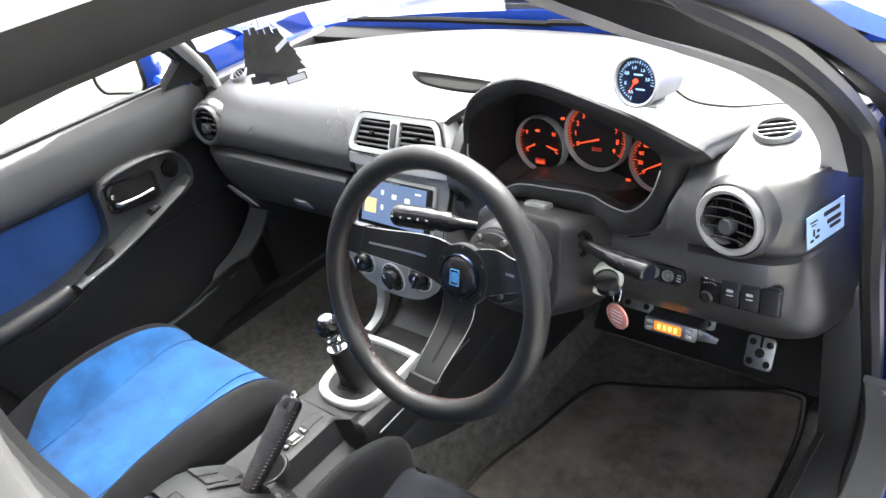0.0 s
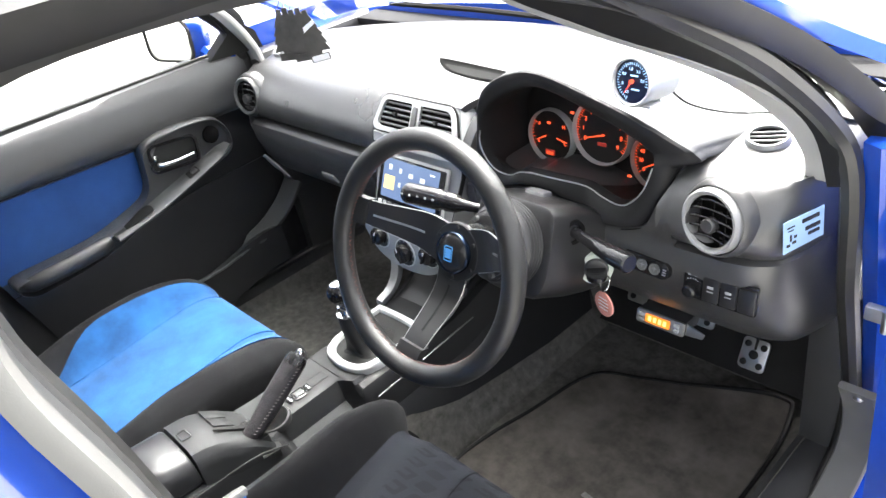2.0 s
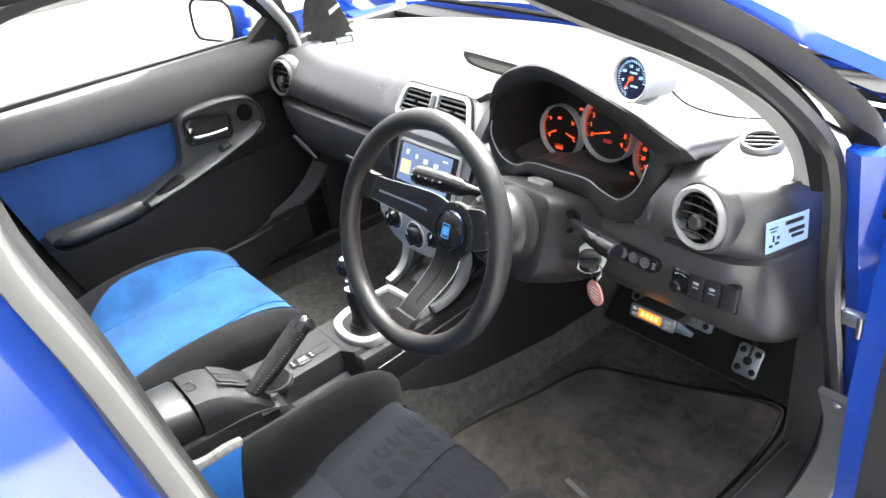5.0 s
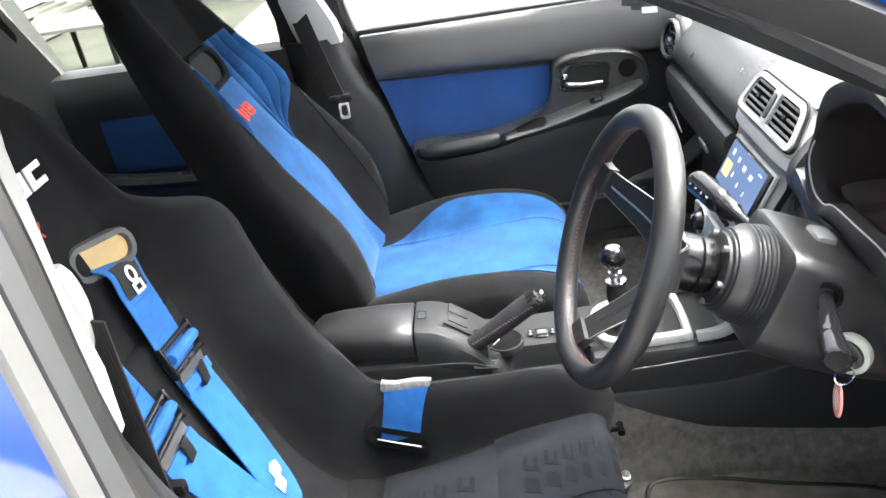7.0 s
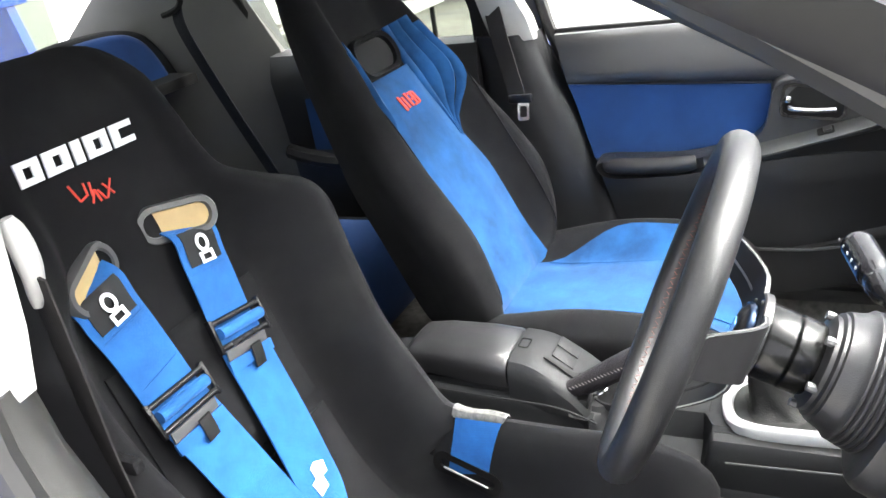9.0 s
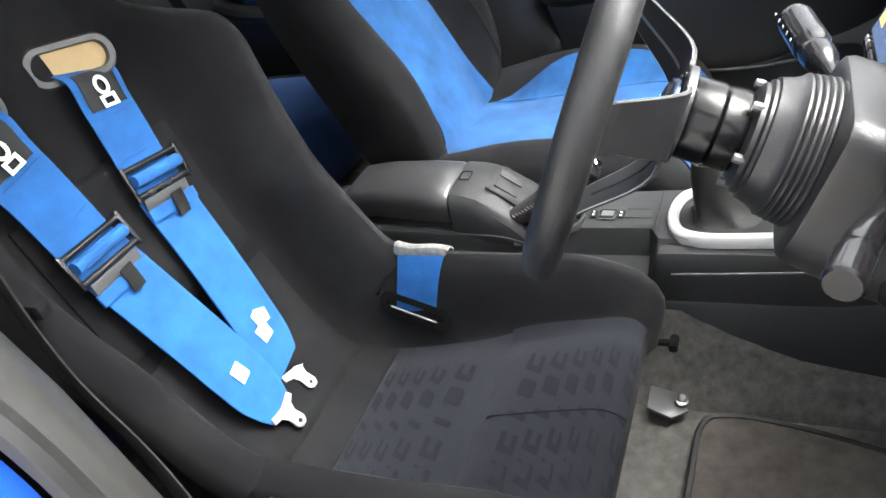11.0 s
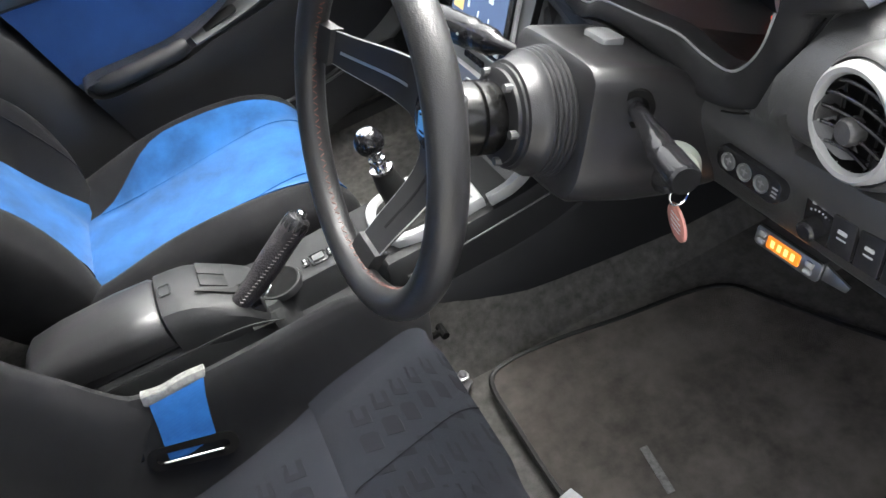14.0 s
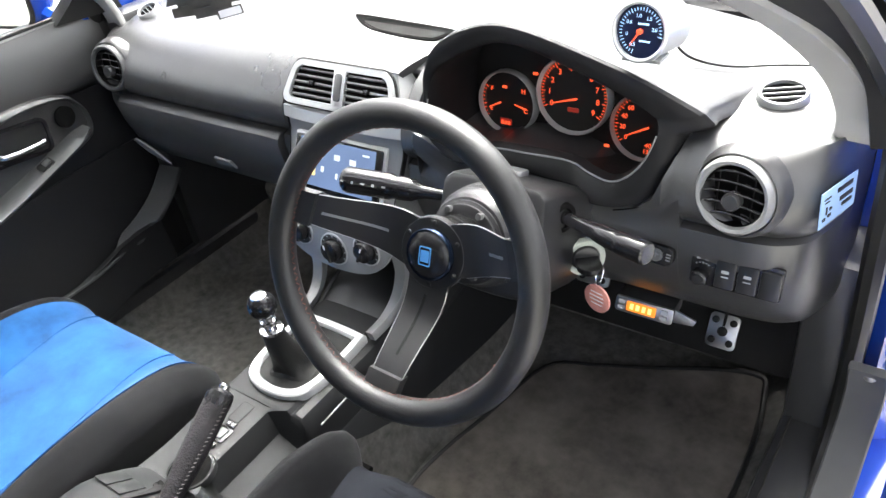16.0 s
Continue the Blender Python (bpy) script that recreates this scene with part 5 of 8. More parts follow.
lathe(bm, [(0.027, 0.004), (0.027, 0.012), (0.022, 0.0165), (0.012, 0.019)], WM, 36)
horn = part("horn_button", bm, SMOOTHP, wheel, "glossy black horn button")
bm = B()
frame_ring(bm, rrect(0.015, 0.022, 0.002), rrect(0.0132, 0.0195, 0.002), 0.001, WM @ Matrix.Translation((0, 0, 0.0188)))
plate(bm, rrect(0.0108, 0.0135, 0.001), 0.0008, WM @ Matrix.Translation((0, 0, 0.0188)))
part("emblem", bm, mat("blue_enamel", (0.08, 0.28, 0.62), 0.3), horn, "blue rectangular emblem")

col = thing("steering_column", "black plastic steering column shroud with ribbed collar", "steering column", (0.353, -0.05, 0.75))
CM = axes(HUB, AX, (-1, 0, 0))   # z runs forward along the column
bm = B()
lathe(bm, [(0.034, 0.003), (0.036, 0.006), (0.036, 0.030), (0.0335, 0.032), (0.036, 0.034), (0.036, 0.050), (0.033, 0.056)], CM, 40)
part("boss", bm, mat("polished_black_metal", (0.03, 0.03, 0.03), 0.24, metal=0.9), col, "polished black boss")
bm = B()
lathe(bm, [(0.038, 0.055), (0.046, 0.058), (0.046, 0.062), (0.050, 0.064), (0.050, 0.068), (0.04, 0.070)], CM, 40)
fl = part("flange", bm, ANOD, col)
for i in range(6):
    a = radians(60 * i)
    bm = B()
    lathe(bm, [(0.0042, -0.006), (0.0045, 0.0), (0.0035, 0.003)], CM @ Matrix.Translation((0.043 * math.cos(a), 0.043 * math.sin(a), 0.057)), 8)
    part("bolt", bm, GREYP, fl, "satin bolt head")
bm = B()
prof = [(0.048, 0.066), (0.053, 0.068), (0.056, 0.079), (0.0585, 0.084)]
for i in range(6):
    h = 0.086 + i * 0.0052
    prof += [(0.0605 + i * 0.0008, h), (0.062 + i * 0.0008, h + 0.0015), (0.062 + i * 0.0008, h + 0.0035), (0.0605 + i * 0.0008, h + 0.005)]
prof += [(0.066, 0.118), (0.066, 0.15)]
lathe(bm, prof, CM, 48)
part("ribbed_collar", bm, PLASTIC, col, "ribbed black collar")
bm = B()
rs = []
for h, w, t, b in ((0.112, 0.069, 0.062, 0.068), (0.115, 0.074, 0.067, 0.074), (0.122, 0.076, 0.069, 0.078), (0.19, 0.080, 0.066, 0.085), (0.24, 0.080, 0.055, 0.086), (0.30, 0.078, 0.040, 0.08), (0.36, 0.07, 0.03, 0.07)):
    o = [(w * 0.62, t), (w * 0.90, t * 0.90), (w * 0.98, t * 0.66), (w, -b * 0.4), (w * 0.85, -b * 0.85), (w * 0.5, -b), (-w * 0.5, -b), (-w * 0.85, -b * 0.85), (-w, -b * 0.4), (-w * 0.98, t * 0.66), (-w * 0.90, t * 0.90), (-w * 0.62, t)]
    sp = spline([V(-u, v, h) for u, v in o], 3, loop=True)
    rs.append([CM @ p for p in sp])
loft(bm, rs)
sh = part("shroud", bm, PLASTIC, col)
bm = B()
plate(bm, rrect(0.036, 0.026, 0.004), 0.008, axes((0.336, -0.042, 0.8960), (0, 0.33, 0.94)), 0.002)
part("top_switch", bm, RINGM, sh, "grey switch")


def stalk(pts, radii, name, label):
    st = thing(name, label, "column stalk", tuple(pts[0]))
    bm = B()
    tube(bm, spline(pts, 12), [lerp_table(radii, i / (12 * (len(pts) - 1)))[0] for i in range(12 * (len(pts) - 1) + 1)], 16)
    part("arm", bm, GLOSS, st, "glossy black arm")
    return st


sl = stalk([(0.285, -0.095, 0.880), (0.235, -0.11, 0.885), (0.20, -0.12, 0.889), (0.130, -0.138, 0.895)], [(0, 0.006), (0.30, 0.009), (0.42, 0.0150), (0.60, 0.0165), (0.62, 0.0150), (0.66, 0.0150), (0.68, 0.0180), (0.96, 0.0180), (1, 0.014)], "wiper_stalk", "black wiper stalk with white symbols")
sr = stalk([(0.415, -0.065, 0.868), (0.46, -0.08, 0.872), (0.50, -0.095, 0.875), (0.545, -0.107, 0.877)], [(0, 0.0075), (0.3, 0.009), (0.5, 0.0118), (0.68, 0.0128), (0.70, 0.0120), (0.74, 0.0138), (0.97, 0.0142), (1, 0.0118)], "light_stalk", "black light stalk with white symbols")
bm = B()
lathe(bm, [(0.020, -0.004), (0.019, 0.004), (0.013, 0.005), (0.011, 0.0)], axes((0.419, -0.067, 0.868), (0.93, -0.33, 0.08)), 24)
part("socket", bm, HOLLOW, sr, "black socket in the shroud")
for i, (l, h) in enumerate(((0.005, 0.0022), (0.0035, 0.0035), (0.006, 0.0015), (0.003, 0.003), (0.005, 0.0015))):
    d = V(-1, -0.25, 0.07).normalized()
    bm = B()
    box(bm, (0, 0, 0), (l, h, 0.0008), 0, axes(V(0.172, -0.1478, 0.902) + d * (i - 2) * 0.015, (0, -1, 0.45), tuple(d)))
    part("symbol", bm, PRINT, sl, "white symbol")
d = V(0.085, -0.027, 0.005).normalized()
out = V(0, -1, 0.75)
out = (out - d * out.dot(d)).normalized()
for f, r, l, h in ((0.30, 0.0119, 0.0055, 0.0026), (0.50, 0.0126, 0.0030, 0.0034), (0.78, 0.0140, 0.0040, 0.0040)):
    bm = B()
    box(bm, (0, 0, 0), (l, h, 0.0008), 0, axes(V(0.46, -0.08, 0.872).lerp(V(0.545, -0.107, 0.877), f) + out * r, out, tuple(d)))
    part("symbol", bm, PRINT, sr, "white symbol")

# ignition and key
ign = thing("ignition_lock", "round grey ignition lock with the key in it", "ignition lock", (0.45, -0.05, 0.8), move=(-0.013, 0, -0.013))
m = axes((0.437, -0.026, 0.806), (0.62, -0.75, 0.05))
bm = B()
lathe(bm, [(0.0245, 0.008), (0.0255, 0.014), (0.0265, 0.018), (0.0255, 0.021), (0.0192, 0.020), (0.0186, 0.010)], m, 32, cap=False)
part("ring", bm, PALERING, ign, "pale green lit ring")
bm = B()
bow = [(0.0155 * math.cos(a), 0.040 + 0.0175 * math.sin(a)) for a in steps(0, math.pi, 14)] + [(-0.0145, 0.024), (0.0145, 0.024)]
plate(bm, bow, 0.009, m @ Matrix.Rotation(radians(90), 4, "X") @ Matrix.Translation((0, 0, -0.0045)), 0.002)
part("key", bm, SMOOTHP, ign, "black key")
bm = B()
lathe(bm, [(0.0186, 0.006), (0.0186, 0.020), (0.0175, 0.023), (0.015, 0.024)], m, 28)
part("lock_face", bm, PLASTIC, ign)
fob = thing("key_fob", "round red tag on a split ring below the key", "key tag", (0.46, -0.08, 0.75))
bm = B()
cc = V(0.4625, -0.055, 0.785)
tube(bm, [cc + V(0.0, 0.011 * math.cos(a), 0.013 * math.sin(a)) for a in steps(0, 2 * math.pi, 20)[:-1]], 0.0012, 6, loop=True)
part("split_ring", bm, CHROME, fob)
bm = B()
plate(bm, [(0.0200 * math.cos(a), 0.0212 * math.sin(a)) for a in steps(0, 2 * math.pi, 28)[:-1]], 0.003, axes((0.4605, -0.056, 0.748), (-0.23, -0.97, 0.03)), 0.001)
tg = part("tag", bm, REDPL, fob)
for i in range(4):
    bm = B()
    box(bm, (0, 0.010 - i * 0.006, 0.0032), (0.024 - 0.004 * abs(i - 1.5), 0.0016, 0.0004), 0, axes((0.4605, -0.056, 0.748), (-0.23, -0.97, 0.03)))
    part("print_line", bm, WHITE, tg)

# ---- driver's bucket seat ----
SX = 0.362
ds = thing("bucket_seat", "black fabric racing bucket seat with dark grey cushion", "car seat", (SX, -0.5, 0.36))
DT = [  # y, z, w0, wt, W, h, back
    (-0.298, 0.470, 0.150, 0.180, 0.205, 0.012, 0.03),
    (-0.298, 0.505, 0.150, 0.184, 0.210, 0.022, 0.05),
    (-0.316, 0.524, 0.150, 0.188, 0.214, 0.060, 0.08),
    (-0.36, 0.516, 0.150, 0.190, 0.217, 0.092, 0.10),
    (-0.45, 0.490, 0.148, 0.192, 0.218, 0.115, 0.10),
    (-0.565, 0.457, 0.158, 0.192, 0.220, 0.147, 0.08),
    (-0.635, 0.439, 0.160, 0.193, 0.222, 0.168, 0.07),
    (-0.688, 0.431, 0.158, 0.194, 0.224, 0.178, 0.07),
    (-0.738, 0.442, 0.152, 0.195, 0.225, 0.182, 0.07),
    (-0.777, 0.472, 0.146, 0.195, 0.226, 0.182, 0.07),
    (-0.817, 0.528, 0.144, 0.196, 0.228, 0.168, 0.065),
    (-0.85, 0.605, 0.146, 0.200, 0.232, 0.152, 0.06),
    (-0.885, 0.695, 0.148, 0.206, 0.242, 0.134, 0.06),
    (-0.912, 0.78, 0.146, 0.222, 0.262, 0.120, 0.06),
    (-0.932, 0.85, 0.140, 0.232, 0.274, 0.115, 0.06),
    (-0.944, 0.90, 0.130, 0.234, 0.276, 0.112, 0.06),
    (-0.954, 0.94, 0.118, 0.216, 0.262, 0.098, 0.06),
    (-0.961, 0.972, 0.106, 0.172, 0.214, 0.068, 0.06),
    (-0.968, 1.002, 0.100, 0.145, 0.172, 0.040, 0.06),
    (-0.975, 1.035, 0.098, 0.136, 0.158, 0.026, 0.06),
    (-0.99, 1.09, 0.095, 0.132, 0.154, 0.015, 0.055),
    (-1.01, 1.15, 0.085, 0.120, 0.143, 0.010, 0.05),
    (-1.03, 1.195, 0.055, 0.085, 0.105, 0.004, 0.035),
    (-1.045, 1.21, 0.03, 0.05, 0.065, 0.0, 0.015)]
DR = seat_rows(DT)
bm = B()
seat_shell(bm, SX, DR, tuck=True)
part("shell_cover", bm, FABRIC, ds, "black stretch fabric cover", angle=60)
bm = B()
seat_skin(bm, SX, DR[5:18], -0.157, 0.157, 20, 0.004, 0.015, 0.012)
cf = part("front_cushion", bm, CUSHION, ds, "dark grey patterned cushion", angle=60)
bm = B()
seat_skin(bm, SX, DR[17:28], -0.155, 0.155, 20, 0.004, 0.015, 0.010)
cr = part("rear_cushion", bm, CUSHION, ds, "dark grey patterned cushion", angle=60)
bm = B()
seat_skin(bm, SX, DR[32:46], -0.140, 0.140, 12, 0.004, 0.015, 0.012)
part("lumbar_pad", bm, FABRIC, ds, angle=60)
bm = B()
seat_skin(bm, SX, DR[46:57], -0.140, 0.140, 12, 0.004, 0.015, 0.012)
part("back_pad", bm, FABRIC, ds, angle=60)

# ---- passenger seat ----
PX = -0.340
ps = thing("sports_seat", "black and blue suede sports seat with integrated headrest", "car seat", (PX, -0.5, 0.36), move=(0, -0.036, 0))
PC = [
    (-0.262, 0.43, 0.140, 0.185, 0.205, 0.0, 0.05),
    (-0.240, 0.49, 0.132, 0.195, 0.218, 0.004, 0.10),
    (-0.256, 0.536, 0.122, 0.200, 0.228, 0.016, 0.14),
    (-0.31, 0.556, 0.116, 0.200, 0.234, 0.036, 0.20),
    (-0.40, 0.550, 0.112, 0.200, 0.238, 0.060, 0.20),
    (-0.52, 0.536, 0.110, 0.196, 0.238, 0.070, 0.18),
    (-0.64, 0.526, 0.112, 0.192, 0.235, 0.056, 0.17),
    (-0.74, 0.528, 0.115, 0.185, 0.225, 0.034, 0.16)]
PR = seat_rows(PC)
bm = B()
seat_shell(bm, PX, PR)
part("cushion", bm, FABRIC, ps, "black fabric cushion", angle=60)
bm = B()
seat_skin(bm, PX, PR[7:28], lambda t: -0.172 - 0.012 * smooth(0, 0.35, t) + 0.068 * smooth(0.58, 0.98, t), lambda t: 0.164 + 0.006 * smooth(0, 0.35, t) - 0.034 * smooth(0.62, 1.0, t), 22, 0.003, 0.014, 0.006)
part("cushion_insert", bm, SUEDE, ps, "blue suede insert", angle=60)
PB = [
    (-0.685, 0.50, 0.110, 0.130, 0.150, 0.000, 0.10),
    (-0.705, 0.56, 0.128, 0.165, 0.192, 0.036, 0.10),
    (-0.735, 0.63, 0.138, 0.186, 0.221, 0.074, 0.10),
    (-0.775, 0.72, 0.140, 0.196, 0.234, 0.094, 0.09),
    (-0.815, 0.80, 0.138, 0.194, 0.234, 0.086, 0.085),
    (-0.865, 0.885, 0.128, 0.186, 0.224, 0.076, 0.08),
    (-0.905, 0.96, 0.112, 0.175, 0.205, 0.068, 0.075),
    (-0.945, 1.04, 0.090, 0.160, 0.186, 0.058, 0.07),
    (-0.98, 1.12, 0.082, 0.142, 0.168, 0.042, 0.065),
    (-1.01, 1.20, 0.078, 0.122, 0.148, 0.022, 0.06),
    (-1.035, 1.265, 0.065, 0.095, 0.118, 0.006, 0.05),
    (-1.055, 1.29, 0.03, 0.05, 0.07, 0.0, 0.02)]
PBR = seat_rows([(y, z - 0.022, *r) for y, z, *r in PB])
bm = B()
seat_shell(bm, PX, PBR)
part("backrest", bm, FABRIC, ps, "black fabric backrest", angle=60)
bm = B()
seat_skin(bm, PX, PBR[3:28], lambda t: -0.148 + 0.046 * smooth(0.45, 1, t), lambda t: 0.148 - 0.046 * smooth(0.45, 1, t), 10, 0.003, 0.014, 0.010)
part("backrest_insert", bm, SUEDE, ps, "blue suede insert", angle=60)

# ---- rear bench ----
rb = thing("rear_bench", "black and blue fabric rear bench seat", "rear seat", (0, -1.6, 0.4))
RT_ = [(-1.105, 0.38, 0.5, 0.55, 0.60, 0.0, 0.1), (-1.12, 0.53, 0.5, 0.55, 0.60, 0.0, 0.12), (-1.22, 0.57, 0.5, 0.55, 0.60, 0.01, 0.15), (-1.62, 0.56, 0.5, 0.55, 0.60, 0.01, 0.15), (-1.70, 0.62, 0.5, 0.55, 0.60, 0.01, 0.15),
       (-1.78, 0.8, 0.5, 0.55, 0.60, 0.01, 0.12), (-1.84, 0.95, 0.5, 0.55, 0.60, 0.01, 0.10), (-1.87, 1.01, 0.48, 0.52, 0.57, 0.0, 0.06), (-1.90, 1.02, 0.4, 0.45, 0.5, 0.0, 0.02)]
RBR = seat_rows(RT_)
bm = B()
seat_shell(bm, 0, RBR)
part("bench", bm, FABRIC, rb, angle=60)
for s in (-1, 1):
    bm = B()
    seat_skin(bm, 0.32 * s, RBR[19:31], -0.15, 0.15, 8, 0.004, 0.015, 0.015)
    part("back_insert", bm, BLUECLOTH, rb, "blue cloth insert", angle=60)
    bm = B()
    seat_skin(bm, 0.38 * s, RBR[0:15], -0.19, 0.19, 8, 0.004, 0.015, 0.015)
    part("cushion_insert", bm, BLUECLOTH, rb, "blue cloth insert", angle=60)
    # raised head part with a blue cloth front
    bm = B()
    hp = [(-0.24, 0.94), (-0.215, 1.05), (-0.165, 1.10), (-0.08, 1.118), (0.08, 1.118), (0.165, 1.10), (0.215, 1.05), (0.24, 0.94)]
    hp = [(p.x, p.y) for p in spline([V(a, b, 0) for a, b in hp], 4)]
    loft(bm, [[V(0.40 * s + x * k, y - 0.25 * (z - 1.0), 0.96 + (z - 0.96) * q) for x, z in hp] for k, q, y in ((0.93, 0.9, -1.80), (1.0, 1.0, -1.82), (1.02, 1.02, -1.86), (0.95, 0.95, -1.90))])
    part("head_part", bm, FABRIC, rb, angle=60)
    bm = B()
    loft(bm, [[V(0.40 * s + x * k, y - 0.25 * (z - 1.0), 0.96 + (z - 0.96) * q) for x, z in hp] for k, q, y in ((0.70, 0.88, -1.786), (0.76, 0.93, -1.790), (0.79, 0.96, -1.80), (0.79, 0.96, -1.83))])
    part("head_insert", bm, BLUECLOTH, rb, "blue cloth head insert", angle=60)

# ---- driver's seat details ----
def seat_point(rows, i, x, lift=0.0, cx=SX):
    """A point on a seat's surface at the row i (may be a fraction) and the distance x from its middle, with the normal."""
    k = min(int(i), len(rows) - 2)
    f = i - k
    a, b = rows[k], rows[k + 1]
    r = [p + (q - p) * f for p, q in zip(a[0], b[0])]
    n = a[1].lerp(b[1], f).normalized()
    return V(cx + x, r[0], r[1]) + n * (rise(abs(x), r) + lift), n


# dark woven pattern on the cushions: rows of five plain marks
MARK = [(0, -0.5), (0.030, -0.5), (0.030, -0.2), (0.010, -0.2), (0.010, 0.2), (0.030, 0.2), (0.030, 0.5), (0, 0.5)]
BLOCK = [(0, -0.5), (0.026, -0.5), (0.030, -0.3), (0.030, 0.3), (0.026, 0.5), (0, 0.5)]


def cover_point(i, x, first, last, half, puff, up):
    """A point just over a cushion cover that spans the rows first to last and the distances -half to half."""
    t, u = (i - first) / (last - first), (x + half) / (2 * half)
    edge = min(u, 1 - u, t * 3 + 0.02, (1 - t) * 3 + 0.02)
    return seat_point(DR, i, x, 0.004 + puff * min(1, edge * 5) + up)[0]


for cush, rr, span in ((cf, (6.6, 8.6, 10.4, 12.0, 13.4, 14.8), (5, 17, 0.157, 0.012)), (cr, (18.6, 20.3, 22.0, 23.7, 25.4), (17, 27, 0.155, 0.010))):
    for i in rr:
        for k in range(5):
            bm = B()
            lo, hi = [], []
            for u, w in (MARK if k in (0, 1, 4) else BLOCK if k == 3 else [(0.008, -0.5), (0.018, -0.5), (0.018, 0.5), (0.008, 0.5)]):
                x = 0.118 - k * 0.045 - u - 0.012 * w
                hi.append(bm.verts.new(cover_point(i + w, x, *span, 0.0004)))
                lo.append(bm.verts.new(cover_point(i + w, x, *span, -0.003)))
            bm.faces.new(hi), bm.faces.new(lo[::-1])
            for j in range(len(lo)):
                bm.faces.new((lo[j], lo[(j + 1) % len(lo)], hi[(j + 1) % len(lo)], hi[j]))
            part("woven_mark", bm, PATTERN, cush)
# thread line across the front cushion
bm = B()
tube(bm, [cover_point(6 + 0.3 * i, 0.012, 5, 17, 0.157, 0.012, 0.0004) for i in range(36)], 0.0014, 5)
part("seam", bm, PATTERN, cf)
# white block mark and red mark on the headrest


def head_bar(u0, u1, w0, w1, skew=0.22):
    """A slanted plain bar on the head part; u runs to the seat's left."""
    bm = B()
    pts = []
    for u, w in ((u0, w0), (u1, w0), (u1, w1), (u0, w1)):
        x, z = 0.374 - (u + skew * w), 1.094 + w
        pts.append((x, z))

    def at(x, z, lift):
        best = min(range(len(DR) - 1), key=lambda j: abs((DR[j][0][1] + DR[j + 1][0][1]) / 2 - z))
        f = (z - DR[best][0][1]) / (DR[best + 1][0][1] - DR[best][0][1])
        return seat_point(DR, best + f, x - SX, lift)[0]
    lo = [bm.verts.new(at(x, z, 0.0005)) for x, z in pts]
    hi = [bm.verts.new(at(x, z, 0.003)) for x, z in pts]
    bm.faces.new(hi), bm.faces.new(lo[::-1])
    for i in range(4):
        bm.faces.new((lo[i], lo[(i + 1) % 4], hi[(i + 1) % 4], hi[i]))
    part("white_bar", bm, WHITE, ds, "white block mark")


for k in range(5):
    u = (-0.098, -0.0565, -0.015, 0.0045, 0.046)[k]
    w = 0.014 if k == 2 else 0.036
    head_bar(u, u + w, 0.006, 0.0135)
    head_bar(u, u + w, -0.0135, -0.006 if k != 2 else 0.0058)
    if k != 2:
        head_bar(u, u + 0.013, -0.0058, 0.0058)
        if k in (0, 1, 3):
            head_bar(u + w - 0.012, u + w, -0.0058, 0.0058)
bm = B()
for a, b in (((-0.040, -0.030), (-0.034, -0.052)), ((-0.034, -0.052), (-0.024, -0.049)), ((-0.020, -0.034), (-0.022, -0.050)), ((-0.012, -0.036), (-0.016, -0.052)), ((-0.020, -0.060), (-0.010, -0.046)),
             ((-0.010, -0.046), (-0.008, -0.062)), ((-0.006, -0.048), (0.0, -0.062)), ((0.004, -0.044), (0.014, -0.060)), ((0.002, -0.062), (0.018, -0.042))):
    u0, u1 = a[0], b[0]
    p = []
    for u, w in (a, b):
        z = 1.094 + w
        best = max(j for j in range(len(DR) - 1) if DR[j][0][1] <= z)
        f = (z - DR[best][0][1]) / (DR[best + 1][0][1] - DR[best][0][1])
        p.append(seat_point(DR, best + f, 0.378 - u - SX, 0.0015)[0])
    tube(bm, p, 0.0016, 5)
part("red_mark", bm, RED, ds, "red scribbled mark")


def row_at(z):
    best = max(j for j in range(34, len(DR) - 1) if DR[j][0][1] <= z)
    return best + (z - DR[best][0][1]) / (DR[best + 1][0][1] - DR[best][0][1])


# belt slots
for s in (-1, 1):
    c, n = seat_point(DR, row_at(0.958 if s > 0 else 0.968), s * (0.092 if s > 0 else 0.062), 0.006)
    m = axes(c, n + V(-0.25 * s, 0, 0), (1, 0, -0.42 if s > 0 else 0.2)) @ Matrix.Diagonal((0.84 if s > 0 else 0.95, 0.95, 1, 1))
    bm = B()
    o, i = rrect(0.128, 0.056, 0.027, 8), rrect(0.102, 0.034, 0.0165, 8)
    loft(bm, [[m @ V(a, b, -0.012) for a, b in o], [m @ V(a, b, 0.003) for a, b in o], [m @ V(a * 0.96, b * 0.92, 0.007) for a, b in o], [m @ V(a * 1.04, b * 1.08, 0.007) for a, b in i], [m @ V(a, b, 0.003) for a, b in i], [m @ V(a, b, -0.002) for a, b in i]], cap=False)
    sl_ = part("belt_slot", bm, GREYP, ds, "grey slot rim")
    bm = B()
    plate(bm, i, 0.002, m @ Matrix.Translation((0, 0, -0.0015)))
    part("slot_backing", bm, FOAM, sl_, "tan backing in the slot")

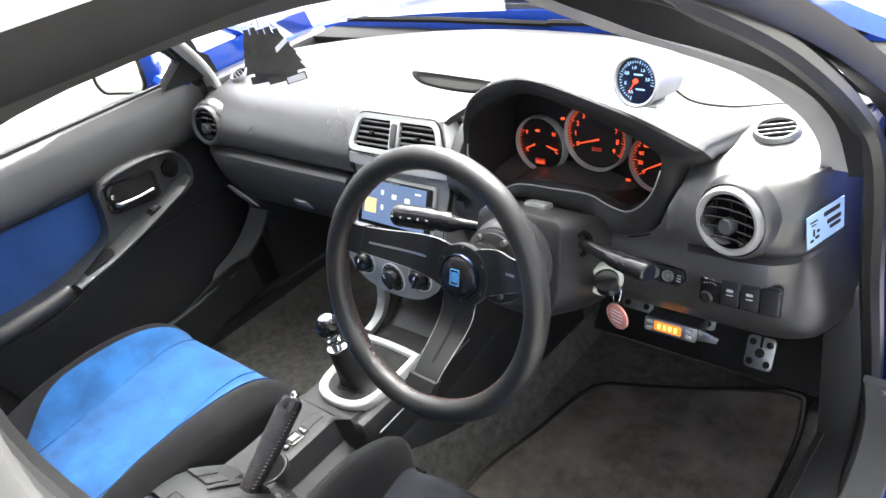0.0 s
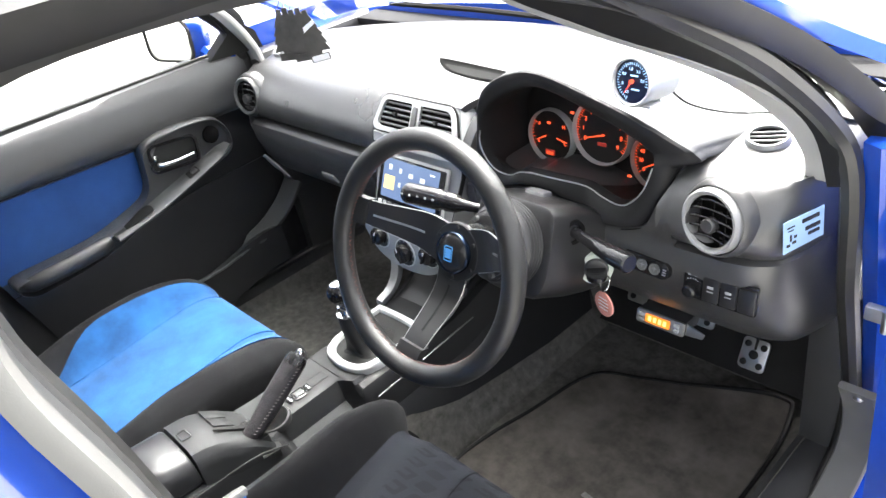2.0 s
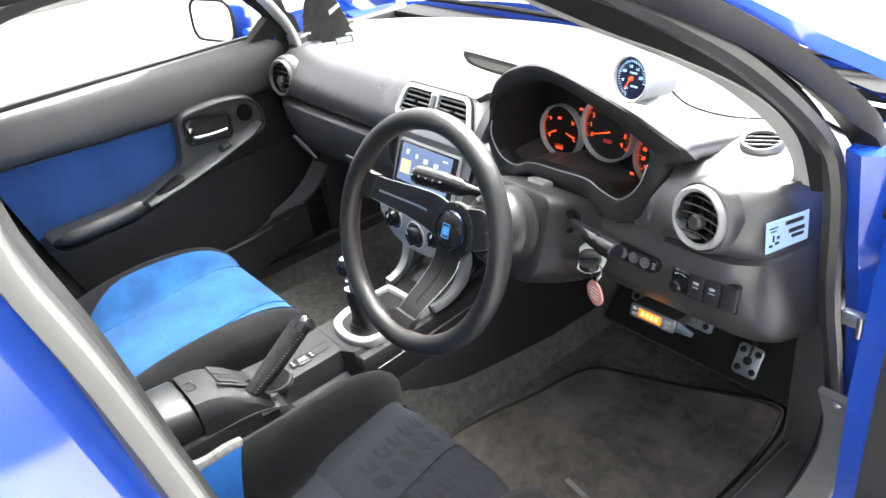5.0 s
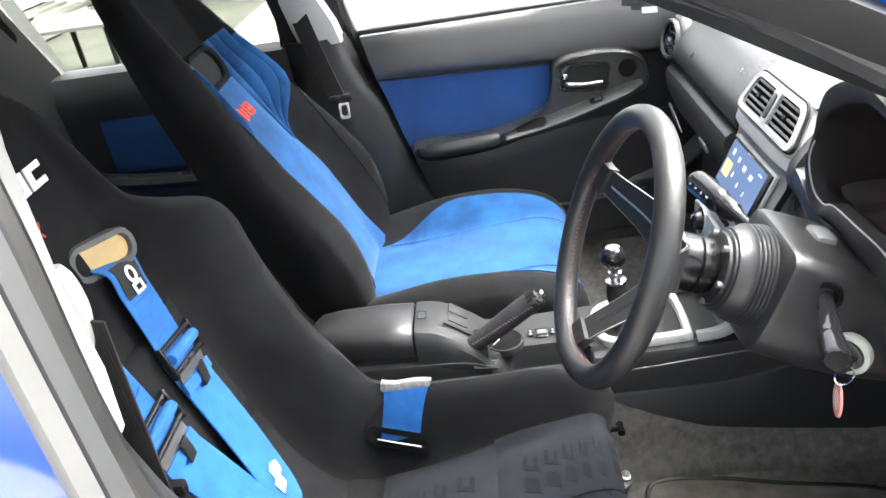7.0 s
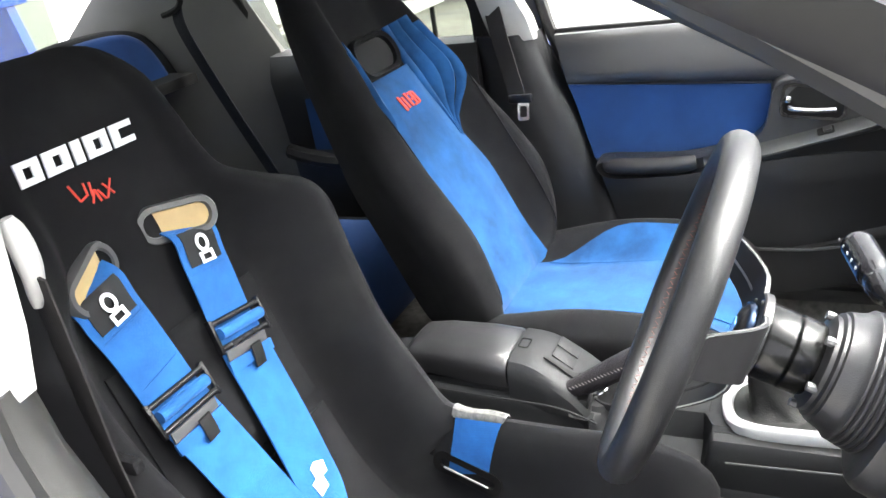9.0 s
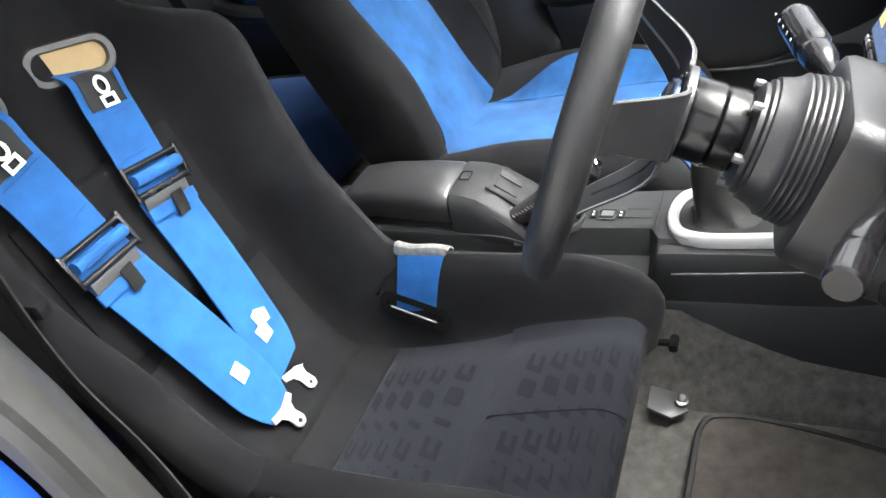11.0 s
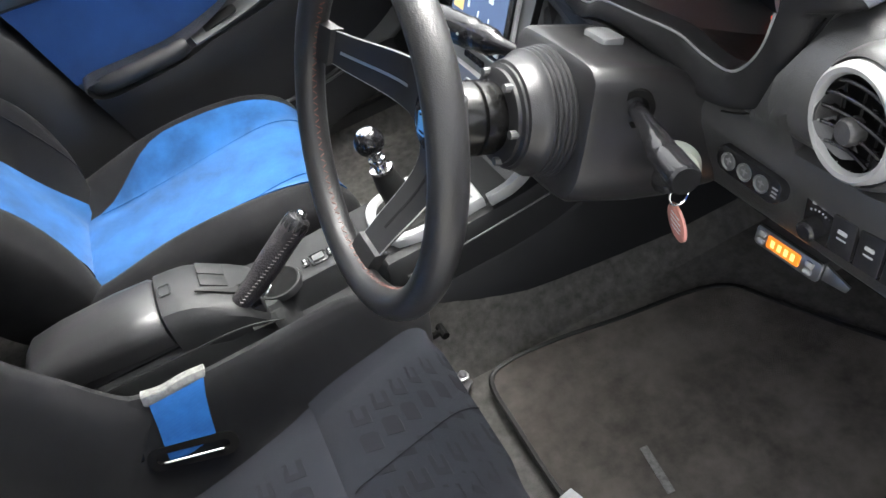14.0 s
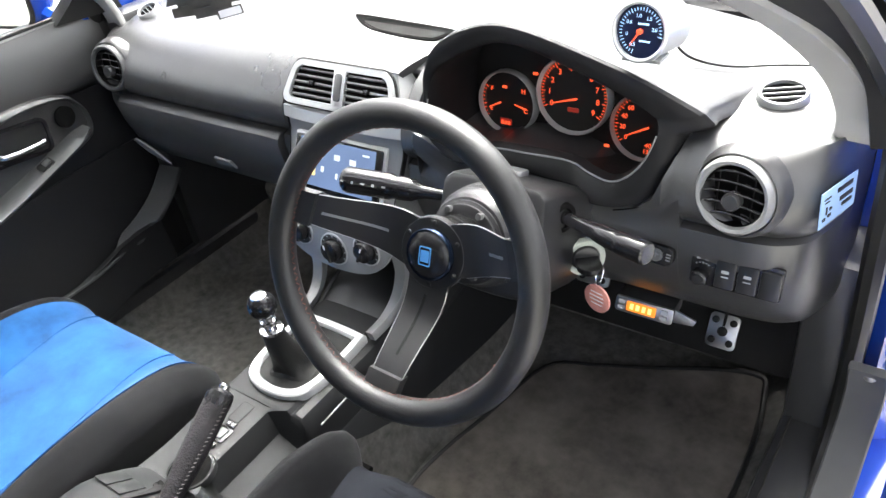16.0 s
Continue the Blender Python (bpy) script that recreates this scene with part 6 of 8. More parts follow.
# side mounts under the seat, with the oval badge
for s in (-1, 1):
    bm = B()
    x = SX + s * 0.212
    o = [(-0.33, 0.50), (-0.305, 0.56), (-0.43, 0.575), (-0.58, 0.565), (-0.69, 0.56), (-0.74, 0.50), (-0.72, 0.445), (-0.58, 0.442), (-0.45, 0.455), (-0.38, 0.465)]
    loft(bm, [[V(x + d, y, z) for y, z in o] for d in (-0.008, 0.008)])
    part("shell_side", bm, mat("grey_flecked_shell", (0.055, 0.055, 0.057), 0.5, var=0.6, vscale=260, bump=0.3, bscale=500), ds, "grey flecked shell side")
bm = B()
m = axes((SX + 0.2205, -0.488, 0.500), (1, 0, 0.05), (0, 1, 0.06))
o = [(0.076 * math.cos(a), 0.020 * math.sin(a)) for a in steps(0, 2 * math.pi, 40)[:-1]]
plate(bm, o, 0.003, m, 0.001)
bd = part("badge", bm, WHITE, ds, "white oval badge")
for k in range(4):
    bm = B()
    for u, v, w, h in ((0, 0.0065, 0.021, 0.0035), (0, -0.0065, 0.021, 0.0035), (-0.008 if k % 2 else 0.006, 0, 0.006, 0.010)):
        plate(bm, [(-0.045 + k * 0.030 + u + a, v - 0.001 + b) for a, b in rrect(w, h, 0.001, 2)], 0.001, m @ Matrix.Translation((0, 0, 0.003)))
    part("badge_mark", bm, GREENINK, bd)
for i in range(2):
    bm = B()
    box(bm, (SX - 0.19 + 0.38 * i, -0.52, 0.395), (0.03, 0.38, 0.05), 0.006)
    part("seat_rail", bm, MATTE, ds, "black seat rail")
for s in (-1, 1):
    for y in (-0.36, -0.65):
        bm = B()
        loft(bm, [[V(SX + s * 0.215 + d, y + a, b) for a, b in ((-0.03, 0.36), (-0.045, 0.42), (-0.02, 0.46), (0.02, 0.46), (0.045, 0.42), (0.03, 0.36))] for d in (-0.004, 0.004)])
        br = part("side_mount", bm, MATTE, ds, "black steel mount")
        bm = B()
        lathe(bm, [(0.011, 0), (0.011, 0.006), (0.008, 0.009)], axes((SX + s * 0.22, y, 0.435), (s, 0, 0)), 6)
        part("bolt", bm, STEEL, br, "bright bolt")
# front foot bracket bolted to the floor
fb = thing("floor_bracket", "bent steel seat bracket bolted to the carpet", "bracket", (0.18, -0.245, 0.34), move=(-0.017, -0.017, 0))
bm = B()
plate(bm, [(-0.035, -0.035), (0.02, -0.035), (0.03, 0.0), (0.01, 0.022), (-0.02, 0.015), (-0.035, 0.0)], 0.004, axes((0.185, -0.255, 0.338), (0.0, 0.15, 1)), 0.001)
part("plate", bm, GREYP, fb)
bm = B()
lathe(bm, [(0.0095, 0), (0.0095, 0.004), (0.0065, 0.005), (0.0065, 0.010), (0.004, 0.012)], axes((0.183, -0.243, 0.343), (0, 0.15, 1)), 12)
part("bolt", bm, STEEL, fb, "worn bolt")
bm = B()
tube(bm, [(0.17, -0.33, 0.462), (0.17, -0.268, 0.462)], 0.005, 8)
tube(bm, [(0.158, -0.266, 0.462), (0.182, -0.266, 0.462)], 0.0065, 8)
solo("seat_slider_lever", bm, HOLLOW, "black seat slider bar end below the cushion", "lever")

# ---- four-point harness ----
har = thing("racing_harness", "bright blue webbing racing harness with black buckles", "harness", (SX, -0.8, 0.7), "")
UPSIDE = {-1: (1, 0.05, 0.16), 1: (1, 0.05, -0.16)}
SEAMB = mat("blue_thread", (0.0145, 0.098, 0.305), 0.8)
STRAP = mat("black_label_patch", (0.008, 0.008, 0.009), 0.7, var=0.2, vscale=40)


def shoulder(s, x_slot, x_b, z_b, x_t, y_t, z_t):
    """One shoulder strap: from the slot over the buckle down to the loose end."""
    up_ = []
    for z, f, lift in ((0.956, 0.02, -0.004), (0.942, 0.12, 0.016), (0.91, 0.33, 0.016), (0.87, 0.6, 0.019)):
        up_.append(seat_point(DR, row_at(z), x_slot + (x_b - x_slot) * f - SX, lift)[0])
    b = seat_point(DR, row_at(z_b), x_b - SX, 0.020)[0]
    pts = spline(up_ + [b], 4)
    bm = B()
    sides = [(1, 0.05, 0.16 if s < 0 else -0.42 + 0.40 * min(1, i / 12)) for i in range(len(pts))]
    strap(bm, pts, 0.084, 0.003, sides)
    us = part("upper_strap", bm, WEBBING, har, "bright blue webbing")
    a, b2 = V(*UPSIDE[s]).normalized(), V(0, 0.0022, 0.0010)
    for i, j, u, w in ((10, 10, -0.036, 0.036), (14, 14, -0.036, 0.036)):
        bm = B()
        tube(bm, [pts[i] + a * u + b2, (pts[i] + a * u + pts[j] + a * w) / 2 + b2 * 1.4, pts[j] + a * w + b2], 0.0007, 4)
        part("seam", bm, SEAMB, us)
    bm = B()
    q = pts[3:10]
    strap(bm, [p + V(0, 0.0030, 0.0012) for p in q], 0.062, 0.0016, sides[3:10])
    lab = part("label_patch", bm, STRAP, har, "black label patch")
    c = pts[6] + V(0, 0.0056, 0.002)
    m = axes(c, seat_point(DR, row_at(0.89), 0)[1] + V(0, 0.05, 0.1), UPSIDE[s])
    bm = B()
    frame_ring(bm, [(0.011 * math.cos(a), 0.013 * math.sin(a)) for a in steps(0, 6.2832, 20)[:-1]], [(0.006 * math.cos(a), 0.008 * math.sin(a)) for a in steps(0, 6.2832, 20)[:-1]], 0.001, m)
    frame_ring(bm, [(0.012 * u, 0.020 + 0.008 * w) for u, w in ((-1, -1), (1, -1), (1, 1), (-1, 1))], [(0.007 * u, 0.020 + 0.004 * w) for u, w in ((-1, -1), (1, -1), (1, 1), (-1, 1))], 0.001, m)
    part("label_mark", bm, WHITE, lab, "white ring marks")
    t = V(x_t, y_t, z_t)
    mid = [b.lerp(t, q) for q in (0.0, 0.1, 0.3, 0.5, 0.7, 0.86, 1.0)]
    for j, q in enumerate((0, 0.0, 0.004, 0.006, 0.004, 0.002, 0)):
        mid[j] = mid[j] + V(0, q, -q)
    low = spline(mid, 4)
    d = (t - b).normalized()
    side = V(1, 0, 0.16 if s < 0 else 0.02)
    ws = [0.086] * (len(low) - 6) + [0.084, 0.080, 0.073, 0.066, 0.057, 0.050]
    bm = B()
    strap(bm, low, ws, 0.0045, tuple(side))
    part("lower_strap", bm, WEBBING, har, "bright blue webbing")
    nrm = side.cross(d)
    if nrm.y < 0:
        nrm = -nrm
    m = axes(b + nrm * 0.004, nrm, tuple(-side))
    # three-bar adjuster with webbing rolled over its bar
    bm = B()
    for w in (-0.020, 0.016):
        tube(bm, [m @ V(-0.050, w, 0.006), m @ V(0.050, w, 0.006)], 0.0045, 10)
    for u in (-0.049, 0.049):
        box(bm, (u, -0.002, 0.006), (0.006, 0.050, 0.010), 0.002, m)
    ad = part("adjuster", bm, SMOOTHP, har, "black metal adjuster")
    bm = B()
    box(bm, (0, -0.033, 0.010), (0.08, 0.018, 0.003), 0.001, m @ Matrix.Rotation(radians(12), 4, "X"))
    part("lift_plate", bm, GREYP, ad, "grey lift plate")
    bm = B()
    tube(bm, [m @ V(-0.042, 0.0, 0.010), m @ V(0.042, 0.0, 0.010)], 0.0085, 12)
    part("rolled_webbing", bm, WEBBING, ad, "blue webbing roll")
    bm = B()
    strap(bm, [m @ V(0.006, -0.034, 0.013), m @ V(0.007, -0.048, 0.011), m @ V(0.008, -0.066, 0.006)], 0.020, 0.003, tuple(side))
    part("pull_tab", bm, MATTE, ad, "black pull tab")
    bm = B()
    strap(bm, [m @ V(0, -0.040, 0.004), m @ V(0, -0.056, 0.0035)], 0.088, 0.006, tuple(side))
    part("folded_end", bm, WEBBING, ad)
    # steel tongue at the end
    e = t - d * 0.004
    d2 = (d + nrm * (0.55 if s < 0 else 0.2)).normalized()
    n2 = side.cross(d2)
    n2 = n2 if n2.y > 0 else -n2
    m2 = axes(e + nrm * 0.003, n2, tuple(d2))
    bm = B()
    out = [(-0.004, -0.020), (0.004, -0.022), (0.008, -0.012), (0.016, -0.008), (0.030, -0.009), (0.036, -0.004), (0.036, 0.004), (0.030, 0.009), (0.016, 0.008), (0.008, 0.012), (0.004, 0.022), (-0.004, 0.020), (0.0, 0.0)]
    plate(bm, [(a * 1.15, c * 1.2) for a, c in out], 0.003, m2)
    tn = part("tongue", bm, STEEL, har, "bright steel tongue")
    bm = B()
    lathe(bm, [(0.0032, 0.0), (0.0032, 0.0036)], m2 @ Matrix.Translation((0.033, 0, 0)), 12)
    part("tongue_hole", bm, MATTE, tn)
    # white paper tags
    c = b.lerp(t, 0.74)
    m3 = axes(c + nrm * 0.006, nrm, tuple(d))
    bm = B()
    if s < 0:
        plate(bm, [(-0.022, 0.004), (-0.014, 0.022), (0.004, 0.020), (0.004, 0.008), (0.022, 0.010), (0.026, -0.012), (0.002, -0.018), (0.0, -0.006), (-0.018, -0.008)], 0.001, m3)
    else:
        plate(bm, [(-0.012, -0.012), (0.014, -0.010), (0.012, 0.010), (-0.014, 0.008)], 0.001, m3)
    part("paper_tag", bm, WHITE, har, "white paper tag")


shoulder(-1, 0.289, 0.309, 0.808, 0.336, -0.783, 0.494)
shoulder(1, 0.464, 0.444, 0.780, 0.406, -0.760, 0.494)

# lap belts: one over the inner bolster, one hanging outside
lap = thing("lap_belt", "blue webbing lap belt folded over the seat bolster", "harness", (0.18, -0.57, 0.55), "lap belts")
LY = 0.037


def over(x, d, lift):
    """A point on the inner bolster, on a line that leans forward as it climbs."""
    j = max(k for k in range(40) if DR[k][0][0] >= -0.60)
    r = rise(abs(x), DR[j][0])
    y = -0.658 + 0.55 * r + d
    j = max(k for k in range(40) if DR[k][0][0] >= y)
    f = (y - DR[j][0][0]) / (DR[j + 1][0][0] - DR[j][0][0])
    return seat_point(DR, j + f, x, lift)[0]


bm = B()
pad(bm, steps(-0.173, -0.204, 14), steps(-LY, LY, 4), lambda x, d: over(x, d, 0.007), lambda x, d: over(x, d, 0.003))
part("strap", bm, WEBBING, lap)
bm = B()
pad(bm, steps(-0.187, -0.220, 10), steps(-LY - 0.004, LY + 0.004, 6), lambda x, d: over(x, d + 0.1 * (abs(x) - 0.2), 0.010 + 0.002 * math.sin(90 * d)), lambda x, d: over(x, d, 0.006))
part("hook_tape", bm, VELCRO, lap, "worn grey hook tape")
bm = B()
c0 = over(-0.173, 0.0, 0.006)
m = axes(c0, (0.95, 0, 0.3), (0, 1, -0.3))
frame_ring(bm, rrect(0.118, 0.034, 0.016, 6), rrect(0.094, 0.014, 0.006, 6), 0.005, m)
part("slot_rim", bm, HOLLOW, lap, "black slot rim")
bm = B()
tube(bm, [m @ V(-0.038, -0.006, 0.006), m @ V(0.038, -0.006, 0.006)], 0.0016, 6)
part("slot_edge", bm, STEEL, lap)
lap2 = thing("lap_belt_outer", "blue webbing lap belt end hanging beside the seat", "harness", (0.59, -0.62, 0.5), "lap belts")
bm = B()
strap(bm, spline([(0.570, -0.602, 0.560), (0.590, -0.608, 0.548), (0.597, -0.623, 0.508), (0.598, -0.656, 0.432)], 4), [0.070, 0.071, 0.072, 0.072, 0.072, 0.072, 0.070, 0.068, 0.064, 0.056, 0.046, 0.036, 0.028], 0.004, (0, 0.86, -0.5))
part("strap", bm, WEBBING, lap2)

# standard seat belt by the driver's door
belt = thing("seat_belt", "black seat belt on the driver side pillar", "seat belt", (0.64, -0.78, 0.6), "seat belts", move=(-0.012, -0.045, 0))
bm = B()
strap(bm, spline([(0.622, -0.757, 1.06), (0.62, -0.762, 0.94), (0.62, -0.763, 0.84), (0.62, -0.75, 0.751), (0.622, -0.703, 0.645), (0.64, -0.65, 0.532), (0.662, -0.61, 0.44)], 5), 0.046, 0.003, (0.25, 1, 0.1))
part("webbing", bm, BELTWEB, belt)
bm = B()
tube(bm, spline([(0.622, -0.762, 1.115), (0.620, -0.760, 1.09), (0.622, -0.758, 1.06), (0.628, -0.76, 1.03)], 4), [0.006, 0.008, 0.010, 0.011, 0.0115, 0.0115, 0.0115, 0.011, 0.010, 0.009, 0.008, 0.006, 0.004], 12)
part("guide_cover", bm, PILLAR, belt, "pale grey belt guide")
bm = B()
box(bm, (0.612, -0.760, 0.838), (0.014, 0.052, 0.018), 0.005)
part("tongue", bm, SMOOTHP, belt)

# ---- passenger seat details ----
for s in (-1, 1):
    for k in range(4):
        bm = B()
        rws = PBR[18:32 - (k == 3)]
        wide = lambda t: 0.012 + 0.066 * smooth(0.0, 0.6, t) - 0.012 * smooth(0.6, 1, t)
        inner = lambda t: 0.118 - 0.036 * smooth(0.1, 1, t)
        seat_skin(bm, PX, rws, lambda t: s * (inner(t) + wide(t) * k / 4), lambda t: s * (inner(t) - 0.001 + wide(t) * (k + 1) / 4), 4, 0.003, 0.01, 0.006)
        part("shoulder_pleat", bm, SUEDE, ps, "blue suede pleat", angle=60)
    bm = B()
    tube(bm, [seat_point(PBR, i, s * 0.178, 0.001, PX)[0] for i in steps(6, 24, 18)], 0.0013, 5)
    part("piping", bm, PATTERN, ps)
c, n = seat_point(PBR, 29.0, 0, 0.004, PX)
m = axes(c, n)
bm = B()
o, i = rrect(0.165, 0.088, 0.042, 8), rrect(0.138, 0.064, 0.031, 8)
loft(bm, [[m @ V(a, b, -0.01) for a, b in o], [m @ V(a, b, 0.006) for a, b in o], [m @ V(a * 0.95, b * 0.92, 0.012) for a, b in o], [m @ V(a, b, 0.008) for a, b in i], [m @ V(a, b, -0.004) for a, b in i]], cap=False)
hole = part("headrest_opening", bm, FABRIC, ps, "padded opening below the headrest", angle=60)
# No hole is cut; a dark disc is painted as the shade in it.
bm = B()
plate(bm, i, 0.002, m @ Matrix.Translation((0, 0, -0.003)))
part("opening_shade", bm, MATTE, hole, "dark disc painted as the headrest opening's shade")
bm = B()
c, n = seat_point(PBR, 24.0, 0.0, 0.0145, PX)
m = axes(c, n) @ Matrix.Scale(1.5, 4)
for u, w0, w1 in ((-0.022, -0.009, 0.009), (-0.014, -0.009, 0.009), (-0.002, -0.012, 0.009), (0.008, -0.009, 0.009), (0.017, -0.012, 0.011)):
    plate(bm, [(u - 0.0035 - 0.3 * w1, w1), (u + 0.0015 - 0.3 * w1, w1), (u + 0.0015 - 0.3 * w0, w0), (u - 0.0035 - 0.3 * w0, w0)], 0.0012, m)
for w in (-0.009, 0.0, 0.009):
    plate(bm, [(-0.022 - 0.3 * w, w - 0.0015), (-0.008 - 0.3 * w, w - 0.0015), (-0.008 - 0.3 * w, w + 0.0015), (-0.022 - 0.3 * w, w + 0.0015)], 0.0012, m)
part("embroidered_mark", bm, RED, ps, "red embroidered mark")
for x in (-0.112, 0.112):
    bm = B()
    tube(bm, [seat_point(PR, i, x, 0.0092, PX)[0] for i in steps(8, 25, 17)], 0.0012, 5)
    part("cushion_seam", bm, SUEDE, ps)
pbk = thing("belt_buckle", "black passenger seat belt buckle beside the cushion", "belt buckle", (-0.535, -0.69, 0.45), move=(0.012, 0.002, 0.02))
bm = B()
box(bm, (-0.535, -0.695, 0.485), (0.022, 0.045, 0.06), 0.005, None)
part("housing", bm, SMOOTHP, pbk)
bm = B()
frame_ring(bm, rrect(0.04, 0.03, 0.006), rrect(0.03, 0.02, 0.004), 0.003, axes((-0.522, -0.692, 0.505), (0.9, 0.2, 0.4)))
part("metal_loop", bm, STEEL, pbk)
pbelt = thing("passenger_seat_belt", "black seat belt hanging on the passenger side pillar", "seat belt", (-0.56, -0.8, 0.6), "seat belts", move=(-0.036, -0.004, 0.02))
bm = B()
strap(bm, spline([(-0.628, -0.86, 1.16), (-0.60, -0.84, 1.04), (-0.555, -0.79, 0.88), (-0.54, -0.775, 0.84)], 5), 0.046, 0.003, (0.35, 1, 0.1))
strap(bm, spline([(-0.63, -0.87, 1.15), (-0.64, -0.87, 0.9), (-0.65, -0.85, 0.6)], 5), 0.046, 0.003, (0.2, 1, 0))
part("webbing", bm, BELTWEB, pbelt)
bm = B()
tube(bm, spline([(-0.632, -0.85, 1.20), (-0.622, -0.845, 1.17), (-0.62, -0.84, 1.13)], 4), [0.012, 0.018, 0.022, 0.024, 0.025, 0.025, 0.023, 0.02, 0.015], 12)
part("guide_cover", bm, PILLAR, pbelt, "pale grey belt guide")
bm = B()
box(bm, (-0.538, -0.772, 0.858), (0.02, 0.055, 0.02), 0.005)
part("tongue_cover", bm, SMOOTHP, pbelt)
bm = B()
frame_ring(bm, rrect(0.026, 0.04, 0.006), rrect(0.015, 0.024, 0.004), 0.003, axes((-0.535, -0.768, 0.828), (0.85, 0.5, 0.2), (0, 1, 0)))
part("tongue", bm, CHROME, pbelt)

rbelt = thing("rear_seat_belt", "dark rear seat belt from the quarter trim to the bench", "seat belt", (-0.56, -1.55, 0.7), "seat belts")
bm = B()
strap(bm, spline([(-0.585, -1.70, 1.145), (-0.555, -1.665, 1.08), (-0.555, -1.58, 0.88), (-0.56, -1.48, 0.66)], 5), 0.05, 0.003, (0.3, 1, 0.2))
part("webbing", bm, CUSHION, rbelt)
bm = B()
tube(bm, spline([(-0.568, -1.735, 1.135), (-0.566, -1.70, 1.142), (-0.566, -1.67, 1.155), (-0.568, -1.655, 1.185)], 4), 0.008, 8)
part("belt_slot", bm, MATTE, rbelt, "black slot")

# ---- passenger door ----
door = thing("passenger_door", "closed passenger door with black trim and blue cloth panel", "car door", (-0.75, -0.35, 0.4))


def door_x(y, z):
    k = (y + 0.7) / 0.75
    base = -0.662 - 0.045 * k
    return base - 0.012 * smooth(0.90, 0.995, z) + 0.02 * smooth(0.62, 0.45, z) * 1.0 - 0.012 * smooth(0.88, 0.84, z)


REAR = lambda z: lerp_table([(0.40, -0.55), (0.51, -0.59), (0.70, -0.647), (0.865, -0.69), (1.0, -0.722)], z)[0]


def door_pad(name, y0, y1, z0, z1, off, material, parent=door, label="", ny=14, nz=8, shape=None):
    bm = B()

    def at(u, v, d):
        ya = max(y0, REAR(0.5 * ((z0(y0) if callable(z0) else z0) * (1 - v) * 2 + (z1(y0) if callable(z1) else z1) * v * 2)))
        y = ya + (y1 - ya) * u
        lo, hi = (z0(y) if callable(z0) else z0), (z1(y) if callable(z1) else z1)
        z = lo + (hi - lo) * v
        e = min(1, 6 * min(u, 1 - u) + 0.001, 6 * min(v, 1 - v) + 0.001)
        return V(door_x(y, z) + d * (e ** 0.5 if d > 0 else 1), y, z)
    pad(bm, steps(0, 1, ny), steps(0, 1, nz), lambda u, v: at(u, v, off), lambda u, v: at(u, v, -0.02))
    return part(name, bm, material, parent, label, angle=50)


bm = B()
pad(bm, steps(0, 1, 12), steps(0.36, 0.985, 12), lambda u, z: V(door_x(REAR(z) + (0.10 - REAR(z)) * u, z) - 0.004, REAR(z) + (0.10 - REAR(z)) * u, z), lambda u, z: V(-0.80, REAR(z) + (0.10 - REAR(z)) * u, z))
part("door_frame", bm, PLASTIC, door, angle=50)
door_pad("upper_trim", -0.735, 0.075, lambda y: 0.885 - 0.04 * (y + 0.7) / 0.75, 0.990, 0.014, DASH, label="dark grey grained upper trim")
door_pad("cloth_panel", -0.700, -0.272, lambda y: 0.700 + 0.035 * smooth(-0.5, -0.27, y), lambda y: 0.880 - 0.025 * (y + 0.7) / 0.43, 0.006, BLUECLOTH, label="blue cloth panel")
door_pad("lower_trim", -0.735, 0.06, 0.40, lambda y: 0.66 + 0.04 * smooth(-0.5, -0.1, y), 0.010, PLASTIC, label="black lower trim")
# armrest pod with the handle
POD = [(-0.63, 0.690), (-0.62, 0.712), (-0.53, 0.712), (-0.43, 0.714), (-0.33, 0.738), (-0.285, 0.765), (-0.272, 0.82), (-0.262, 0.868), (-0.21, 0.884), (-0.13, 0.882), (-0.065, 0.862), (-0.035, 0.82), (-0.036, 0.775), (-0.07, 0.752), (-0.20, 0.722), (-0.33, 0.695), (-0.43, 0.676), (-0.53, 0.668), (-0.60, 0.668)]
POD = [(p.x, p.y) for p in spline([V(a, b, 0) for a, b in POD], 4, loop=True)]


def pod_ring(k, d):
    out = []
    for y, z in POD:
        cy = max(-0.60, min(-0.07, y))
        cz = 0.69 + 0.125 * smooth(-0.45, -0.12, cy)
        yy, zz = cy + (y - cy) * k, cz + (z - cz) * k
        thick = 0.030 + 0.030 * smooth(-0.2, -0.45, y)
        out.append(V(door_x(yy, zz) + d * thick, yy, zz))
    return out


bm = B()
loft(bm, [pod_ring(1.03, 0.0), pod_ring(1.0, 0.5), pod_ring(0.95, 0.9), pod_ring(0.88, 1.0), pod_ring(0.84, 0.92), pod_ring(0.80, 0.5)])
pod = part("armrest", bm, DASH, door, "smooth black armrest", angle=60)
bm = B()
tube(bm, spline([(door_x(-0.60, 0.7) + 0.045, -0.615, 0.695), (door_x(-0.55, 0.7) + 0.055, -0.56, 0.698), (door_x(-0.45, 0.7) + 0.055, -0.46, 0.70), (door_x(-0.40, 0.7) + 0.05, -0.415, 0.704)], 5), [0.010, 0.015, 0.018, 0.019, 0.02, 0.02, 0.02, 0.02, 0.02, 0.02, 0.02, 0.02, 0.02, 0.019, 0.018, 0.016], 14)
part("arm_pad", bm, PLASTIC, pod, "padded arm rest")
bm = B()
m = axes((door_x(-0.19, 0.815) + 0.022, -0.19, 0.818), (1, 0, 0.05), (0, 1, -0.10))
frame_ring(bm, rrect(0.125, 0.070, 0.016), rrect(0.112, 0.058, 0.012), 0.006, m)
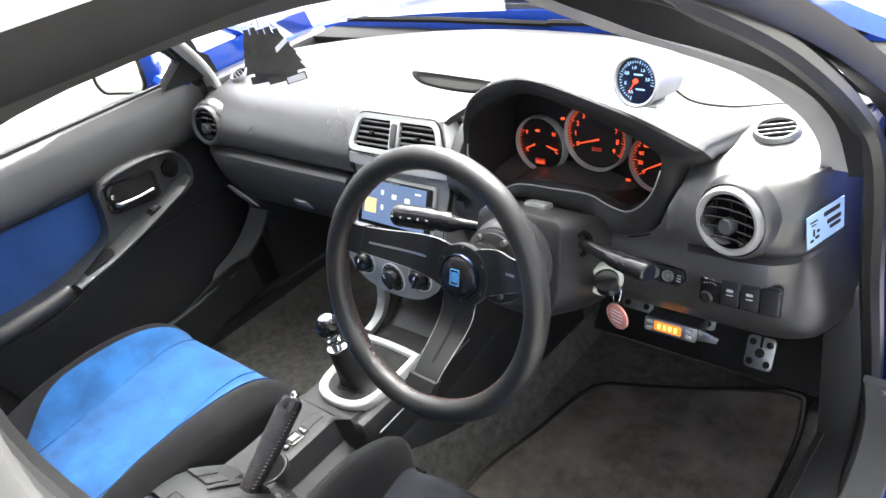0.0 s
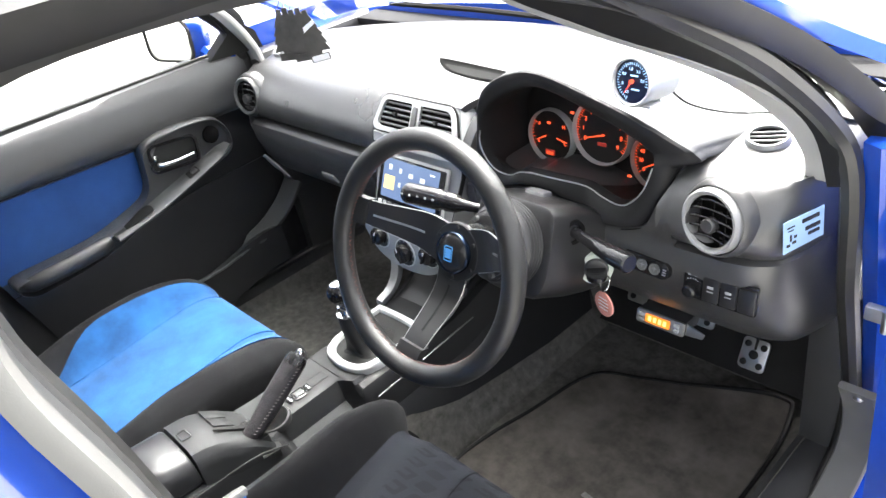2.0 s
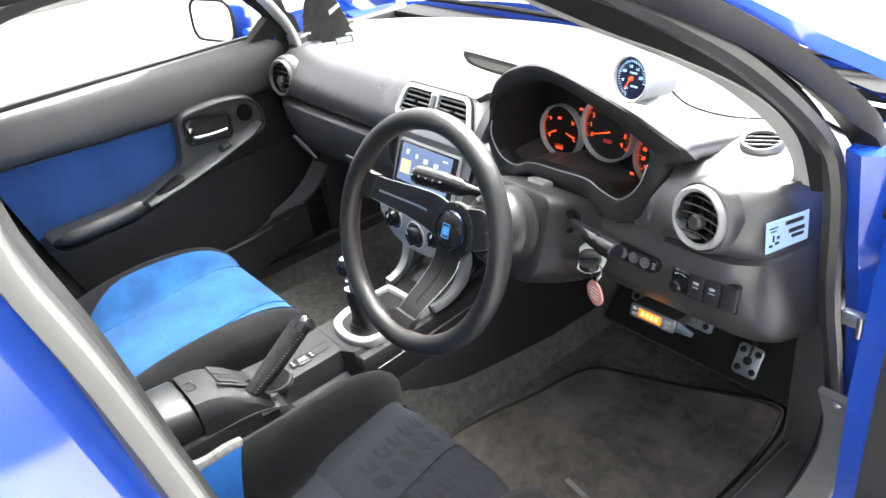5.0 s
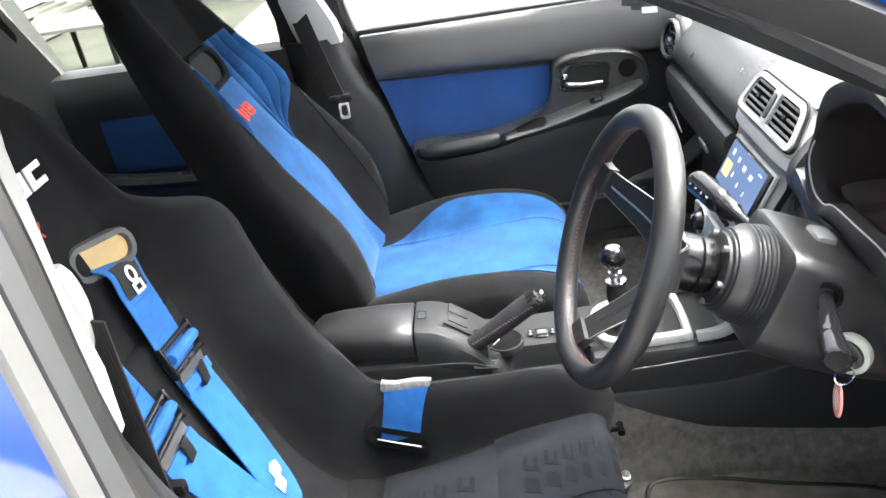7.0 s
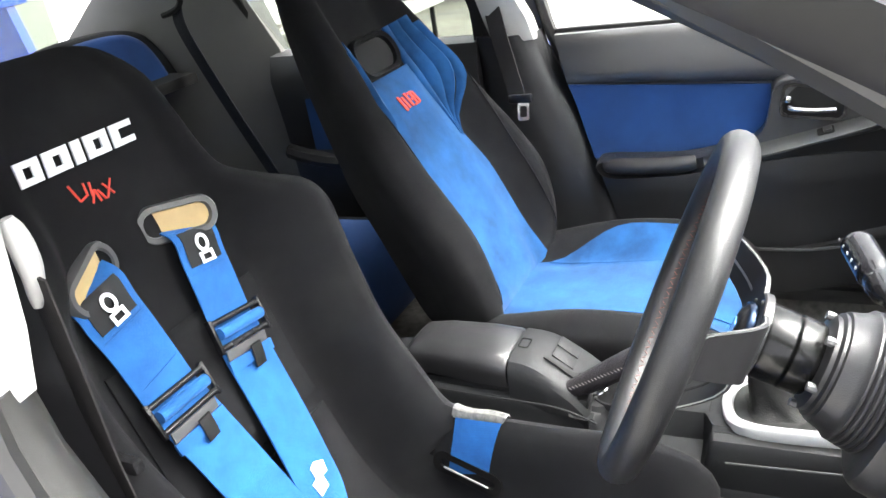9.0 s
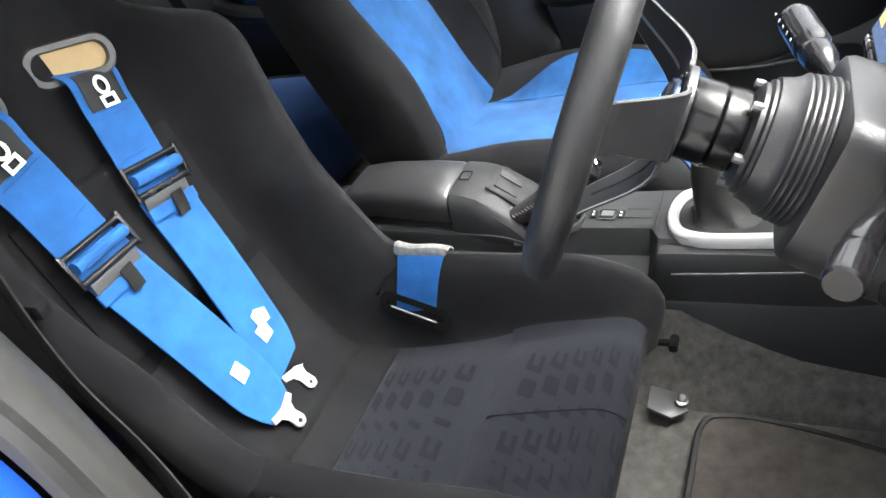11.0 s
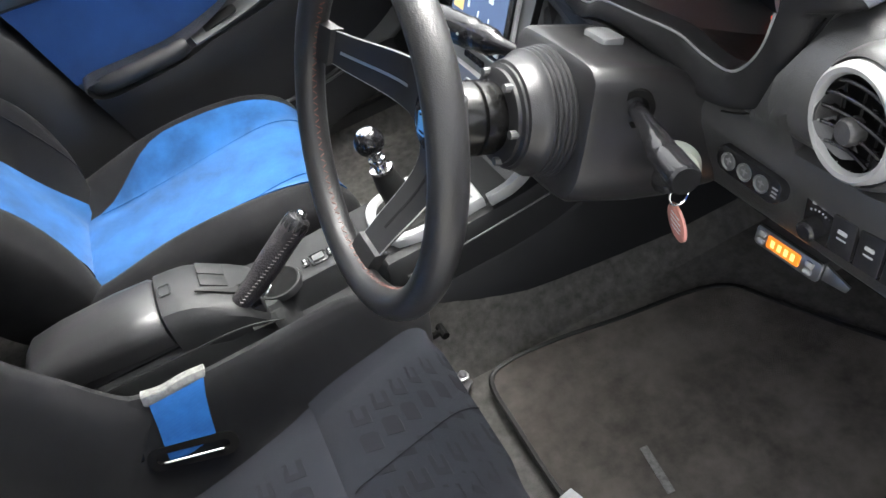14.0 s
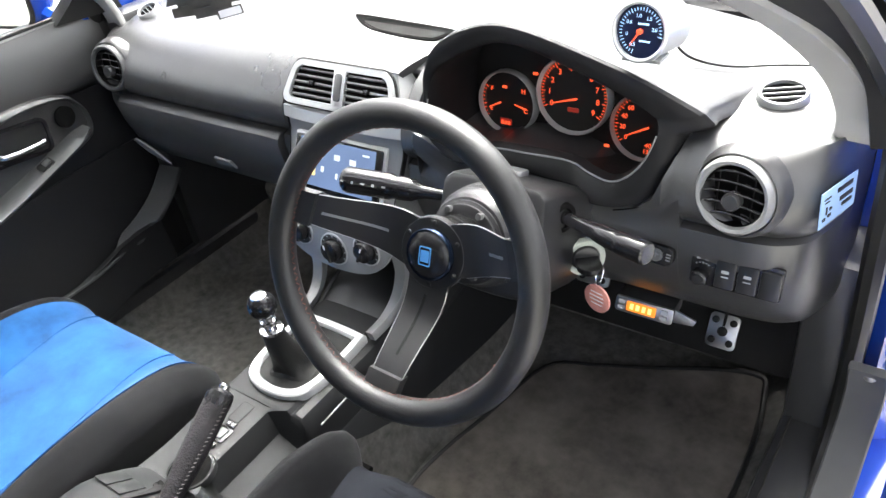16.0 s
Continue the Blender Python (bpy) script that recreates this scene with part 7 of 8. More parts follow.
bz = part("handle_bezel", bm, SMOOTHP, pod)
bm = B()
plate(bm, rrect(0.114, 0.060, 0.012), 0.001, m)
part("handle_recess", bm, MATTE, bz, "black recess")
bm = B()
tube(bm, spline([m @ V(-0.045, -0.012, 0.004), m @ V(-0.040, -0.014, 0.014), m @ V(0.0, -0.014, 0.017), m @ V(0.042, -0.010, 0.015)], 4), 0.0065, 10)
part("door_handle", bm, CHROME, bz, "chrome door handle")
bm = B()
box(bm, (-0.048, 0.004, 0.008), (0.012, 0.014, 0.012), 0.003, m)
part("lock_knob", bm, CHROME, bz)
bm = B()
lathe(bm, [(0.0215, -0.002), (0.0215, 0.0035), (0.020, 0.0045), (0.003, 0.0040)], axes((door_x(-0.085, 0.82) + 0.026, -0.085, 0.825), (1, 0.1, 0.05)), 24)
part("tweeter", bm, HOLLOW, pod, "round speaker grille")
bm = B()
line = spline([V(door_x(y, z) + d, y, z) for y, z, d in ((-0.050, 0.785, 0.026), (-0.10, 0.772, 0.030), (-0.20, 0.744, 0.034), (-0.30, 0.720, 0.038), (-0.40, 0.706, 0.044))], 5)
strap(bm, line, [0.020 + 0.024 * smooth(0, 5, i) for i in range(len(line))], 0.008, (1, 0, -0.42))
tray = part("switch_panel", bm, GREYP, pod, "satin grey switch panel")
bm = B()
m = axes((door_x(-0.165, 0.755) + 0.033, -0.165, 0.7585), (0.40, -0.26, 0.92), (0, 0.96, 0.28))
plate(bm, rrect(0.032, 0.020, 0.003), 0.0025, m, 0.001)
ws = part("switch_well", bm, MATTE, tray, "black switch well")
bm = B()
box(bm, (0.004, 0, 0.004), (0.016, 0.012, 0.006), 0.002, m)
part("window_switch", bm, GREYP, tray)
bm = B()
m = axes((door_x(-0.34, 0.716) + 0.040, -0.345, 0.7185), (0.40, -0.20, 0.92), (0, 0.97, 0.20))
plate(bm, rrect(0.105, 0.026, 0.010), 0.0025, m)
part("pull_pocket", bm, MATTE, tray, "black pull pocket")
# door pocket with a pale edge
bm = B()
pad(bm, steps(-0.66, 0.0, 12), steps(0.40, 0.50, 5), lambda y, z: V(-0.625 - 0.01 * smooth(0.40, 0.5, z), y, z + 0.04 * smooth(-0.25, -0.05, y)), lambda y, z: V(-0.64 - 0.01 * smooth(0.40, 0.5, z), y, z + 0.04 * smooth(-0.25, -0.05, y)))
dp = part("door_pocket", bm, PLASTIC, door)
bm = B()
tube(bm, spline([(-0.632, -0.66, 0.502), (-0.632, -0.25, 0.504), (-0.634, -0.14, 0.514), (-0.640, -0.09, 0.522)], 5), 0.0035, 6)
part("pocket_edge", bm, GREYP, dp, "pale edge of the pocket")
bm = B()
line = spline([(-0.648, -0.125, 0.514), (-0.656, -0.085, 0.522), (-0.662, -0.045, 0.530), (-0.668, 0.0, 0.546), (-0.678, 0.05, 0.572), (-0.690, 0.10, 0.612)], 4)
strap(bm, line, [0.008 + 0.046 * smooth(0, 6, i) for i in range(len(line))], 0.014, (1, 0.1, -0.35))
part("pocket_end", bm, GREYP, dp, "pale satin end of the door pocket")
g = pane("passenger_window", [(-0.742, 0.08, 0.985), (-0.728, -0.72, 0.985), (-0.632, -0.76, 1.365), (-0.632, -0.42, 1.345)], label="clear passenger window")
bm = B()
tube(bm, [(-0.735, 0.08, 0.990), (-0.722, -0.73, 0.990)], 0.007, 6)
part("waist_seal", bm, RUBBER, door)
# pale edge of the sill below the door
bm = B()
tube(bm, [(-0.686, -0.191, 0.385), (-0.676, 0.090, 0.385)], 0.003, 6)
part("sill_edge", bm, GREYP, body, "pale line along the sill edge")
# mirror housing
mir = thing("door_mirror", "blue door mirror with pale reflecting glass", "wing mirror", (-0.88, 0.0, 0.95))
m = axes((-0.855, -0.035, 1.03), (0.28, -1, 0.06))
bm = B()
o = rrect(0.175, 0.112, 0.035, 6)
loft(bm, [[m @ V(a * k, b * k, d) for a, b in o] for k, d in ((0.55, -0.085), (0.85, -0.065), (0.99, -0.03), (1.0, 0.0), (0.97, 0.006), (0.92, 0.004))], cap=True)
part("shell", bm, PAINT, mir)
bm = B()
plate(bm, [(a * 0.90, b * 0.89) for a, b in o], 0.002, m @ Matrix.Translation((0, 0, 0.005)))
part("mirror_glass", bm, MIRROR, mir, "mirror glass")
bm = B()
frame_ring(bm, [(a * 0.985, b * 0.98) for a, b in o], [(a * 0.90, b * 0.88) for a, b in o], 0.006, m @ Matrix.Translation((0, 0, 0.003)))
part("rim", bm, MATTE, mir, "black glass rim")
bm = B()
tube(bm, [m @ V(0.08, -0.04, -0.03), m @ V(0.13, -0.055, -0.02), (-0.73, 0.055, 0.985)], 0.022, 8)
part("arm", bm, PAINT, mir)
bm = B()
loft(bm, [[V(x, y, z) for y, z in ((0.13, 0.975), (-0.02, 0.985), (0.08, 1.055), (0.12, 1.02))] for x in (-0.742, -0.70)])
part("sail_panel", bm, MATTE, mir, "black corner panel")

# ---- driver's door, wide open ----
TH = radians(66)
DM = Matrix.Translation((0.845, 0.115, 0)) @ Matrix.Rotation(TH, 4, "Z")      # local -y runs along the door, -x is its inner side
dd = thing("driver_door", "blue driver door standing wide open", "car door", (1.3, -0.1, 0.4))
bm = B()
loft(bm, [[DM @ V(x, y, z) for x, z in ((-0.075, 0.40), (-0.085, 0.7), (-0.075, 0.965), (0.0, 0.975), (0.03, 0.80), (0.035, 0.6), (0.0, 0.36))] for y in (-0.01, -0.06, -0.5, -1.0, -1.06)])
part("door_skin", bm, PAINT, dd)
bm = B()
pad(bm, steps(-0.07, -1.02, 12), steps(0.42, 0.97, 8), lambda y, z: DM @ V(-0.105 - 0.025 * smooth(0.68, 0.5, z) * smooth(-0.07, -0.2, y), y, z), lambda y, z: DM @ V(-0.078, y, z))
part("door_trim", bm, DASH, dd, "black door trim", angle=50)
bm = B()
pad(bm, steps(-0.10, -0.62, 12), steps(0.44, 0.60, 6), lambda y, z: DM @ V(-0.155 + 0.02 * ((y + 0.36) / 0.26) ** 2, y, z), lambda y, z: DM @ V(-0.13, y, z))
part("door_pocket", bm, GREYP, dd, "grey door pocket", angle=50)
bm = B()
tube(bm, [DM @ V(-0.085, -0.02, 0.975), DM @ V(-0.085, -1.03, 0.975)], 0.010, 8)
part("waist_seal", bm, RUBBER, dd)
for z in (0.55, 0.84):
    bm = B()
    box(bm, (0.822, 0.115 - (z - 0.84) * 0.2, z), (0.04, 0.012, 0.045), 0.004)
    hg = part("hinge", bm, PAINT, dd, "painted steel hinge")
    bm = B()
    lathe(bm, [(0.010, 0), (0.010, 0.006), (0.006, 0.009)], axes((0.815, 0.108 - (z - 0.84) * 0.2, z), (-0.2, -1, 0)), 8)
    part("bolt", bm, STEEL, hg, "bolt head")
ck = thing("door_check", "bare metal door check strap between pillar and door", "door check", (0.83, 0.09, 0.72))
bm = B()
tube(bm, [(0.80, 0.13, 0.79), (0.83, 0.105, 0.785), (0.86, 0.085, 0.765), (0.90, 0.07, 0.755)], 0.006, 8)
box(bm, (0.805, 0.118, 0.79), (0.022, 0.012, 0.028), 0.003)
part("strap", bm, STEEL, ck)

# ---- small things on and round the dashboard ----
gp = thing("boost_gauge", "white cased round gauge with a blue lit dial on the dashboard", "gauge", (0.485, 0.03, 1.03), move=(-0.004, 0, 0.013))
GC = V(0.490, 0.0, 1.071)
gd = V(-0.10, -0.93, 0.16)
m = axes(GC, gd)
bm = B()
lathe(bm, [(0.026, -0.062), (0.030, -0.058), (0.0315, -0.02), (0.0315, -0.004), (0.0335, -0.002), (0.0335, 0.004), (0.031, 0.0055), (0.0285, 0.004), (0.0285, 0.0)], m, 48)
part("case", bm, mat("satin_silver", (0.55, 0.56, 0.57), 0.3, metal=0.6, var=0.05, vscale=20), gp, "satin silver case")
bm = B()
lathe(bm, [(0.0285, -0.001), (0.0285, 0.001)], m, 40)
gf = part("dial_face", bm, NAVYDIAL, gp, "dark blue dial face")
bm = B()
for i in range(31):
    a = radians(250 - 260 * i / 30)
    mm = m @ Matrix.Translation((0.0235 * math.cos(a), 0.0235 * math.sin(a), 0.0012)) @ Matrix.Rotation(a, 4, "Z")
    box(bm, (0, 0, 0), (0.005 if i % 5 == 0 else 0.003, 0.0009, 0.0005), 0, mm)
part("tick_marks", bm, BLUEGLOW, gf)
for i, tx in enumerate(("0.5", "0", "0.5", "1.0", "1.5", "2.0")):
    a = radians(240 - 230 * i / 5)
    writing("numeral", tx, 0.0055, m @ Matrix.Translation((0.0165 * math.cos(a), 0.0165 * math.sin(a), 0.0012)), BLUEGLOW, gf)
for u, v in ((0.003, 0.008), (0.006, -0.010)):
    bm = B()
    plate(bm, [(u + a, v + b) for a, b in rrect(0.013, 0.002, 0.0005, 2)], 0.0005, m @ Matrix.Translation((0, 0, 0.0012)))
    part("dial_mark", bm, BLUEGLOW, gf)
bm = B()
plate(bm, [(-0.004, -0.001), (0.019, -0.0004), (0.019, 0.0004), (-0.004, 0.001)], 0.0008, m @ Matrix.Translation((0, 0, 0.003)) @ Matrix.Rotation(radians(236), 4, "Z"))
part("needle", bm, GLOW, gf, "red needle")
bm = B()
lathe(bm, [(0.003, 0.001), (0.003, 0.005)], m, 12)
part("needle_hub", bm, GLOW, gf)
bm = B()
box(bm, (0.487, 0.022, 1.034), (0.045, 0.028, 0.004), 0.001)
box(bm, (0.487, 0.026, 1.042), (0.014, 0.02, 0.016), 0.002)
part("bracket", bm, SILVER, gp, "silver bracket")
cab = thing("gauge_cable", "thin black cable from the gauge across the dashboard", "cable", (0.55, 0.1, 1.0))
bm = B()
tube(bm, spline([(0.49, 0.062, 1.065), (0.505, 0.10, 1.02), (0.54, 0.15, 0.992), (0.59, 0.19, 0.984), (0.65, 0.20, 0.985), (0.685, 0.16, 0.99)], 6), 0.0016, 6)
part("wire", bm, MATTE, cab)

# switch panel, right of the column
swp = thing("switch_panel", "black switch panel with leveller knob and two lit switches", "switch panel", (0.61, 0.01, 0.78), move=(-0.003, 0.008, 0))
pm = axes((0.615, 0.002, 0.790), (0.05, -1, 0.12), (1, 0.1, -0.03))
bm = B()
plate(bm, rrect(0.108, 0.046, 0.004), 0.004, pm, 0.001)
part("bezel", bm, SMOOTHP, swp)
for k, u in enumerate((-0.012, 0.014, 0.040)):
    bm = B()
    plate(bm, [(u + a, -0.001 + b) for a, b in rrect(0.0235, 0.038, 0.002, 3)], 0.004, pm @ Matrix.Translation((0, 0, 0.004)), 0.001)
    sw = part("switch", bm, PLASTIC, swp)
    if k < 2:
        bm = B()
        plate(bm, [(u + a, 0.004 + b) for a, b in rrect(0.009, 0.004, 0.001, 2)], 0.0006, pm @ Matrix.Translation((0, 0, 0.008)))
        box(bm, (u, -0.003, 0.0083), (0.009, 0.0014, 0.0006), 0, pm)
        part("symbol", bm, PRINT, sw, "white symbol")
bm = B()
lathe(bm, [(0.010, 0.004), (0.0095, 0.016), (0.007, 0.018)], pm @ Matrix.Translation((-0.041, -0.009, 0)), 20)
part("leveller_knob", bm, SMOOTHP, swp)
bm = B()
for u, v in ((-0.046, 0.014), (-0.036, 0.014), (-0.048, 0.006), (-0.044, 0.0075), (-0.040, 0.008), (-0.036, 0.0075), (-0.033, 0.006)):
    box(bm, (u, v, 0.0043), (0.004 if v > 0.01 else 0.0014, 0.003 if v > 0.01 else 0.0016, 0.0006), 0, pm)
part("symbol", bm, PRINT, swp, "white symbols")

# three-dial controller below the dash
tri = thing("three_dial_pod", "slim black pod with three small round dials", "controller", (0.505, 0.0, 0.79), move=(-0.008, 0.002, 0.001))
tm = axes((0.506, -0.008, 0.802), (0.02, -1, 0.22), (1, 0.1, -0.08))
bm = B()
plate(bm, rrect(0.080, 0.025, 0.008, 6), 0.012, tm @ Matrix.Translation((0, 0, -0.012)), 0.002)
tb = part("body", bm, SMOOTHP, tri)
for u in (-0.024, -0.003, 0.018):
    bm = B()
    lathe(bm, [(0.0085, 0.0), (0.009, 0.0015), (0.0075, 0.002), (0.0065, 0.0005)], tm @ Matrix.Translation((u, 0, 0)), 24)
    dl = part("dial", bm, GREYP, tb)
    bm = B()
    box(bm, (u, 0, 0.001), (0.0012, 0.007, 0.0006), 0, tm)
    box(bm, (u, 0.001, 0.001), (0.007, 0.0012, 0.0006), 0, tm)
    part("dial_mark", bm, SEAMG, dl)
bm = B()
for i in range(3):
    box(bm, (0.034, -0.004 + 0.004 * i, 0.0005), (0.006, 0.0016, 0.0006), 0, tm)
part("print", bm, SEAMG, tb)

# turbo timer with amber display hanging under the dash
tt = thing("turbo_timer", "silver box with a glowing amber display under the dash", "display unit", (0.48, 0.09, 0.64), move=(0.006, 0.002, -0.013))
am = axes((0.466, 0.074, 0.648), (0.10, -1, 0.22), (1, 0.05, -0.06))
bm = B()
box(bm, (0, 0, -0.03), (0.085, 0.024, 0.06), 0.004, am)
part("case", bm, GREYP, tt, "grey case")
bm = B()
plate(bm, rrect(0.086, 0.025, 0.004), 0.004, am, 0.001)
tf = part("front", bm, STEEL, tt, "silver front")
bm = B()
plate(bm, rrect(0.044, 0.016, 0.002), 0.0012, am @ Matrix.Translation((-0.004, 0, 0.004)))
part("display", bm, AMBER, tf, "glowing amber display")
bm = B()
for i in range(4):
    box(bm, (-0.018 + 0.009 * i, 0, 0.0055), (0.005, 0.009, 0.0005), 0, am)
part("display_digits", bm, mat("amber_digit", (0.9, 0.6, 0.2), 0.4, emit=(1.0, 0.55, 0.15), estr=0.28), tf)
for u in (-0.034, 0.030):
    bm = B()
    for v in (-0.005, 0.005):
        plate(bm, [(u + a, v + b) for a, b in rrect(0.010, 0.007, 0.002, 3)], 0.002, am @ Matrix.Translation((0, 0, 0.004)), 0.0005)
    part("button", bm, PRINT, tf, "pale buttons")
bm = B()
plate(bm, [(0.043, -0.011), (0.072, -0.008), (0.075, 0.001), (0.043, 0.010)], 0.003, am @ Matrix.Translation((0, 0, -0.006)), 0.001)
part("bracket", bm, STEEL, tt, "tapered bare metal bracket")

# paper sticker on the end of the dashboard
stk = thing("paper_sticker", "pale blue paper sticker with dark print on the dashboard end", "sticker", (0.697, 0.05, 0.89))
m = axes((0.6975, 0.056, 0.8945), (0.95, -0.31, 0.05), (0.31, 0.95, 0.02))
bm = B()
plate(bm, [(-0.034, -0.026), (0.036, -0.024), (0.036, 0.020), (-0.034, 0.020)], 0.0012, m)
part("paper", bm, PAPER, stk)
bm = B()
for u, v, w, h in ((0.012, 0.011, 0.030, 0.006), (-0.022, 0.010, 0.014, 0.002), (-0.022, 0.005, 0.010, 0.0015), (0.016, -0.002, 0.026, 0.006), (0.018, -0.011, 0.020, 0.005), (-0.022, -0.006, 0.003, 0.010), (-0.014, -0.006, 0.005, 0.004), (-0.016, -0.014, 0.007, 0.004), (-0.026, -0.016, 0.006, 0.004)):
    plate(bm, [(u + a, v + b) for a, b in rrect(w, h, 0.001, 2)], 0.0006, m @ Matrix.Translation((0, 0, 0.0012)))
part("printed_bar", bm, INK, stk, "dark print")

# pedals
for x, y, z, w, h in ((0.530, 0.302, 0.435, 0.052, 0.062), (0.40, 0.33, 0.47, 0.075, 0.06), (0.27, 0.33, 0.47, 0.07, 0.06)):
    pd = thing("pedal", "drilled bare metal pedal with black rubber studs", "pedal", (x, y, z), "pedals")
    m = axes((x, y, z), (0, -0.85, 0.5))
    bm = B()
    plate(bm, rrect(w, h, 0.008), 0.004, m, 0.001)
    pp = part("pad", bm, STEEL, pd)
    for u, v in ((-0.3, 0.3), (0.3, 0.3), (0, 0), (-0.3, -0.3), (0.3, -0.3)):
        bm = B()
        r = 0.0065 if u else 0.009
        lathe(bm, [(r, 0.003), (r, 0.006), (r * 0.7, 0.007)], m @ Matrix.Translation((u * w, v * h, 0)), 14)
        part("stud", bm, RUBBER, pp, "black rubber stud")
    bm = B()
    tube(bm, [m @ V(0, 0.01, -0.002), (x, y + 0.06, z + 0.10), (x, y + 0.08, z + 0.25)], 0.007, 8)
    part("arm", bm, MATTE, pd)

# floor mat
mt = thing("floor_mat", "dusty dark brown pile floor mat in the driver footwell", "floor mat", (0.4, 0.05, 0.335))
o = [(0.182, -0.19), (0.205, -0.228), (0.30, -0.234), (0.42, -0.236), (0.60, -0.23), (0.63, -0.19), (0.637, 0.10), (0.622, 0.26), (0.595, 0.295), (0.47, 0.268), (0.33, 0.212), (0.245, 0.16), (0.212, 0.0), (0.19, -0.10)]
o = [(p.x, p.y) for p in spline([V(a, b, 0) for a, b in o], 5, loop=True)]


def mat_z(x, y):
    return 0.338 + 0.035 * smooth(0.24, 0.33, y) + 0.003 * math.sin(9 * x + 4 * y)


bm = B()
cxy = V(0.40, 0.05, 0)
loft(bm, [[V(cxy.x + (x - cxy.x) * k, cxy.y + (y - cxy.y) * k, mat_z(cxy.x + (x - cxy.x) * k, cxy.y + (y - cxy.y) * k) + d) for x, y in o] for k, d in ((1.0, -0.006), (1.0, 0.001), (0.985, 0.004), (0.8, 0.004), (0.6, 0.004), (0.4, 0.004), (0.2, 0.004), (0.05, 0.004))])
part("mat_surface", bm, MATFLOOR, mt)
bm = B()
tube(bm, [V(x, y, mat_z(x, y) + 0.002) for x, y in o], 0.0055, 6, loop=True)
part("bound_edge", bm, RUBBER, mt, "black bound edge")
for nm, x, y, rot in (("white_clip", 0.462, -0.226, 12), ("paper_strip", 0.440, -0.108, -8)):
    bm = B()
    m = Matrix.Translation((x, y, 0.350)) @ Matrix.Rotation(radians(rot), 4, "Z")
    if nm == "white_clip":
        strap(bm, [m @ V(-0.035, 0, 0.0), m @ V(-0.015, 0, 0.005), m @ V(0.02, 0, 0.007), m @ V(0.036, -0.003, 0.002), m @ V(0.038, -0.010, -0.010)], 0.024, 0.003, (0, 1, 0))
        solo("heel_clip", bm, PRINT, "white plastic clip on the edge of the floor mat", "clip")
    else:
        box(bm, (0.02, 0, -0.006), (0.075, 0.011, 0.0016), 0.0006, m)
        solo("paper_strip", bm, VELCRO, "narrow pale strip lying on the floor mat", "paper strip")

# rear-view mirror and hanging air fresheners
rv = thing("interior_mirror", "black framed interior mirror below the roof", "interior mirror", (0.0, -0.20, 1.25))
m = axes((0.03, -0.22, 1.265), (0.30, -1, -0.15))
bm = B()
o = rrect(0.24, 0.065, 0.028, 6)
loft(bm, [[m @ V(a * k, b * k, d) for a, b in o] for k, d in ((0.7, -0.035), (0.97, -0.02), (1.0, 0.0), (0.97, 0.004))])
part("frame", bm, MATTE, rv)
bm = B()
plate(bm, [(a * 0.95, b * 0.9) for a, b in o], 0.002, m @ Matrix.Translation((0, 0, 0.004)))
part("mirror_glass", bm, MIRROR, rv, "mirror glass")
bm = B()
tube(bm, [m @ V(0, 0.01, -0.03), (0.01, -0.20, 1.31), (0.0, -0.27, 1.335)], 0.010, 8)
part("stem", bm, MATTE, rv)
PINE = [(-0.010, -0.066), (0.024, -0.066), (0.024, -0.050), (0.008, -0.050), (0.010, -0.044), (0.030, -0.046), (0.022, -0.028), (0.028, -0.030), (0.020, -0.010), (0.025, -0.012), (0.015, 0.008), (0.019, 0.006), (0.010, 0.026), (0.006, 0.034), (0.006, 0.044), (-0.006, 0.044),
        (-0.006, 0.034), (-0.010, 0.026), (-0.019, 0.006), (-0.015, 0.008), (-0.025, -0.012), (-0.020, -0.010), (-0.028, -0.030), (-0.022, -0.028), (-0.030, -0.046), (-0.010, -0.044), (-0.010, -0.050), (-0.022, -0.050), (-0.022, -0.066)]
for k in range(5):
    af = thing("air_freshener", "dark grey tree-shaped card air freshener hanging from the mirror", "air freshener", (0.03, -0.19, 1.15), "hanging air fresheners")
    m = axes((0.045 - 0.015 * k, -0.186 - 0.003 * k, 1.172 + 0.003 * (k % 2)), (0.62, -0.74, 0.02), (0.74, 0.62, 0.12 - 0.03 * k))
    bm = B()
    plate(bm, [(a * 0.68, b * 0.72) for a, b in PINE], 0.0016, m)
    card = part("card", bm, mat("dark_card", (0.06, 0.058, 0.054), 0.6, var=0.3, vscale=50) if k == 0 else bpy.data.materials["dark_card"], af)
    if k == 0:
        bm = B()
        plate(bm, rrect(0.027, 0.0085, 0.001, 2), 0.0006, m @ Matrix.Translation((0.001, -0.0418, 0.0017)))
        part("print", bm, WHITE, card, "pale printed patch")
        bm = B()
        plate(bm, [(-0.011, 0.000), (0.010, 0.010), (0.008, 0.016), (-0.010, 0.008)], 0.0006, m @ Matrix.Translation((0, 0, 0.0017)))
        part("print", bm, WHITE, card, "pale printed patch")
    bm = B()
    tube(bm, [m @ V(0, 0.034, 0.0008), V(0.03, -0.205, 1.245)], 0.0006, 4)
    part("string", bm, SEAMG, af)


# ---- outside: yard, timber, wall, house ----
def board(bm, c, s, rz=0, rx=0):
    box(bm, (0, 0, 0), s, 0.006, Matrix.Translation(c) @ Matrix.Rotation(radians(rz), 4, "Z") @ Matrix.Rotation(radians(rx), 4, "X"))


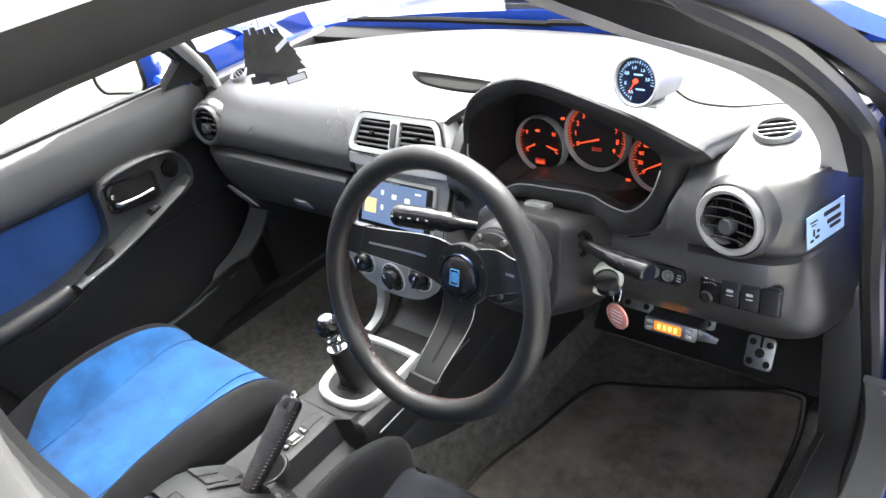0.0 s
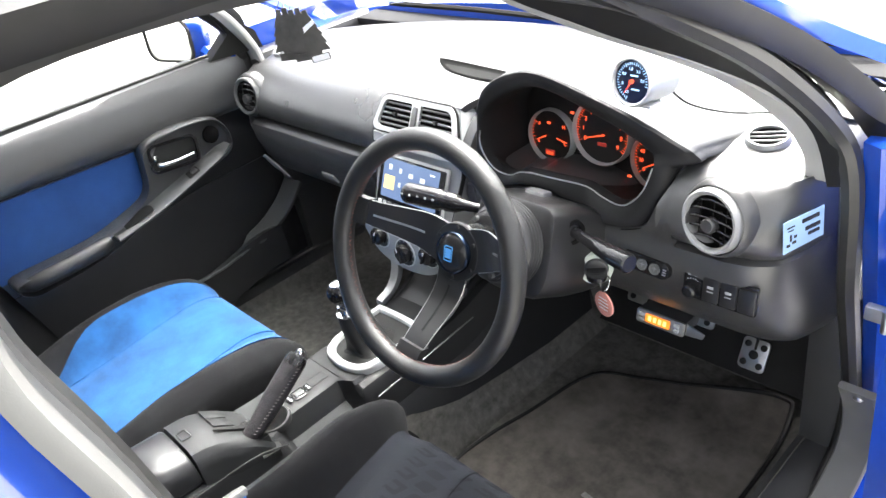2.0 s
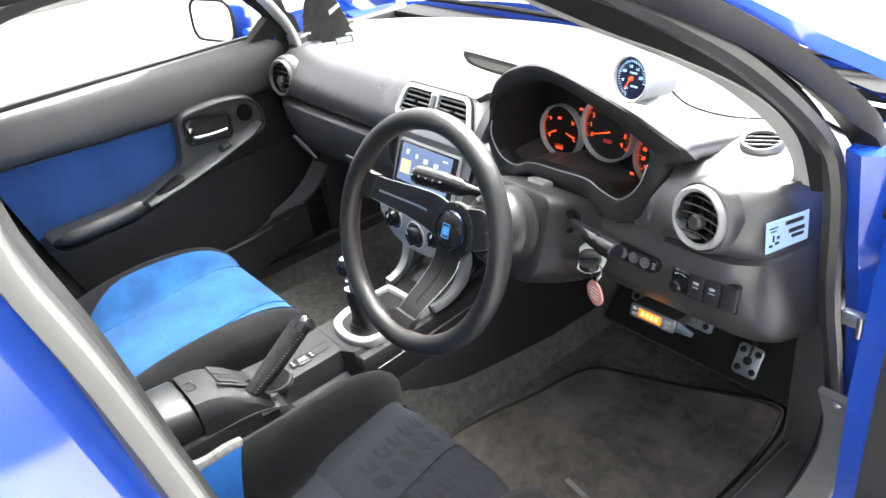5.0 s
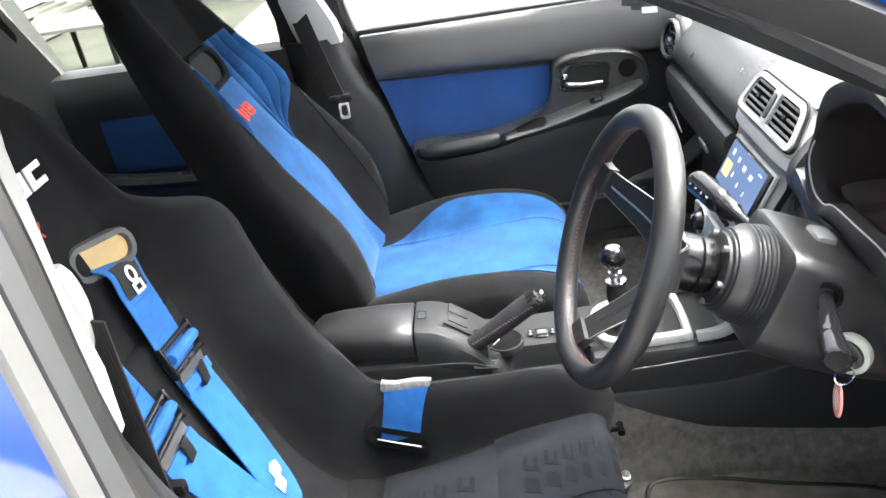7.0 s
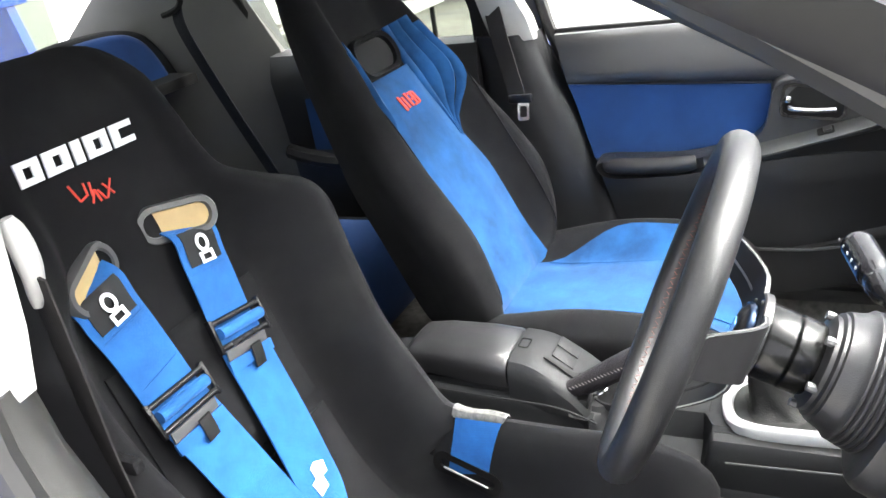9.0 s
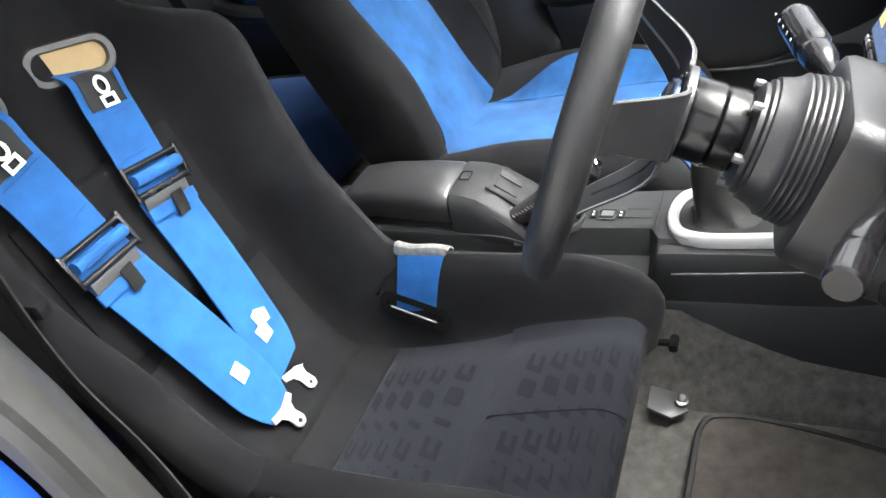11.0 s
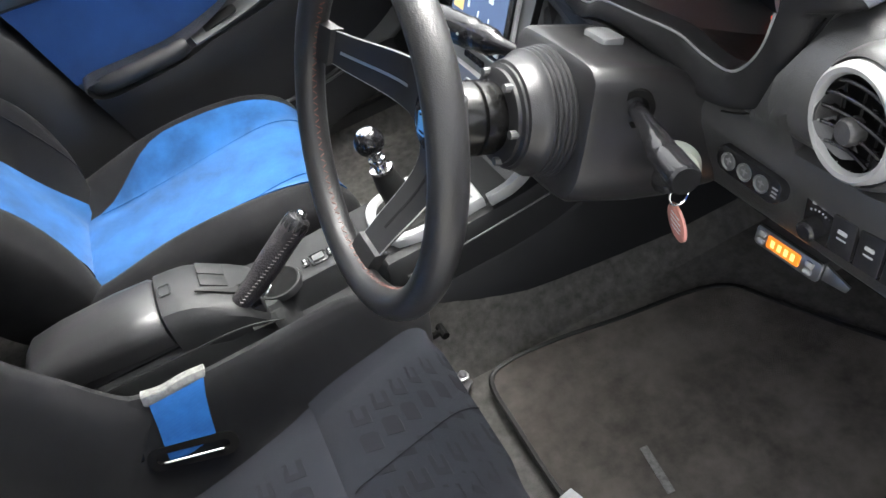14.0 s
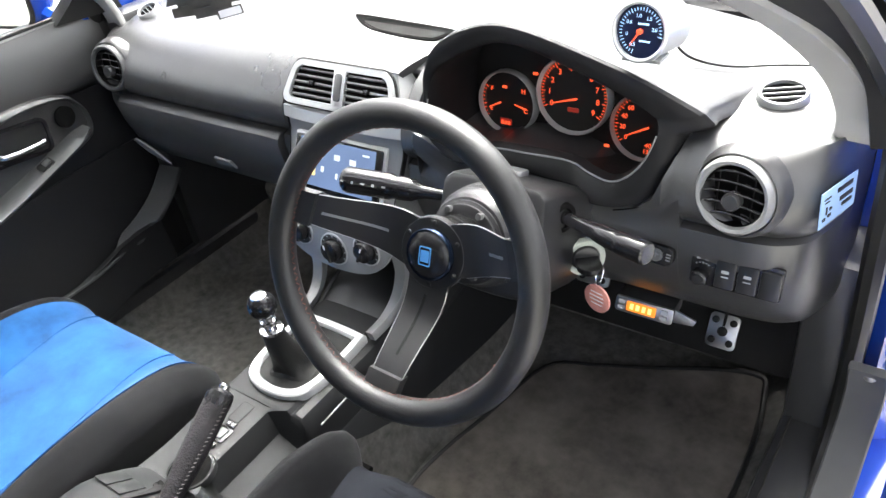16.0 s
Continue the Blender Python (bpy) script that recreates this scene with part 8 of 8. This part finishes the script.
bm = B()
box(bm, (-5.7, -4.65, 0.004), (6.3, 3.6, 0.012), 0.004)
solo("yard_paving", bm, MOSSY, "mossy grey paving between the car and the yard wall", "paving", kind="structure")
wl = thing("garden_wall", "grey green plastered yard wall behind the car", "wall", (0, -6.5, 0), kind="structure")
bm = B()
box(bm, (2.0, -6.6, 1.3), (12.0, 0.2, 2.6), 0.02)
part("wall_panel", bm, PLASTER, wl)
hs = thing("house", "white boarded house beside the yard", "house", (-7.5, 2, 0), kind="")
bm = B()
box(bm, (-9.0, 1.5, 1.6), (0.3, 14.0, 3.2), 0.02)
part("house_wall", bm, TRIMGREY, hs)
for i in range(12):
    bm = B()
    box(bm, (-8.83, 1.5, 0.5 + i * 0.22), (0.03, 14.0, 0.2), 0.006)
    part("siding_board", bm, WHITE, hs)
for i in range(9):
    bm = B()
    ln = random.uniform(1.6, 2.8)
    board(bm, (-7.2 - 0.18 * (i % 5) + random.uniform(-0.05, 0.05), -5.2 - 0.1 * i, 0.05 + 0.07 * (i // 3)), (ln, 0.12, 0.045), random.uniform(-14, 10))
    solo("timber_board", bm, WOOD, "weathered grey timber board lying in the yard", "board", "timber boards")
fr = thing("metal_rack", "low dark metal rack standing in the yard", "rack", (-5.2, -3.7, 0))
for x in (-5.5, -4.9):
    for y in (-4.0, -3.4):
        bm = B()
        box(bm, (x, y, 0.22), (0.035, 0.035, 0.44), 0.004)
        part("leg", bm, MATTE, fr)
bm = B()
box(bm, (-5.2, -3.7, 0.45), (0.8, 0.8, 0.03), 0.006)
part("top", bm, TRIMGREY, fr)
bm = B()
tube(bm, [(0.95, -5.6, 0), (0.95, -5.6, 2.3)], 0.03, 10)
solo("white_pole", bm, WHITE, "white metal pole in front of the yard wall", "pole")
# rear wing upright seen past the headrest
wg = thing("rear_wing", "tall blue rear wing on the boot", "rear wing", (0, -2.45, 0.95))
bm = B()
box(bm, (0, -2.45, 1.22), (1.35, 0.18, 0.03), 0.012)
part("wing_blade", bm, PAINT, wg)
for x in (-0.62, 0.62):
    bm = B()
    loft(bm, [[V(x + d, y, z) for y, z in ((-2.33, 0.95), (-2.52, 0.95), (-2.54, 1.22), (-2.38, 1.22))] for d in (-0.015, 0.015)])
    part("wing_stand", bm, PAINT, wg)
bm = B()
loft(bm, [[V(x, y, z) for x, z in ((-0.72, 0.55), (-0.70, 0.90), (0, 0.95), (0.70, 0.90), (0.72, 0.55))] for y in (-2.2, -2.6)])
part("boot_lid", bm, PAINT, body)
